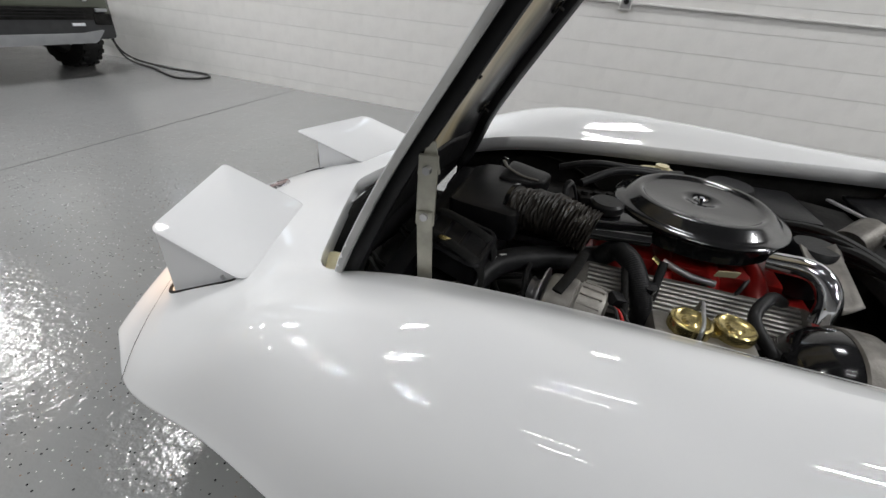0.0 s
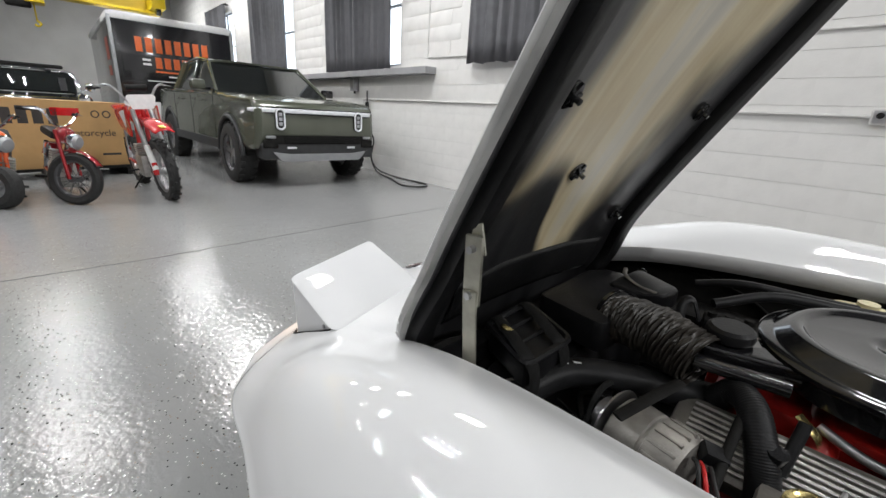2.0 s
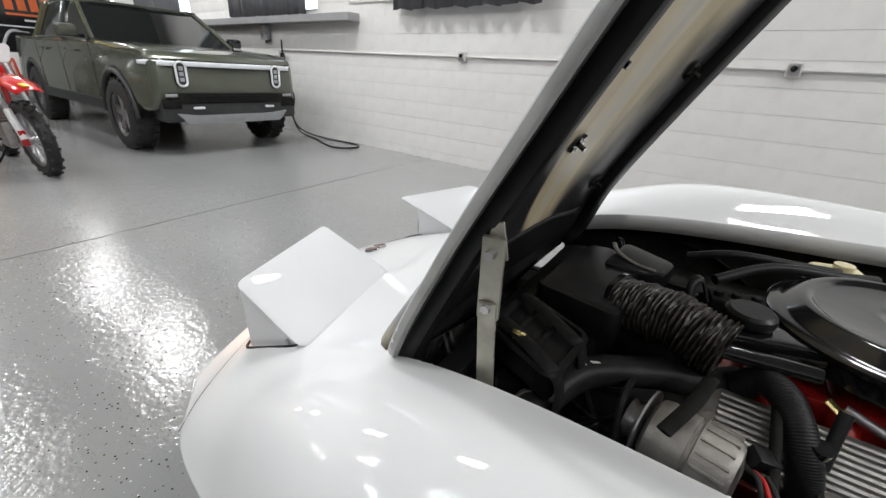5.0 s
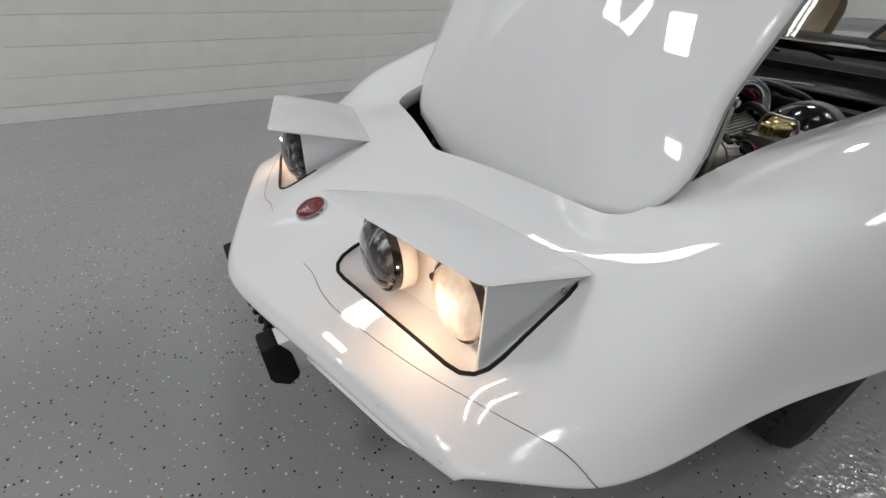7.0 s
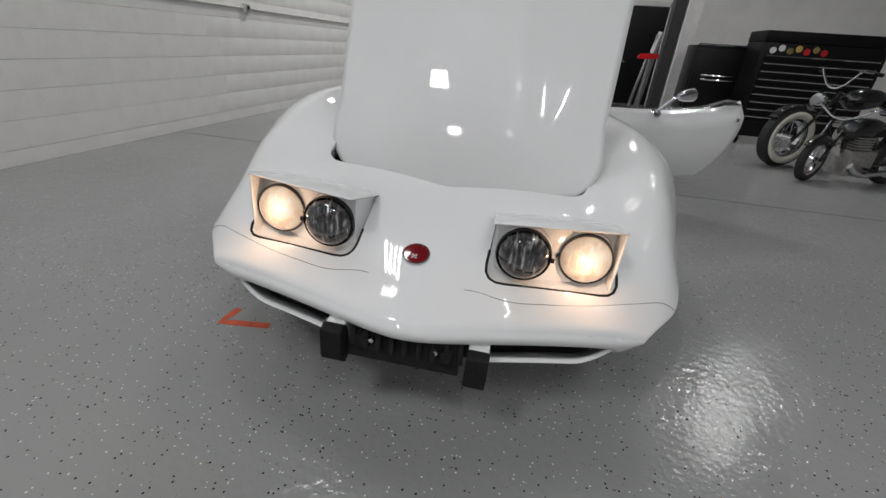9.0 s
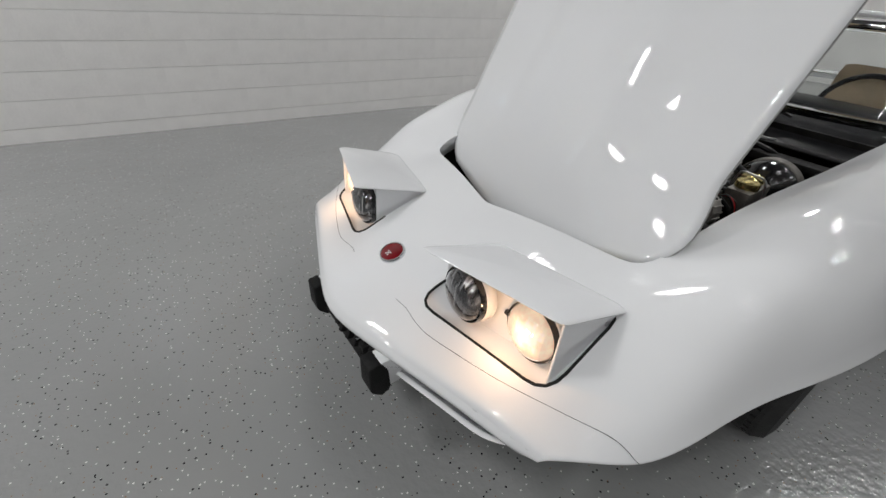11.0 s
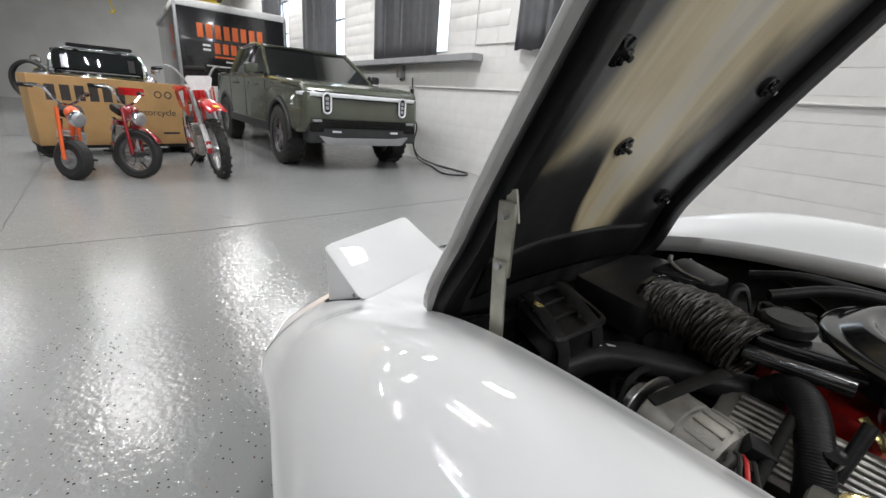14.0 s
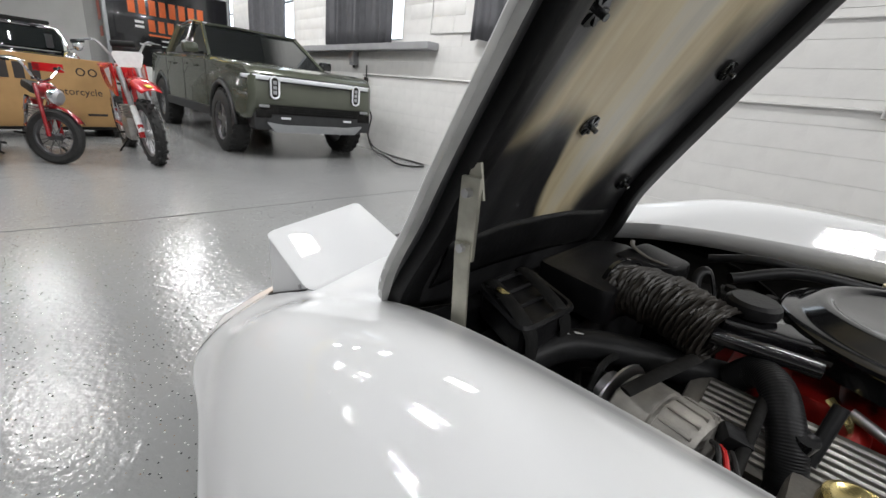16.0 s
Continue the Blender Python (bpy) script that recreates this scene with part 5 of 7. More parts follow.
for s in (-1, 1):
    part("seat_back", box(0.16, 0.46, 0.52, pose(2.86, s * 0.33, 0.68, 0, 18, 0), bev=0.06), BEIGE, car, "tan leather seat back")
    part("seat_base", box(0.50, 0.46, 0.16, pose(2.55, s * 0.33, 0.42), bev=0.05), BEIGE, car)
part("cabin_tub", box(1.5, 1.2, 0.03, pose(2.6, 0, 0.30)), GRIME, car)

DOOR_M = pose(1.93, -0.800, 0.02, 0, 0, -63) @ pose(0, 0, 0, 0, -2.6, 0) @ Matrix.Diagonal((1.09, 1, 1, 1))


def door_skin(u, v):
    """u from hinge to latch, v from sill to top, as it stands shut along x."""
    x = 1.05 * u - 0.20 * u * (1 - v) ** 2 * (u > 0.5) * (u - 0.5) * 2
    top = 0.745 - 0.025 * math.sin(math.pi * u) + 0.02 * u + 0.035 * max(0, u - 0.82) * 5
    z = 0.24 + (top - 0.24) * v
    y = -0.045 * math.sin(math.pi * min(1, v * 1.05)) + 0.05 * (1 - v) ** 2 + 0.06 * max(0, v - 0.82) / 0.18
    return Vector((x, y - 0.02, z))


door = part("door", sheet(door_skin, 22, 16), PAINT, car, "white driver's door swung wide open", m=DOOR_M, solid=0.012)
part("door_card", sheet(lambda u, v: door_skin(0.02 + 0.95 * u, 0.04 + 0.92 * v) + Vector((0, 0.085 - 0.02 * v, 0)), 14, 10), PLASTIC, door, solid=0.02)
part("door_top", sheet(lambda u, v: door_skin(0.02 + 0.96 * u, 1.0) + Vector((0, 0.09 * v, 0.002)), 14, 2), GLOSS, door, solid=0.01)
part("door_handle", prism(rounded([(0.86, -0.022), (0.99, -0.022), (0.99, 0.022), (0.86, 0.022)], 0.01, 3), 0.0, 0.008, Matrix.Translation((0, -0.005, 0.775)) @ pose(0, 0, 0, 18)), CHROME, door, "flush chrome door handle")
part("door_lock", cyl(0.014, 0.012, pose(0.965, -0.064, 0.68, 90), segs=20), CHROME, door)
mir = part("door_mirror", lathe([(0, 0.0), (0.035, 0.0), (0.032, 0.010), (0.016, 0.018), (0.013, 0.03)], 24, pose(0.345, -0.006, 0.712, 40)), CHROME, door, "chrome door mirror on a stalk")
part("mirror_stalk", tube([(0.345, -0.02, 0.731), (0.362, -0.05, 0.77), (0.385, -0.08, 0.815), (0.41, -0.09, 0.835)], 0.011, segs=10), CHROME, mir)
part("mirror_head", lathe([(0, -0.085), (0.022, -0.078), (0.040, -0.045), (0.050, 0.0), (0.054, 0.055), (0.050, 0.062), (0.045, 0.058), (0.0, 0.058)], 32, pose(0.455, -0.095, 0.838, 0, 84, 0) @ Matrix.Scale(0.76, 4)), CHROME, mir)
part("mirror_glass", cyl(0.046, 0.003, pose(0.455, -0.095, 0.838, 0, 84, 0) @ Matrix.Scale(0.76, 4) @ pose(0, 0, 0.0605), segs=32), DARKGLASS, mir)
for s in (-1, 1):
    part("fender_vent", sheet(lambda u, v, s=s: Vector((1.45 + 0.25 * u, s * 0.893, 0.32 + 0.15 * v)), 2, 2), GRIME, car, solid=0.004)

# ---- the block wall's courses, conduit, windows, curtains ----
def in_window(x, z):
    return any(w[0] - 0.2 < x < w[1] + 0.2 for w in WINDOWS) and SILL_Z - 0.05 < z < HEAD_Z + 0.05


def conduit(name, pts, r, label):
    o = part(name, tube(pts, r, segs=10, n=1), CONDUIT)
    return tagged(o, label, "conduit")


conduit("conduit", [(-7.05, WALL_Y - 0.02, 0.95), (-7.05, WALL_Y - 0.02, 1.31), (-3.2, WALL_Y - 0.02, 1.285), (0, WALL_Y - 0.02, 1.262), (3.1, WALL_Y - 0.02, 1.25), (9.3, WALL_Y - 0.02, 1.22)], 0.012, "white painted electrical conduit along the block wall")
conduit("conduit", [(-5.2, WALL_Y - 0.012, 2.9), (-5.2, WALL_Y - 0.012, 1.93), (-2.0, WALL_Y - 0.012, 1.89), (9.3, WALL_Y - 0.012, 1.80)], 0.010, "thin painted conduit high on the block wall")


def outlet(x, z):
    o = thing("outlet_box", pose(x, WALL_Y - 0.03, z), "round grey electrical box on the wall conduit", "outlet", "outlet boxes")
    part("box_body", box(0.10, 0.05, 0.11, bev=0.012), CONDUIT, o)
    part("cover_plate", box(0.075, 0.006, 0.085, pose(0, -0.028, 0), bev=0.002), STEEL, o)
    part("socket", cyl(0.022, 0.004, pose(0, -0.033, 0.008, 90), segs=20), GLOSS, o)
    for s in (-1, 1):
        part("coupling", cyl(0.017, 0.04, pose(s * 0.066, 0.008, 0, 0, 90), segs=12), CONDUIT, o)
    return o


for x, z in ((-3.17, 1.285), (-0.02, 1.262), (3.1, 1.25)):
    outlet(x, z)

led = part("sill", box(8.2, 0.22, 0.10, pose(-9.1, WALL_Y - 0.10, 1.74), bev=0.006), SILL, smooth=False)
tagged(led, "grey projecting concrete window ledge", "ledge", kind="structure")
for i, (a, b) in enumerate(WINDOWS):
    w = thing("window_%d" % (i + 1), pose((a + b) / 2, WALL_Y + 0.10, (SILL_Z + HEAD_Z) / 2), "steel framed window with daylight behind it", "window", kind="structure")
    part("pane", box(b - a, 0.006, HEAD_Z - SILL_Z, pose(0, 0.05, 0)), SCREEN, w)
    for k in range(4):
        part("window_frame", box(0.04, 0.05, HEAD_Z - SILL_Z, pose(-(b - a) / 2 + 0.02 + k * ((b - a) - 0.04) / 3, 0.02, 0)), SILL, w)
    for z in (-1, 0, 1):
        part("window_frame", box(b - a, 0.045, 0.04, pose(0, 0.02, z * (HEAD_Z - SILL_Z - 0.04) / 2)), SILL, w)


def curtain(x0, x1, z0, z1, phase):
    c = thing("curtain", pose((x0 + x1) / 2, WALL_Y - 0.13, 0), "long pleated dark grey curtain over a window", "curtain", "curtains")
    n = (x1 - x0) / 0.21
    def fn(u, v):
        x = (u - 0.5) * (x1 - x0)
        p = u * n * 2 * math.pi + phase
        return Vector((x, 0.035 * math.sin(p) + 0.012 * math.sin(p * 2.3 + v * 2), z0 + (z1 - z0) * v + 0.012 * math.sin(p * 0.5) * (1 - v)))
    part("cloth", sheet(fn, int(n * 14), 8), CURTAIN, c, solid=0.004)
    part("curtain_rod", cyl(0.015, x1 - x0 + 0.3, pose(0, 0, z1 - 0.02, 0, 90), segs=12), GLOSS, c)
    for s in (-1, 1):
        part("rod_bracket", box(0.03, 0.14, 0.05, pose(s * (x1 - x0) / 2.1, 0.06, z1 - 0.02), bev=0.004), GLOSS, c)
    return c


for k, (a, b, z) in enumerate(((-4.22, -2.15, 1.79), (-8.38, -6.08, 1.80), (-12.75, -10.4, 1.86), (-17.0, -14.9, 1.9))):
    curtain(a, b, z, 3.95, k * 1.3)

# ---- floor joints and tape ----
def floor_strip(name, pts, w, material, label, category, z=0.004):
    bm = bmesh.new()
    random.seed(len(pts) * 7 + int(abs(pts[0][0]) * 10))
    line = []
    for (x0, y0), (x1, y1) in zip(pts, pts[1:]):
        n = max(2, int(math.hypot(x1 - x0, y1 - y0) / 0.06))
        line += [(x0 + (x1 - x0) * k / n, y0 + (y1 - y0) * k / n) for k in range(n)]
    line.append(pts[-1])
    rows = []
    for i, (x, y) in enumerate(line):
        a, b = line[max(0, i - 1)], line[min(len(line) - 1, i + 1)]
        d = Vector((b[0] - a[0], b[1] - a[1], 0)).normalized()
        s = Vector((-d.y, d.x, 0))
        c = Vector((x, y, 0)) + s * random.uniform(-0.006, 0.006) * (material is CRACK)
        h = w * (random.uniform(0.5, 1.4) if material is CRACK else 1) / 2
        rows.append([bm.verts.new(c + s * h), bm.verts.new(c + s * h + Vector((0, 0, z))), bm.verts.new(c - s * h + Vector((0, 0, z))), bm.verts.new(c - s * h)])
    for p, q in zip(rows, rows[1:]):
        for k in range(3):
            bm.faces.new((p[k], q[k], q[k + 1], p[k + 1]))
    return tagged(part(name, bm, material, smooth=False), label, category)


for pts in ([(-3.0, -7.4), (-3.19, -0.65), (-3.21, 0.5), (-3.26, 0.9), (-3.65, 4.56)], [(-3.19, -0.65), (-5.63, -0.75), (-12, -0.95)], [(1.8, -7.4), (1.75, 4.56)], [(-9.6, -7.4), (-9.6, 4.56)]):
    tagged(floor_strip("floor_joint", pts, 0.007, CRACK, "filled dark joint across the grey floor", "floor joint", 0.002), kind="structure")
floor_strip("floor_tape", [(-0.80, 1.915), (-0.895, 1.925), (-0.862, 1.735)], 0.032, TAPE, "orange tape mark stuck on the floor", "tape", 0.0015)

# ceiling fixtures, one over each lamp
for x, y in PANELS + [TROFFER]:
    o = thing("ceiling_panel", pose(x, y, CEIL), "white square ceiling light panel", "ceiling light", "ceiling panels")
    part("frame", box(1.2, 0.65, 0.06, pose(0, 0, -0.37), bev=0.01), CONDUIT, o)
    part("hanger", cyl(0.012, 0.36, pose(0, 0, -0.17), segs=8), STEEL, o)
for x, y in TUBES:
    o = thing("tube_fixture", pose(x, y, CEIL), "slim white tube light hung from the ceiling", "ceiling light", "tube lights")
    part("housing", box(1.4, 0.08, 0.06, pose(0, 0, -0.37), bev=0.01), CONDUIT, o)
    for s in (-1, 1):
        part("hanger", cyl(0.008, 0.36, pose(s * 0.5, 0, -0.17), segs=8), STEEL, o)

# ---- pickup truck by the wall ----
def road_wheel(parent, x, y, r, w, rim_mat, out, spokes=5):
    turn = pose(x, y, r, 90)
    t = part("wheel", lathe([(r * 0.62, -w / 2), (r * 0.85, -w / 2 - 0.008), (r * 0.96, -w / 2 + 0.02), (r, -w / 4), (r, w / 4), (r * 0.96, w / 2 - 0.02), (r * 0.85, w / 2 + 0.008), (r * 0.62, w / 2)], 48, turn), TYRE, parent, "black all-terrain tyre")
    part("rim", lathe([(r * 0.62, -w / 2 + 0.01), (r * 0.60, -w * 0.2), (r * 0.58, w * 0.2), (r * 0.62, w / 2 - 0.01)], 40, turn), RIM_GREY, t, solid=0.006)
    part("hub", lathe([(0, out * -w * 0.36), (r * 0.16, out * -w * 0.36), (r * 0.2, out * -w * 0.25), (r * 0.2, out * w * 0.1)], 24, turn), rim_mat, t)
    for k in range(spokes):
        a = 360 / spokes * k + 20
        for d in (-9, 9):
            part("spoke", box(r * 0.47, r * 0.10, 0.03, turn @ pose(0, 0, 0, 0, 0, a + d) @ pose(r * 0.37, 0, out * -w * 0.30), bev=0.006), rim_mat, t)
    for k in range(24):
        a = math.radians(k * 15)
        for z in (-0.30, 0.30):
            part("tread_lug", box(0.028, r * 0.12, w * 0.22, turn @ pose(r * math.cos(a), r * math.sin(a), z * w, 0, 0, math.degrees(a)), bev=0.004), TYRE, t)
    return t


truck = thing("pickup_truck", pose(-6.38, 2.90, 0, 0, 0, 1.5), "dark green electric pickup truck parked beside the wall, charging", "truck")


WB = 3.55
outline = [(0.62, 0.50), (0.80, 0.55), (0.84, 0.75), (0.84, 1.05), (0.79, 1.14), (0.60, 1.185), (0.0, 1.225), (-0.72, 1.255), (-3.05, 1.29), (-4.55, 1.32), (-4.60, 1.25), (-4.58, 0.62), (-4.45, 0.56)]
outline += [(-WB - 0.50 * math.cos(radians(15 * k)), 0.42 + 0.50 * math.sin(radians(15 * k))) for k in range(1, 12)]
outline += [(-WB + 0.52, 0.50), (-0.54, 0.50)] + [(-0.50 * math.cos(radians(15 * k)), 0.42 + 0.50 * math.sin(radians(15 * k))) for k in range(1, 12)]
bm = prism(outline, -0.985, 0.985, pose(0, 0, 0, 90))
for v in bm.verts:
    k = max(0, (v.co.z - 0.85) / 0.4)
    v.co.y *= 1 - 0.055 * k * k
    if v.co.x > 0.5:
        v.co.y *= 1 - 0.10 * ((v.co.x - 0.5) / 0.35) ** 2
body_t = part("body", bm, GREEN, truck, "green painted body", bevel=0.06)
# cabin
cab = [(-0.70, 1.245, 0.90), (-1.52, 1.745, 0.74), (-1.75, 1.785, 0.72), (-2.9, 1.745, 0.73), (-3.12, 1.28, 0.90)]
bm = bmesh.new()
L = [bm.verts.new((x, -w, z)) for x, z, w in cab]
R = [bm.verts.new((x, w, z)) for x, z, w in cab]
bm.faces.new(L), bm.faces.new(R[::-1])
for k in range(5):
    bm.faces.new((L[k], R[k], R[(k + 1) % 5], L[(k + 1) % 5]))
part("cabin_glass", bm, DARKGLASS, truck, "dark cabin windows", smooth=False)
part("roof", sheet(lambda u, v: Vector((-1.47 - 1.48 * u, (2 * v - 1) * 0.755, 1.742 + 0.065 * math.sin(math.pi * (0.12 + 0.8 * u)) - 0.04 * (2 * v - 1) ** 6)), 10, 12), GREEN, truck, solid=0.03)
for s in (-1, 1):
    part("front_pillar", tube([(-0.70, s * 0.895, 1.25), (-1.10, s * 0.825, 1.50), (-1.50, s * 0.745, 1.745)], 0.026, segs=8, n=3), GREEN, truck)
    part("middle_pillar", tube([(-1.95, s * 0.915, 1.27), (-1.98, s * 0.735, 1.775)], 0.04, segs=8, n=2), GLOSS, truck)
    part("rear_pillar", tube([(-3.10, s * 0.905, 1.28), (-2.90, s * 0.735, 1.755)], 0.06, segs=8, n=2), GREEN, truck)
    # roof edge; chrome on one side stands for the bright reflection along it
    part("roof_edge_line", tube([(-1.45, s * 0.745, 1.745), (-2.2, s * 0.745, 1.808), (-2.95, s * 0.745, 1.745)], 0.016, segs=8), CHROME if s < 0 else GLOSS, truck)
    part("window_trim", tube([(-0.75, s * 0.93, 1.262), (-1.9, s * 0.952, 1.278), (-3.05, s * 0.945, 1.295)], 0.012, segs=6), GLOSS, truck)
    m = part("wing_mirror", box(0.14, 0.20, 0.14, pose(-0.98, s * 1.08, 1.345, 0, 0, s * -8), bev=0.035), GREEN if s < 0 else GLOSS, truck, "door mirror")
    part("mirror_cap", box(0.10, 0.18, 0.06, pose(-0.965, s * 1.085, 1.385, 0, 0, s * -8), bev=0.02), SILVER, m)
    part("mirror_arm", box(0.06, 0.14, 0.04, pose(-0.98, s * 0.97, 1.29), bev=0.01), GLOSS, m)
    # arches and sills in dark cladding
    for cx in (0.0, -WB):
        pts = [(cx + 0.50 * math.cos(radians(a)), s * 0.985, 0.42 + 0.50 * math.sin(radians(a))) for a in range(0, 181, 12)]
        part("arch_trim", tube(pts, 0.030, segs=8, n=1, flat=1.0), DARK_CLAD, truck, "dark wheel arch trim")
        part("arch_inner", sheet(lambda u, v, cx=cx: Vector((cx + 0.49 * math.cos(math.pi * u), s * (0.98 - 0.45 * v), 0.42 + 0.49 * math.sin(math.pi * u))), 14, 2), GRIME, truck, solid=0.01)
    part("sill", box(2.6, 0.10, 0.14, pose(-WB / 2, s * 0.97, 0.50), bev=0.03), DARK_CLAD, truck)
    for x in (-0.62, -1.86, -3.0):
        part("door_gap", box(0.008, 0.006, 0.68, pose(x, s * 0.987, 0.92)), GLOSS, truck)
    for x in (-1.65, -2.75):
        part("door_handle", box(0.20, 0.012, 0.035, pose(x, s * 0.985, 1.13), bev=0.006), GREEN, truck)
    for x in (0.0, -WB):
        road_wheel(truck, x, s * 0.875, 0.415, 0.28, STEEL, s)
    # upright oval lamps
    ov = [(0.055 * math.cos(radians(a)), (0.075 if 0 <= a <= 180 else -0.075) + 0.055 * math.sin(radians(a))) for a in range(0, 360, 15)]
    face = Matrix.Translation((0.838, s * 0.595, 0.925)) @ Matrix(((0, 0, 1, 0), (1, 0, 0, 0), (0, 1, 0, 0), (0, 0, 0, 1)))
    h = part("headlight", prism([(x * 1.25, y * 1.12) for x, y in ov], 0.0, 0.03, face, bev=0.01), GLOSS, truck, "upright oval headlight with a white ring")
    ring = [Vector((0.872, s * 0.595 + x, 0.925 + y)) for x, y in ov]
    part("light_ring", tube(ring + ring[:1], 0.013, segs=8, n=1), LENS_WHITE, h)
    for k in range(3):
        part("light_cell", box(0.01, 0.05, 0.045, pose(0.872, s * 0.595, 0.865 + k * 0.06), bev=0.004), SILVER, h)
    part("fog_light", box(0.02, 0.13, 0.03, pose(0.876, s * 0.46, 0.555), bev=0.006), LENS_WHITE, truck)
    part("tow_recess", box(0.03, 0.20, 0.11, pose(0.864, s * 0.745, 0.605), bev=0.02), GRIME, truck)
    part("corner_lens", box(0.02, 0.13, 0.035, pose(0.874, s * 0.74, 0.695), bev=0.008), SILVER, truck)
def bar_line(k):
    """The nose's outline in plan, k from -1 to 1, wrapping onto both fenders."""
    a = abs(k)
    x = smooth_at((0, 0.5, 0.72, 0.86, 1.0), (0.856, 0.852, 0.832, 0.770, 0.665), a)
    y = smooth_at((0, 0.5, 0.72, 0.86, 1.0), (0.0, 0.60, 0.815, 0.893, 0.935), a)
    return x, math.copysign(y, k)


def wrap_bar(low, high, out):
    def fn(u, v):
        k = u * 2 - 1
        x, y = bar_line(k)
        thin = 1 - 0.35 * max(0, (abs(k) - 0.72) / 0.28) ** 2
        n = Vector((1.0, 0.0, 0)).lerp(Vector((0.35, math.copysign(0.9, k), 0)), max(0, (abs(k) - 0.55) / 0.45))
        return Vector((x, y, 1.035 + (low + (high - low) * v) * thin)) + n * out
    return sheet(fn, 48, 3)


part("light_bar", wrap_bar(-0.029, 0.026, 0.012), LENS_WHITE, truck, "full-width white light bar", solid=0.02)
part("bar_surround", wrap_bar(-0.044, 0.040, 0.004), GLOSS, truck, solid=0.02)
part("lower_grille", prism(rounded([(-0.80, 0.60), (0.80, 0.60), (0.76, 0.715), (-0.76, 0.715)], 0.03, 3), 0.80, 0.868, Matrix(((0, 0, 1, 0), (1, 0, 0, 0), (0, 1, 0, 0), (0, 0, 0, 1)))), GRIME, truck, "black lower grille")
for k in range(3):
    part("grille_slat", box(0.02, 1.10, 0.012, pose(0.870, 0, 0.63 + k * 0.028), bev=0.003), GUM, truck)
part("bumper", prism(rounded([(-0.86, 0.40), (0.86, 0.40), (0.86, 0.62), (-0.86, 0.62)], 0.05, 3), 0.62, 0.862, Matrix(((0, 0, 1, 0), (1, 0, 0, 0), (0, 1, 0, 0), (0, 0, 0, 1))), bev=0.02), DARK_CLAD, truck, "dark lower bumper")
part("skid_plate", prism(rounded([(-0.60, 0.37), (0.60, 0.37), (0.72, 0.50), (0.48, 0.47), (-0.48, 0.47), (-0.72, 0.50)], 0.02, 3), 0.70, 0.885, Matrix(((0, 0, 1, 0), (1, 0, 0, 0), (0, 1, 0, 0), (0, 0, 0, 1))), bev=0.012), SILVER, truck, "silver skid plate")
part("under_tray", box(4.6, 1.5, 0.12, pose(-1.8, 0, 0.42)), GRIME, truck)
part("windscreen_sun_strip", box(0.02, 1.3, 0.02, pose(-1.49, 0, 1.735)), GLOSS, truck)
for s in (-1, 1):
    part("front_seat", box(0.14, 0.42, 0.50, pose(-1.75, s * 0.36, 1.36), bev=0.05), PLASTIC, truck)
part("charge_plug", box(0.10, 0.05, 0.07, pose(0.40, 0.99, 0.98), bev=0.012), GLOSS, truck, "charging plug with a green lamp")
part("charge_lamp", cyl(0.012, 0.01, pose(0.44, 1.018, 1.01, 90), segs=12), GREEN_LED, truck)

# charger on the wall and its cable
wall_box = thing("wall_charger", pose(-7.34, WALL_Y - 0.06, 1.58), "small grey charger box under the window ledge", "charger")
part("case", box(0.16, 0.11, 0.26, bev=0.015), SILL, wall_box)
part("cover", box(0.12, 0.012, 0.18, pose(0, -0.06, 0.01), bev=0.003), STEEL, wall_box)
part("gland", cyl(0.02, 0.05, pose(0, 0, -0.15), segs=12), GLOSS, wall_box)
holder = thing("plug_holder", pose(-6.90, WALL_Y - 0.05, 1.05), "black charger plug holder on the wall", "holder")
part("post", box(0.05, 0.06, 0.42, bev=0.01), GLOSS, holder)
part("rod", cyl(0.012, 0.22, pose(0, 0, 0.30), segs=10), GLOSS, holder)
part("lamp", box(0.05, 0.02, 0.04, pose(0.0, -0.035, 0.08), bev=0.004), GREEN_LED, holder, "small green status lamp")
part("hook", tube([(0, -0.03, 0.12), (0.0, -0.12, 0.08), (0, -0.13, 0.16)], 0.015, segs=8), GLOSS, holder)
cable = part("charging_cable", tube([(-6.88, 4.44, 0.88), (-6.72, 4.40, 0.84), (-6.45, 4.38, 0.62), (-6.55, 4.40, 0.28), (-6.40, 4.42, 0.04), (-5.70, 4.25, 0.014), (-5.05, 4.02, 0.014), (-4.80, 4.22, 0.014), (-5.0, 4.44, 0.014), (-5.8, 4.42, 0.016), (-6.5, 4.46, 0.10), (-6.75, 4.46, 0.45), (-6.88, 4.46, 0.84)], 0.013, segs=10, n=10), CABLE)
tagged(cable, "black charging cable looped on the floor by the wall", "cable")

# ---- enclosed trailer ----
trailer = thing("cargo_trailer", pose(-12.7, 2.62, 0), "black enclosed cargo trailer with orange lettering bars", "trailer")
part("box_body", box(5.6, 2.60, 2.08, pose(-2.8, 0, 1.80), bev=0.02), TRAILER, trailer, "gloss black box body")
part("top_rail", box(5.66, 2.66, 0.14, pose(-2.8, 0, 2.85), bev=0.03), DECAL_W, trailer, "white top rail")
part("roof", box(5.5, 2.5, 0.05, pose(-2.8, 0, 2.93), bev=0.02), DECAL_W, trailer)
part("lower_panel", box(0.03, 2.60, 0.42, pose(0.01, 0, 0.80), bev=0.004), DECAL_W, trailer, "white lower front panel")
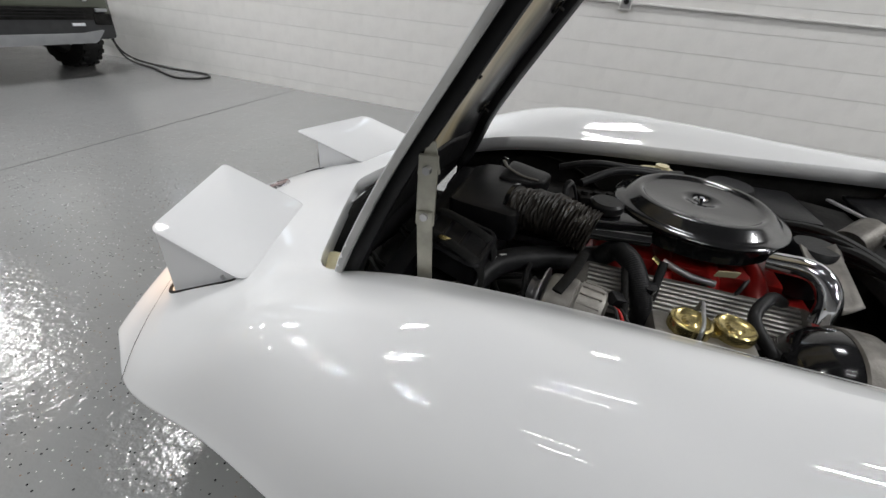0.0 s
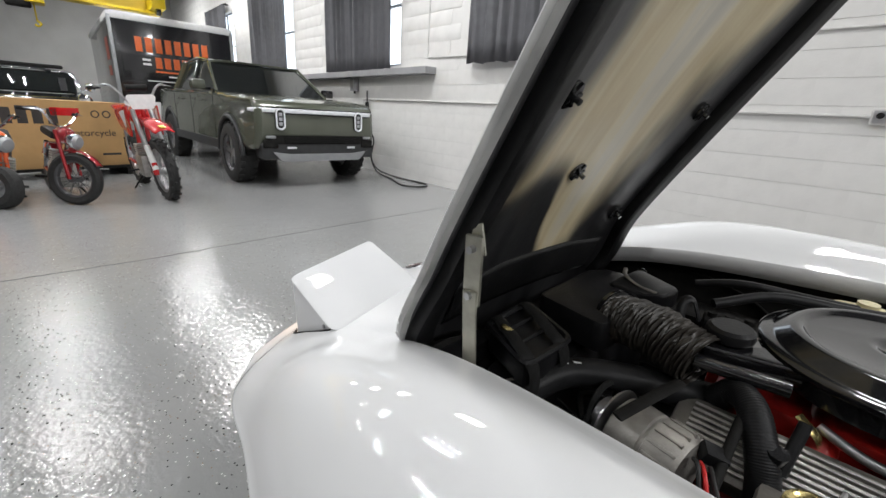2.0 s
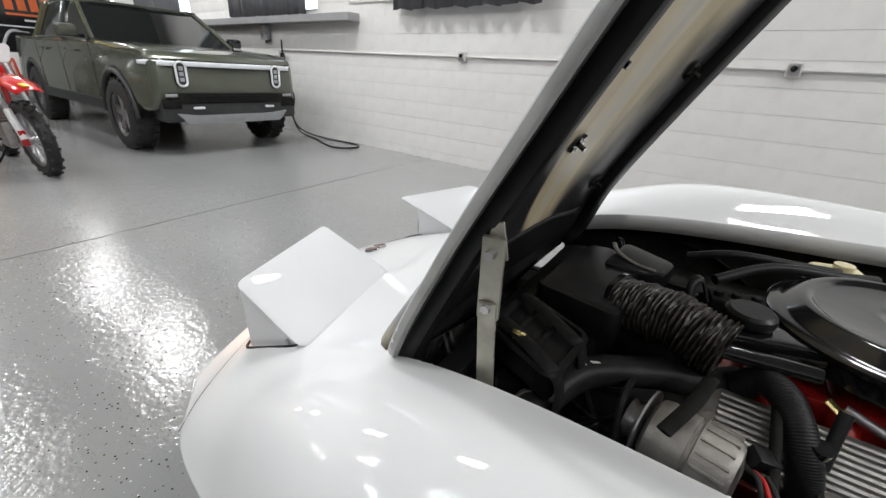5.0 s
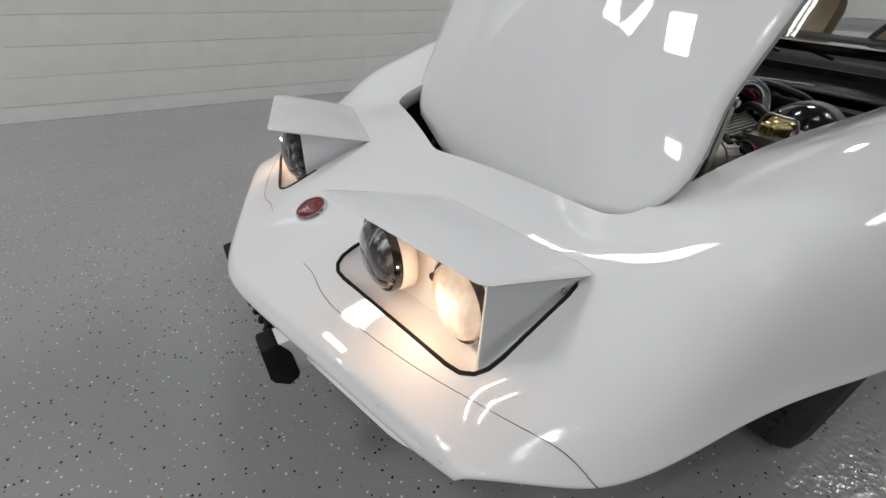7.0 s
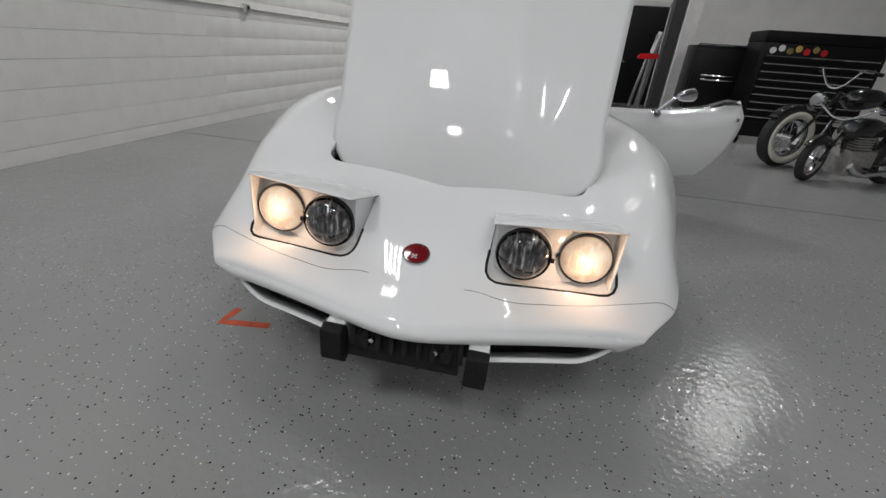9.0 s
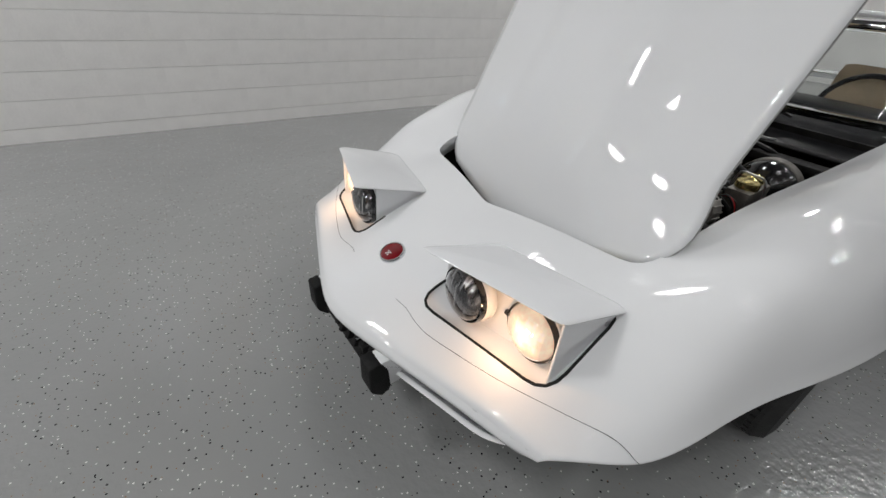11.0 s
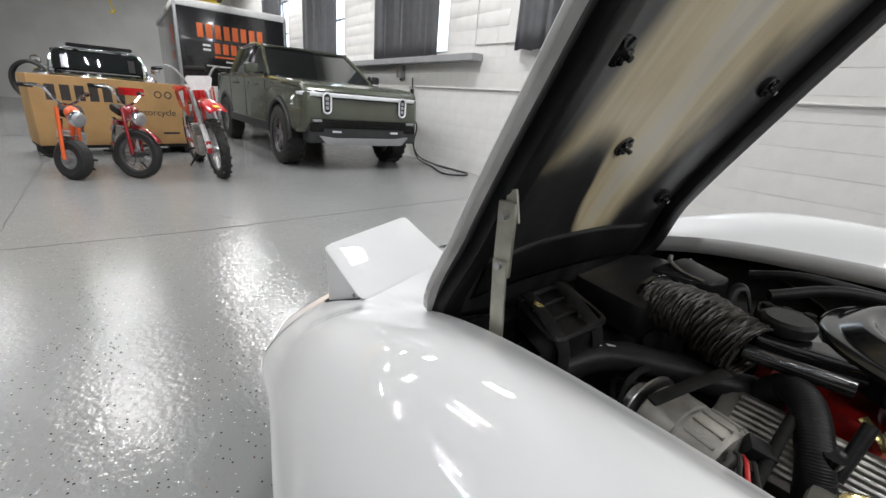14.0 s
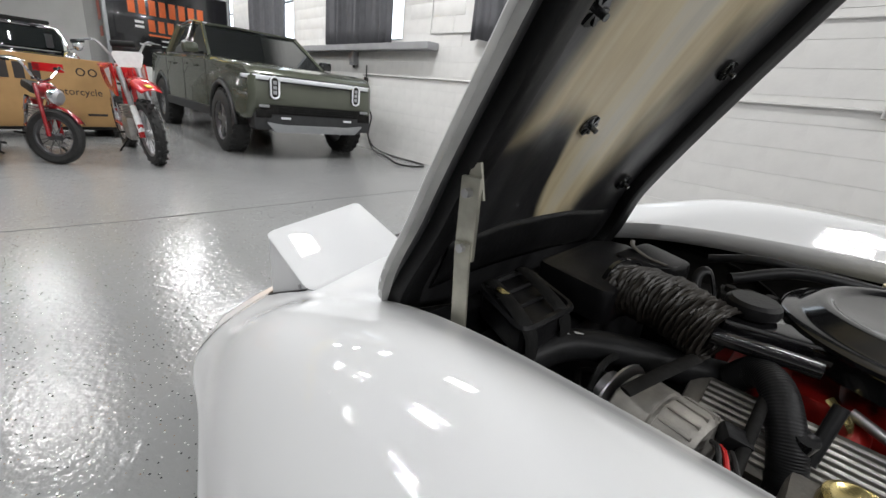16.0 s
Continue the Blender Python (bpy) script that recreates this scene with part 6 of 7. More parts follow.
for s in (-1, 1):
    part("corner_post", box(0.09, 0.07, 2.3, pose(0.0, s * 1.285, 1.70), bev=0.012), SILVER, trailer, "aluminium corner post")
    part("side_rail", box(5.6, 0.03, 0.10, pose(-2.8, s * 1.31, 0.72), bev=0.006), SILVER, trailer)
    for x in (-2.6, -3.5):
        road_wheel(trailer, x, s * 1.18, 0.36, 0.2, STEEL, s)
    part("wheel_guard", box(2.0, 0.24, 0.06, pose(-3.05, s * 1.30, 0.80), bev=0.02), SILVER, trailer)
part("chassis", box(5.5, 2.4, 0.14, pose(-2.8, 0, 0.60), bev=0.01), GRIME, trailer)
part("hitch", tube([(0, -0.6, 0.52), (0.6, -0.1, 0.5), (0.95, 0, 0.5)], 0.05, segs=8, n=3), GLOSS, trailer)
part("jack_foot", cyl(0.04, 0.5, pose(0.72, 0, 0.25), segs=12), STEEL, trailer)
# brand drawn as plain bars
for k in range(8):
    part("decal_bar", box(0.006, 0.135, 0.32, pose(0.005, -0.78 + k * 0.20, 2.30, 0, 0, 0), bev=0.002), DECAL, trailer)
for k in range(6):
    part("decal_bar", box(0.006, 0.13, 0.25, pose(0.005, -0.42 + k * 0.19, 1.92), bev=0.002), DECAL, trailer)
for z in (1.97, 1.87):
    part("decal_bar", box(0.006, 0.17, 0.05, pose(0.005, -0.66, z)), DECAL_W, trailer)
part("decal_line", box(0.006, 0.9, 0.04, pose(0.005, -0.05, 1.72)), DECAL, trailer)
part("decal_line", box(0.006, 0.45, 0.035, pose(0.005, -0.02, 1.62)), DECAL_W, trailer)
part("decal_line", box(0.006, 1.1, 0.025, pose(0.005, -0.15, 1.50)), DECAL_W, trailer)
for z, h in ((2.2, 0.5), (1.7, 0.22)):
    part("side_decal", box(0.6, 0.006, h, pose(-1.0, -1.303, z)), mat("dull_red_decal", (0.25, 0.05, 0.03), 0.4, 0, 0, 0.1, 8), trailer)

# ---- cardboard crate on a pallet ----
crate = thing("cardboard_crate", pose(-7.60, -0.05, 0, 0, 0, 15), "large brown cardboard motorcycle crate with dark print", "crate")
part("carton", box(0.62, 1.76, 0.86, pose(0, 0, 0.57), bev=0.006), CARD, crate, "brown carton")
part("base_frame", box(0.70, 1.74, 0.035, pose(0, 0, 0.125)), GRIME, crate)
for y in (-0.8, 0, 0.8):
    part("skid", box(0.70, 0.08, 0.105, pose(0, y, 0.0525)), GRIME, crate)
for k in range(6):
    for dz, w, h in ((0.0, 0.04, 0.22), (0.0, 0.0, 0)):
        if w:
            part("print_bar", box(0.004, 0.098, 0.19, pose(0.313, -0.68 + k * 0.145, 0.80, 0, 0, 0)), INK, crate)
for k in range(2):
    part("print_mark", lathe([(0.035, 0), (0.05, 0), (0.05, 0.004), (0.035, 0.004)], 24, pose(0.311, 0.50 + k * 0.13, 0.84, 0, 90, 0), closed=True), INK, crate)
word = bpy.data.curves.new("print_word", "FONT")
word.body, word.size, word.extrude, word.align_x = "motorcycle", 0.125, 0.001, "CENTER"
word.materials.append(INK)
word = new("print_word", word)
word.parent = crate
word.matrix_local = Matrix.Translation((0.314, 0.42, 0.55)) @ Matrix(((0, 0, 1, 0), (1, 0, 0, 0), (0, 1, 0, 0), (0, 0, 0, 1)))
part("print_line", box(0.004, 0.22, 0.03, pose(0.313, 0.62, 0.30)), INK, crate)
part("red_mark", box(0.004, 0.30, 0.10, pose(0.313, 0.18, 0.86)), RED_GLOSS, crate)

# ---- dark vintage car behind the crate ----
old = thing("vintage_car", pose(-10.6, -0.20, 0), "black vintage car with a chrome framed windscreen behind the crate", "car")
part("body", prism(rounded([(-1.9, 0.45), (1.2, 0.45), (1.35, 0.85), (1.2, 1.02), (0.1, 1.08), (-1.9, 1.05)], 0.12, 4), -0.72, 0.72, pose(0, 0, 0, 90), bev=0.06), GLOSS, old)
part("roof", sheet(lambda u, v: Vector((-0.20 - 1.55 * u + 0.10 * (2 * v - 1) ** 2 * (u < 0.05), (2 * v - 1) * (0.70 + 0.06 * math.sin(math.pi * u)), 1.02 + (0.50 + 0.05 * math.sin(math.pi * u)) * (1 - abs(2 * v - 1) ** 3.2))), 14, 26), GLOSS, old, "dark folded soft roof", solid=0.03)
part("windscreen", box(0.02, 1.36, 0.40, pose(-0.045, 0, 1.27, 0, -30, 0), bev=0.03), DARKGLASS, old)
part("screen_frame", tube([(0.10, -0.74, 1.05), (0.02, -0.72, 1.22), (-0.10, -0.66, 1.40), (-0.16, -0.52, 1.47), (-0.16, 0.0, 1.49), (-0.16, 0.52, 1.47), (-0.10, 0.66, 1.40), (0.02, 0.72, 1.22), (0.10, 0.74, 1.05)], 0.016, segs=8, n=4), CHROME, old)
part("roof_visor", box(0.30, 1.0, 0.07, pose(-0.30, 0.05, 1.545, 0, 2, 0), bev=0.03), GUM, old, "rolled dark roof cloth")
for s in (-1, 1):
    # chrome slabs added on the glass as its bright reflections
    part("screen_reflection", box(0.012, 0.10, 0.26, pose(0.02, s * 0.5, 1.24, 0, -30, 0)), CHROME, old)
    part("headlight", lathe([(0, 0.10), (0.08, 0.08), (0.11, 0.03), (0.10, -0.05), (0.04, -0.14), (0, -0.15)], 28, pose(1.15, s * 0.72, 0.98, 0, 90, 0)), CHROME, old)
    part("fender", lathe([(0.30, -0.12), (0.42, -0.11), (0.44, 0), (0.42, 0.11), (0.30, 0.12)], 32, pose(0.95, s * 0.80, 0.40, 90)), GLOSS, old)
    part("mirror", lathe([(0, 0.03), (0.07, 0.02), (0.08, -0.01), (0, -0.02)], 20, pose(0.1, s * 0.88, 1.22, 0, 90, 0)), CHROME, old)
    part("mirror_arm", tube([(0.1, s * 0.68, 1.1), (0.1, s * 0.88, 1.2)], 0.012, segs=6, n=2), CHROME, old)
    for x in (0.95, -1.3):
        road_wheel(old, x, s * 0.72, 0.36, 0.16, CHROME, s)
part("spare_wheel", lathe([(0.29, -0.04), (0.33, -0.05), (0.35, 0), (0.33, 0.05), (0.29, 0.04)], 36, pose(0.35, -0.95, 0.86, 90, 0, 60), closed=True), TYRE, old, "narrow spare tyre with an open middle")

# ---- overhead crane and far bicycle ----
crane = thing("overhead_crane", pose(-14.0, 0, -0.16), "yellow overhead crane beam with a chain hoist", "crane")
part("beam", box(0.42, 8.6, 0.06, pose(0, -1.7, 3.36), bev=0.01), CRANE, crane)
part("beam_web", box(0.05, 8.6, 0.42, pose(0, -1.7, 3.58)), CRANE, crane)
part("beam_flange", box(0.42, 8.6, 0.06, pose(0, -1.7, 3.80), bev=0.01), CRANE, crane)
part("end_truck", box(1.6, 0.30, 0.36, pose(0, 2.45, 3.56), bev=0.03), CRANE, crane)
part("end_wheel", cyl(0.12, 0.1, pose(0.6, 2.45, 3.36, 90)), GLOSS, crane)
part("hoist", box(0.34, 0.44, 0.30, pose(0, -0.12, 3.20), bev=0.05), GRIME, crane, "dark chain hoist")
part("hoist_chain", cyl(0.015, 0.40, pose(0, 0.14, 2.98), segs=8), CRANE, crane)
part("hoist_hook", tube([(0, 0.14, 2.80), (0, 0.20, 2.74), (0, 0.14, 2.68), (0, 0.09, 2.72)], 0.02, segs=8), CRANE, crane)
part("runway", box(12.0, 0.22, 0.30, pose(3.0, 2.55, 3.98), bev=0.01), mat("dark_steel", (0.03, 0.03, 0.032), 0.6, 0, 0, 0.2, 5), crane)


part("trolley", box(0.50, 0.34, 0.22, pose(0, 0.16, 3.26), bev=0.02), CRANE, crane, "yellow hoist trolley")


# ---- two-wheelers ----
def spoked_wheel(parent, m, r, w, rim_mat, name="wheel", knobs=0, wall=None, spokes=18, cast=0):
    t = part(name, lathe([(r - w * 0.95, -w * 0.42), (r - w * 0.35, -w * 0.52), (r - w * 0.06, -w * 0.34), (r, 0), (r - w * 0.06, w * 0.34), (r - w * 0.35, w * 0.52), (r - w * 0.95, w * 0.42)], 40, m), TYRE, parent, "black tyre")
    part("rim", lathe([(r - w * 0.92, -w * 0.40), (r - w * 1.15, -w * 0.2), (r - w * 1.15, w * 0.2), (r - w * 0.92, w * 0.40)], 36, m), rim_mat, t, solid=0.004)
    part("hub", cyl(0.035, w * 1.4, m, segs=16), rim_mat, t)
    if wall:
        for s in (-1, 1):
            part("whitewall", lathe([(r - w * 0.90, s * w * 0.47), (r - w * 0.35, s * w * 0.535)], 40, m), wall, t, "white tyre wall", solid=0.003)
    if cast:
        part("disc", cyl(r - w * 1.1, w * 0.25, m, segs=28), rim_mat, t)
    for k in range(spokes):
        a = 360 / spokes * k
        part("spoke", cyl(0.0035 if spokes > 8 else 0.016, r - w * 1.1 - 0.02, m @ pose(0, 0, 0, 0, 0, a) @ pose((r - w) / 2 + 0.01, 0, (w * 0.3 if k % 2 else -w * 0.3) if spokes > 8 else 0, 0, 90), segs=6), rim_mat, t)
    for k in range(knobs):
        a = 360 / knobs * k
        for z in (-0.28, 0.28) if k % 2 else (0,):
            part("knob", box(0.022, 0.03, 0.026, m @ pose(0, 0, 0, 0, 0, a) @ pose(r - 0.002, 0, z * w * 1.3), bev=0.003), TYRE, t)
    return t


def bike(name, m, label, r, w, base, height, paint, frame_mat, steer=0.0, dirt=False, lamp=True, rim_mat=None, category="motorcycle", wall=None, knobs=0, rr=None, rake=0.23, tank=1.0, guard=None, stand=-1):
    """A two-wheeler pointing along x, its front axle over the origin."""
    rim_mat = rim_mat or CHROME
    rr = rr or r
    guard = guard or paint
    b = thing(name, m, label, category)
    st = pose(0, 0, 0, 0, 0, steer)
    axle = Vector((0, 0, r))
    head = Vector((-rake * base, 0, height * 0.80))
    spoked_wheel(b, st @ pose(0, 0, r, 90), r, w, rim_mat, "front_wheel", knobs, wall, cast=w > 0.1 and not wall)
    spoked_wheel(b, pose(-base, 0, rr, 90), rr, w * 1.1, rim_mat, "rear_wheel", knobs, wall)
    gap = w / 2 + 0.035
    for s in (-1, 1):
        leg = part("fork_leg", tube([st @ Vector((0, s * gap, r)), st @ (axle.lerp(head, 0.55) + Vector((0, s * gap, 0))), st @ (head + Vector((0, s * gap, 0)))], 0.024 if dirt else 0.017, segs=10, n=2), STEEL if dirt else frame_mat, b, "fork leg")
        if dirt:
            part("fork_guard", tube([st @ Vector((0.035, s * gap, r + 0.02)), st @ (axle.lerp(head, 0.42) + Vector((0.035, s * gap, 0)))], 0.030, segs=8, n=2), DECAL_W, b, "white fork guard")
            part("fork_foot", box(0.08, 0.05, 0.14, st @ pose(0, s * gap, r + 0.03), bev=0.012), paint, b)
    bars = height
    span = 0.37 if dirt else 0.31
    part("handlebar", tube([st @ Vector((head.x - 0.12, -span, bars - 0.02)), st @ Vector((head.x - 0.02, -0.22, bars)), st @ Vector((head.x, -0.07, head.z + 0.05)), st @ Vector((head.x, 0.07, head.z + 0.05)), st @ Vector((head.x - 0.02, 0.22, bars)), st @ Vector((head.x - 0.12, span, bars - 0.02))], 0.012, segs=8, n=5), CHROME if not dirt else STEEL, b, "handlebar")
    for s in (-1, 1):
        part("grip", tube([st @ Vector((head.x - 0.07, s * (span - 0.07), bars - 0.012)), st @ Vector((head.x - 0.13, s * (span + 0.02), bars - 0.022))], 0.019, segs=8, n=2), GUM, b)
        part("lever", tube([st @ Vector((head.x + 0.02, s * (span - 0.12), bars)), st @ Vector((head.x - 0.04, s * (span - 0.01), bars - 0.01))], 0.007, segs=6, n=2), CHROME, b)
    seat_z = height * 0.74
    tail = Vector((-base + 0.05, 0, seat_z - 0.12))
    part("frame", tube([head, (head.x - 0.12, 0, r * 0.95 + 0.05), (-base * 0.55, 0, r * 0.75), (-base * 0.72, 0, r + 0.05), (-base * 0.62, 0, seat_z - 0.08), (head.x - 0.05, 0, head.z - 0.06)], 0.022, segs=8, n=4), frame_mat, b)
    for s in (-1, 1):
        part("swing_arm", tube([(-base * 0.6, s * 0.07, r * 0.9), (-base, s * (w / 2 + 0.03), rr)], 0.018, segs=8, n=2), frame_mat, b)
        part("rear_shock", tube([(-base * 0.95, s * (w / 2 + 0.03), rr + 0.02), (-base * 0.78, s * 0.09, seat_z - 0.1)], 0.022, segs=8, n=2), CHROME, b)
    if category == "bicycle":
        part("seat", box(0.26, 0.14, 0.05, pose(-base * 0.70, 0, height * 0.92), bev=0.02), GUM, b, "black saddle")
        part("seat_post", tube([(-base * 0.60, 0, r), (-base * 0.70, 0, height * 0.9)], 0.016, segs=8, n=2), frame_mat, b)
        part("chain_ring", cyl(0.09, 0.008, pose(-base * 0.56, 0.05, r * 0.85, 90), segs=20), STEEL, b)
        return b
    part("engine", box(0.30, 0.22, 0.26, pose(-base * 0.48, 0, r * 0.98), bev=0.03), ALLOY, b, "engine block")
    for k in range(5):
        part("engine_fin", box(0.17, 0.24, 0.012, pose(-base * 0.42, 0, r * 0.98 + 0.15 + k * 0.025), bev=0.003), ALLOY, b)
    part("tank", lathe([(0, -0.24), (0.06, -0.22), (0.10, -0.12), (0.115, 0.02), (0.10, 0.14), (0.05, 0.2), (0, 0.21)], 24, pose(-base * 0.42, 0, height * 0.74, 0, 96, 0) @ Matrix.Diagonal((tank, tank, tank, 1))), paint, b, "painted tank")
    part("seat", box(0.52, 0.21, 0.09, pose(-base * 0.76, 0, seat_z, 0, 4, 0), bev=0.035), GUM, b, "black seat")
    part("exhaust", tube([(-base * 0.35, 0.12, r * 0.9), (-base * 0.5, 0.15, r * 0.55), (-base * 1.05, 0.16, r * 0.9)], 0.03, segs=10), CHROME, b)
    part("kick_stand", tube([(-base * 0.5, stand * 0.1, r * 0.6), (-base * 0.55, stand * 0.20, 0.055)], 0.010, segs=8, n=2), GUM, b)
    for s in (-1, 1):
        part("foot_peg", tube([(-base * 0.55, s * 0.10, r * 0.8), (-base * 0.55, s * 0.22, r * 0.8)], 0.012, segs=8, n=2), GUM, b)
    if dirt:
        part("front_mudguard", sheet(lambda u, v: st @ Vector((0.34 - 0.72 * u, (2 * v - 1) * (0.05 + 0.06 * math.sin(math.pi * min(1, u + 0.25))), r * 2 + 0.12 + 0.05 * math.sin(math.pi * u) + 0.10 * u - 0.03 * (2 * v - 1) ** 2)), 12, 6), paint, b, "red plastic mudguard", solid=0.006)
        part("mudguard_mark", box(0.10, 0.05, 0.012, st @ pose(0.27, 0, r * 2 + 0.15, 0, 8, 0), bev=0.003), mat("yellow_mark", (0.8, 0.5, 0.02), 0.4), b)
        part("number_plate", prism(rounded([(-0.10, -0.07), (0.10, -0.07), (0.14, 0.05), (0.12, 0.08), (-0.12, 0.08), (-0.14, 0.05)], 0.02, 3), 0, 0.012, st @ Matrix.Translation((head.x + 0.10, 0, height * 0.86)) @ Matrix(((0, 0, 1, 0), (1, 0, 0, 0), (0, 1, 0, 0), (0, 0, 0, 1)))), DECAL_W, b, "blank white number plate")
        for s in (-1, 1):
            part("radiator_shroud", prism(rounded([(0.10, -0.18), (0.14, 0.16), (-0.30, 0.10), (-0.22, -0.06)], 0.04, 3), -0.006, 0.006, pose(-base * 0.34, s * 0.16, height * 0.70, 90, 0, s * -6)), paint, b, "red radiator shroud")
            part("shroud_mark", prism(rounded([(0.02, -0.08), (0.08, 0.12), (-0.10, 0.09)], 0.02, 3), -0.008, 0.008, pose(-base * 0.36, s * 0.164, height * 0.70, 90, 0, s * -6)), DECAL_W, b)
        part("rear_mudguard", sheet(lambda u, v: Vector((-base * 0.9 - 0.45 * u, (2 * v - 1) * 0.09, seat_z + 0.02 + 0.08 * u - 0.02 * (2 * v - 1) ** 2)), 6, 4), paint, b, solid=0.006)
        part("bar_pad", cyl(0.03, 0.2, st @ pose(head.x + 0.01, 0, bars - 0.02, 90), segs=12), GUM, b)
        part("side_stand_foot", box(0.30, 0.03, 0.015, pose(-base * 0.35, -0.30, 0.0085), bev=0.003), STEEL, b)
    else:
        reach = 0.22 if w > 0.1 and not wall else 0.5
        part("front_mudguard", sheet(lambda u, v: st @ Vector((-(r + 0.035) * math.cos(math.pi * (0.30 + reach * u)), (2 * v - 1) * (w * 0.5), r + (r + 0.035) * math.sin(math.pi * (0.30 + reach * u)) - 0.012 * (2 * v - 1) ** 2)), 14, 4), guard, b, solid=0.004)
        part("rear_mudguard", sheet(lambda u, v: Vector((-base - (rr + 0.04) * math.cos(math.pi * (0.15 + 0.6 * u)), (2 * v - 1) * (w * 0.6), rr + (rr + 0.04) * math.sin(math.pi * (0.15 + 0.6 * u)))), 14, 4), paint, b, solid=0.004)
    if lamp:
        part("headlight", lathe([(0, 0.05), (0.05, 0.045), (0.078, 0.02), (0.082, 0.0), (0.06, -0.05), (0, -0.08)], 28, st @ pose(head.x + 0.13, 0, height * 0.70, 0, 90, 0)), CHROME, b, "round chrome headlight")
        part("headlight_glass", lathe([(0, 0.054), (0.05, 0.049), (0.074, 0.026)], 28, st @ pose(head.x + 0.13, 0, height * 0.70, 0, 90, 0)), SILVER, b)
    return b


bike("mini_bike", pose(-5.48, -0.42, 0, 0, 0, 6) @ pose(0, 0, 0, -9), "small orange mini bike with a fat tyre and chrome bars", 0.205, 0.115, 0.74, 0.88, ORANGE, ORANGE, 38, rim_mat=STEEL, rake=0.12, tank=0.6, guard=RIM_GREY, stand=1)
bike("moped", pose(-5.43, 0.12, 0, 0, 0, 10) @ pose(0, 0, 0, -9), "small dark red moped with a round chrome headlight", 0.262, 0.08, 0.98, 0.91, DARK_RED, DARK_RED, 40, rim_mat=RIM_GREY, rake=0.14, tank=0.8, stand=1)
bike("dirt_bike", pose(-5.32, 0.95, 0, 0, 0, 4) @ pose(0, 0, 0, 5), "red and white dirt bike on its side stand", 0.335, 0.10, 1.32, 1.22, RED_GLOSS, RED_GLOSS, 3, dirt=True, lamp=False, rim_mat=STEEL, knobs=40)
bike("bicycle", pose(-21.6, -3.85, 0, 0, 0, 92), "old red bicycle against the far wall", 0.33, 0.035, 1.05, 1.0, RED_GLOSS, RED_GLOSS, 0, lamp=False, rim_mat=STEEL, category="bicycle")

# ---- tool side of the garage ----
chest = thing("tool_chest", pose(5.28, -2.62, 0, 0, 0, 0), "black roller tool chest with bright drawer handles", "tool chest")
part("case", box(0.55, 1.45, 1.22, pose(0, 0, 0.72), bev=0.012), TOOLBLACK, chest)
part("top_lid", box(0.56, 1.46, 0.14, pose(0, 0, 1.40), bev=0.02), TOOLBLACK, chest)
for k in range(9):
    z = 1.14 - k * 0.098
    d = part("drawer", box(0.02, 1.36, 0.086, pose(-0.28, 0, z), bev=0.004), TOOLBLACK, chest)
    part("drawer_handle", tube([(-0.305, -0.66, z + 0.03), (-0.305, 0.66, z + 0.03)], 0.011, segs=8, n=1), CHROME, d)
for s in (-1, 1):
    for x in (-0.2, 0.2):
        part("caster", cyl(0.055, 0.04, pose(x, s * 0.62, 0.055, 90), segs=20), GUM, chest)
random.seed(5)
for k in range(7):
    part("sticker", cyl(0.04, 0.003, pose(-0.293, 0.60 - k * 0.10, 1.235 + 0.03 * (k % 2), 0, 90), segs=20), random.choice((GOLD, RED_GLOSS, DECAL_W, AMBER)), chest)
cab2 = thing("steel_cabinet", pose(5.75, -1.62, 0), "black steel cabinet with a chrome handle", "cabinet")
part("case", box(0.5, 0.78, 1.20, pose(0, 0, 0.66), bev=0.012), TOOLBLACK, cab2)
part("door_panel", box(0.02, 0.72, 1.06, pose(-0.26, 0, 0.68), bev=0.006), TOOLBLACK, cab2)
for z in (0.80, 0.86):
    part("handle", tube([(-0.285, 0.22, z), (-0.32, 0.16, z), (-0.32, -0.16, z), (-0.285, -0.22, z)], 0.013, segs=8, n=4), CHROME, cab2)
for s in (-1, 1):
    part("foot", box(0.06, 0.06, 0.06, pose(-0.18, s * 0.33, 0.03)), GUM, cab2)
part("top_edge", tube([(-0.26, -0.38, 1.27), (-0.26, 0.38, 1.27)], 0.012, segs=8, n=1), CHROME, cab2)
post = thing("steel_column", pose(6.0, -1.17, 0, 0, 0, 0), "white painted steel column with a dark face", "column")
part("web", box(0.05, 0.22, CEIL, pose(0, 0, CEIL / 2)), CONDUIT, post)
part("flange", box(0.22, 0.03, CEIL, pose(0, 0.11, CEIL / 2)), CONDUIT, post)
part("dark_flange", box(0.22, 0.16, CEIL - 0.01, pose(0.02, 0.22, CEIL / 2)), mat("dark_column_paint", (0.02, 0.02, 0.022), 0.5), post)
lift = thing("floor_jack_stand", pose(7.0, -0.93, 0), "red and grey motorcycle stand", "stand")
part("mast", box(0.07, 0.10, 1.42, pose(0, 0, 0.71, 4, 0, 0), bev=0.01), STEEL, lift)
part("side_tube", box(0.04, 0.05, 1.1, pose(0, 0.13, 0.56, 8, 0, 0), bev=0.01), STEEL, lift)
part("cross_arm", prism(rounded([(-0.22, -0.03), (0.26, -0.05), (0.22, 0.04), (-0.16, 0.05)], 0.02, 3), -0.05, 0.05, pose(0, -0.02, 1.06, 90, 0, 90)), RED_GLOSS, lift)
part("lever", tube([(0, 0, 1.12), (0, -0.03, 1.30), (0, -0.06, 1.46)], 0.04, segs=10), DECAL_W, lift)
part("base", box(0.5, 0.5, 0.04, pose(0, 0, 0.02), bev=0.01), STEEL, lift)
door1 = thing("door_1", pose(EAST - 0.02, -0.95, 0), "black steel door in a white frame", "door", kind="structure")
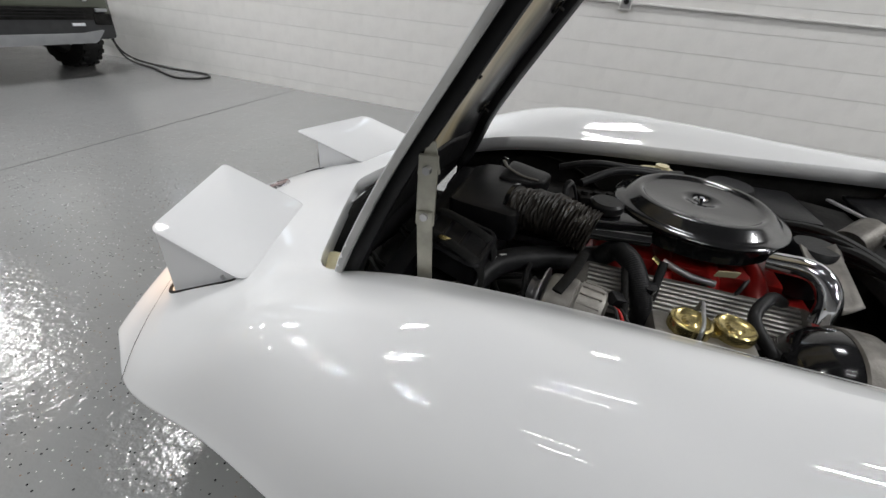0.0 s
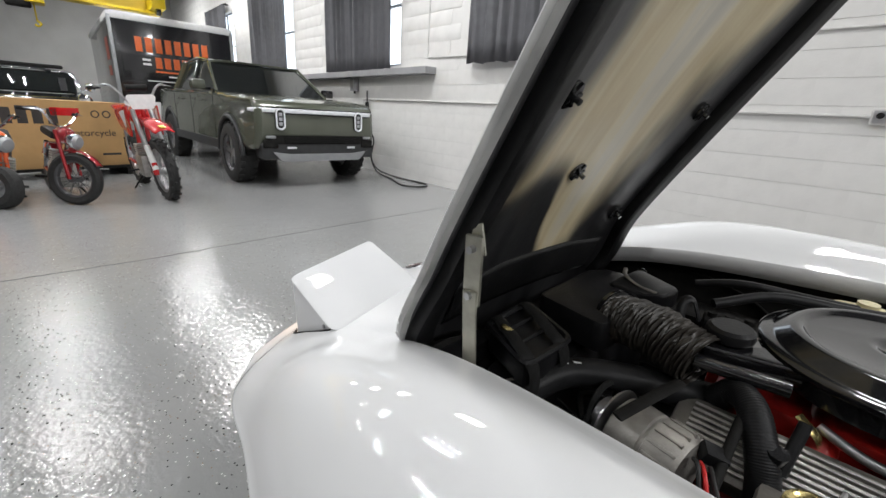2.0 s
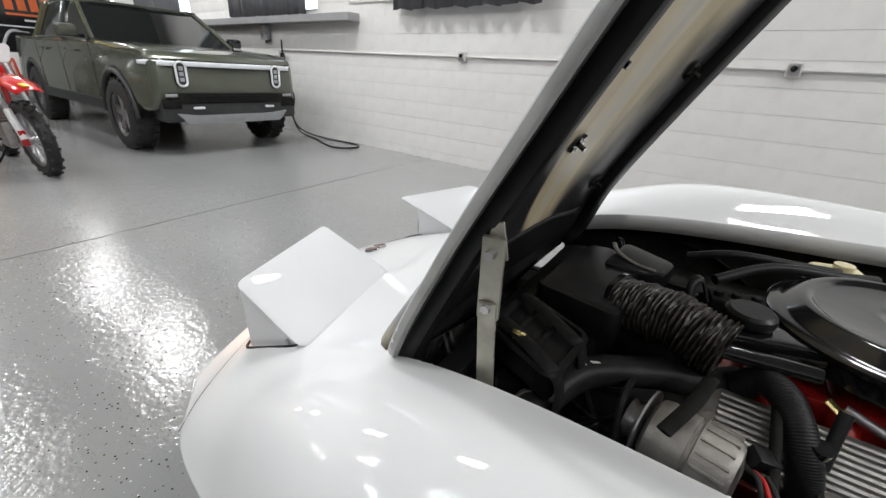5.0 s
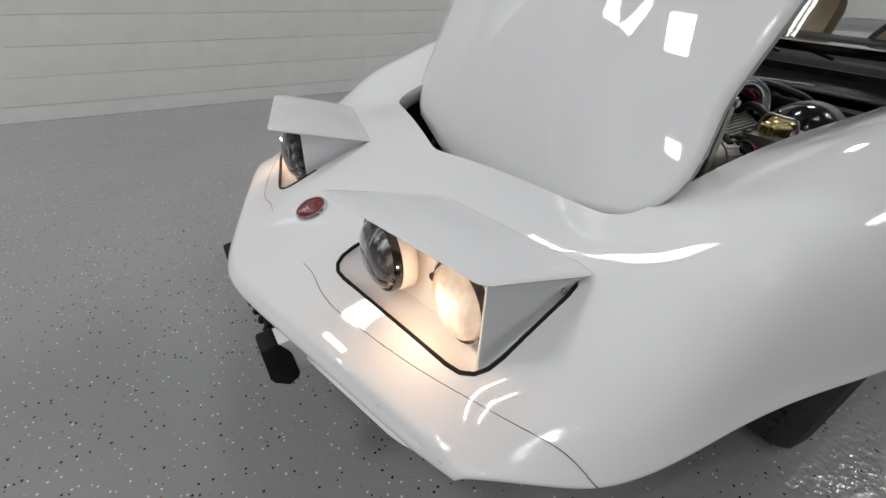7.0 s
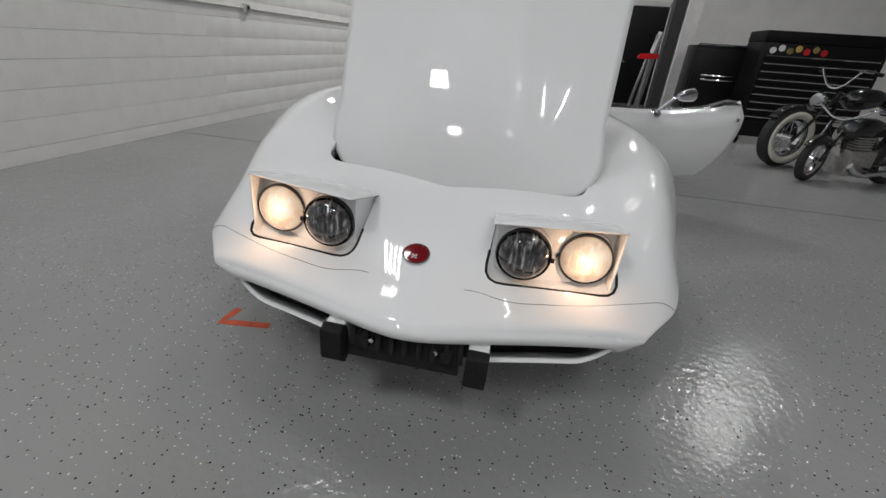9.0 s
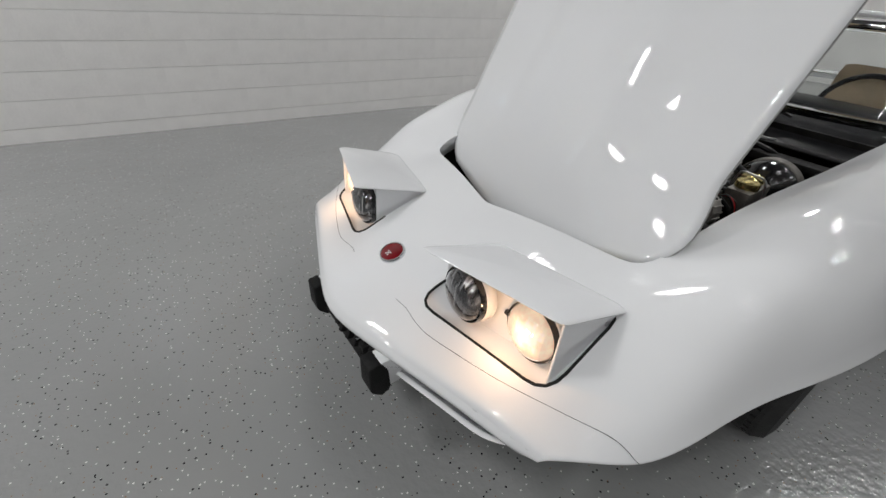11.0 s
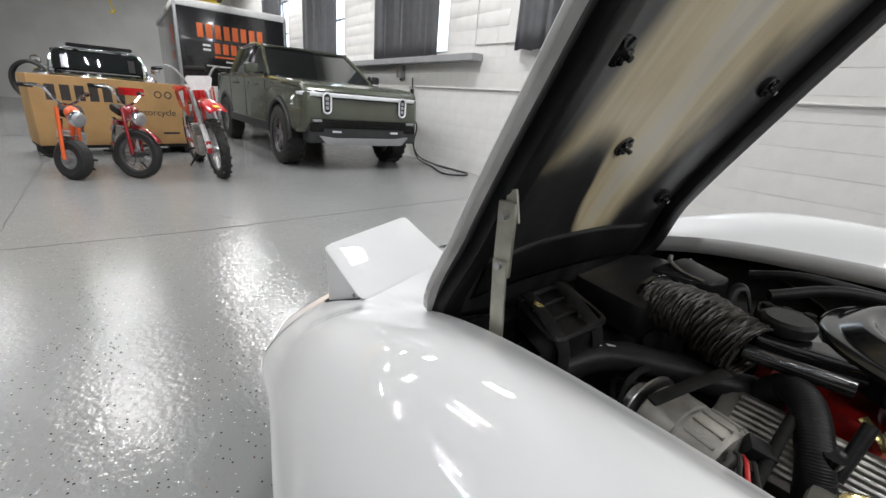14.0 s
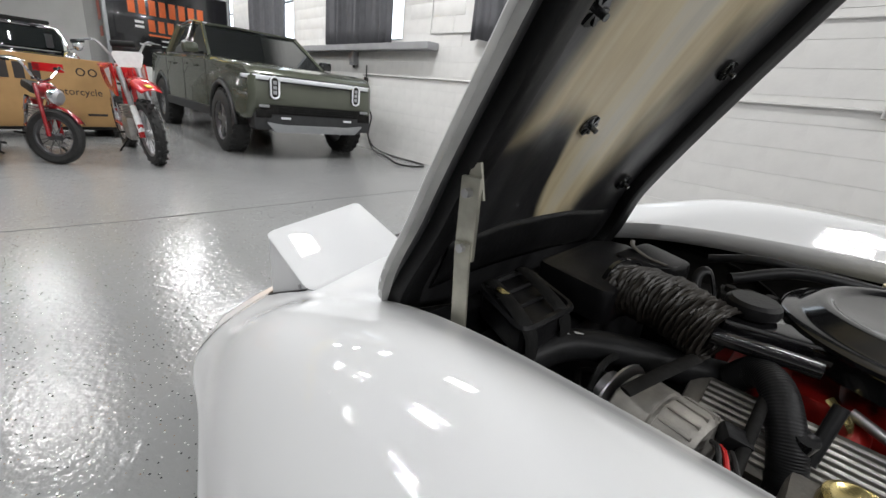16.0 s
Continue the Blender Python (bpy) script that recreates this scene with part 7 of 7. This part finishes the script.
part("leaf", box(0.04, 1.15, 2.05, pose(0, 0, 1.03), bev=0.004), TOOLBLACK, door1)
for s in (-1, 1):
    part("jamb", box(0.06, 0.09, 2.14, pose(0, s * 0.62, 1.07)), CONDUIT, door1)
part("head", box(0.06, 1.33, 0.09, pose(0, 0, 2.11)), CONDUIT, door1)
part("door_handle", tube([(-0.03, 0.45, 1.0), (-0.08, 0.45, 1.0), (-0.08, 0.34, 1.0)], 0.012, segs=8, n=2), CHROME, door1)
pan = thing("electric_panel", pose(EAST - 0.05, -0.15, 1.22), "grey electric panel box on the wall", "panel")
part("case", box(0.10, 0.62, 0.30, bev=0.01), SILL, pan)
part("switch_arm", tube([(-0.05, -0.33, 0.0), (-0.08, -0.42, -0.02)], 0.015, segs=8, n=2), STEEL, pan)
shelf = thing("dark_workbench", pose(EAST - 0.45, 0.45, 0), "black workbench standing along the wall", "bench")
part("bench_top", box(0.8, 1.3, 0.06, pose(0, 0, 0.95), bev=0.01), TOOLBLACK, shelf)
part("bench_case", box(0.7, 1.2, 0.90, pose(0, 0, 0.46), bev=0.01), TOOLBLACK, shelf)
bike("cruiser_motorcycle", pose(3.58, -1.90, 0, 0, 0, 102), "black cruiser motorcycle with whitewall tyres", 0.33, 0.13, 1.55, 1.05, GLOSS, GLOSS, 12, wall=mat("white_rubber", (0.7, 0.68, 0.6), 0.6), rim_mat=CHROME)
bike("small_motorcycle", pose(2.95, -1.90, 0, 0, 0, 108), "small dark minibike parked beside the cruiser", 0.22, 0.07, 0.9, 0.72, GLOSS, GLOSS, 20, rim_mat=CHROME, lamp=False)
bike("far_motorcycle", pose(7.4, -0.12, 0, 0, 0, 175), "chrome motorcycle parked before the black workbench", 0.27, 0.10, 1.2, 0.95, GLOSS, STEEL, -25, rim_mat=CHROME)

# ---- the block wall, block by block ----
BL, BH, GAP_X, GAP_Z = 0.4064, 0.2032, 0.0, 0.0026
Z0 = 0.113 - BH


def block_mesh(w, h):
    bm = prism(rounded([(-0.01, -h / 2 + GAP_Z / 2), (0.01, -h / 2 + GAP_Z / 2), (0.01, h / 2 - GAP_Z / 2), (-0.01, h / 2 - GAP_Z / 2)], 0.0024, 2), -w / 2 + GAP_X / 2, w / 2 - GAP_X / 2, Matrix(((0, 0, 1, 0), (1, 0, 0, 0), (0, 1, 0, 0), (0, 0, 0, 1))))
    me = bpy.data.meshes.new("block")
    bm.to_mesh(me)
    bm.free()
    me.materials.append(BLOCK_PIECE)
    return me


BLOCK_PIECE = mat("painted_block_face", (0.72, 0.71, 0.695), 0.5, 0, 0, 0.045, 5.0, 0.6, 60, island=0.012)
FULL = block_mesh(BL, BH)
random.seed(11)
rest = bmesh.new()
count = 0
for row in range(27):
    z0 = Z0 + row * BH
    zc, h = z0 + BH / 2, BH
    if z0 < 0:
        h = z0 + BH
        zc = h / 2 + 0.0
    if zc + h / 2 > CEIL:
        continue
    k = 0
    x = WEST + (BL / 2 if row % 2 else 0)
    while x < EAST - 0.2:
        xc = x + BL / 2
        x += BL
        if in_window(xc, zc):
            continue
        y = WALL_Y + 0.0075 + random.uniform(0, 0.0004)
        if -6.6 < xc < 2.6 and zc < 2.15 and h == BH and count < 298 and (abs(xc + 2) < 4.7):
            o = new("block", FULL)
            o.parent = wall_north
            o.location = (xc, y, zc)
            count += 1
        else:
            box(BL - GAP_X, 0.02, h - GAP_Z, pose(xc, y, zc), rest) if h != BH else rest.from_mesh(FULL)
            if h == BH:
                rest.verts.ensure_lookup_table()
                n = len(FULL.vertices)
                for v in rest.verts[-n:]:
                    v.co += Vector((xc, y, zc))
o = part("block_rest", rest, BLOCK_PIECE, wall_north)
tagged(o, kind="stuff")
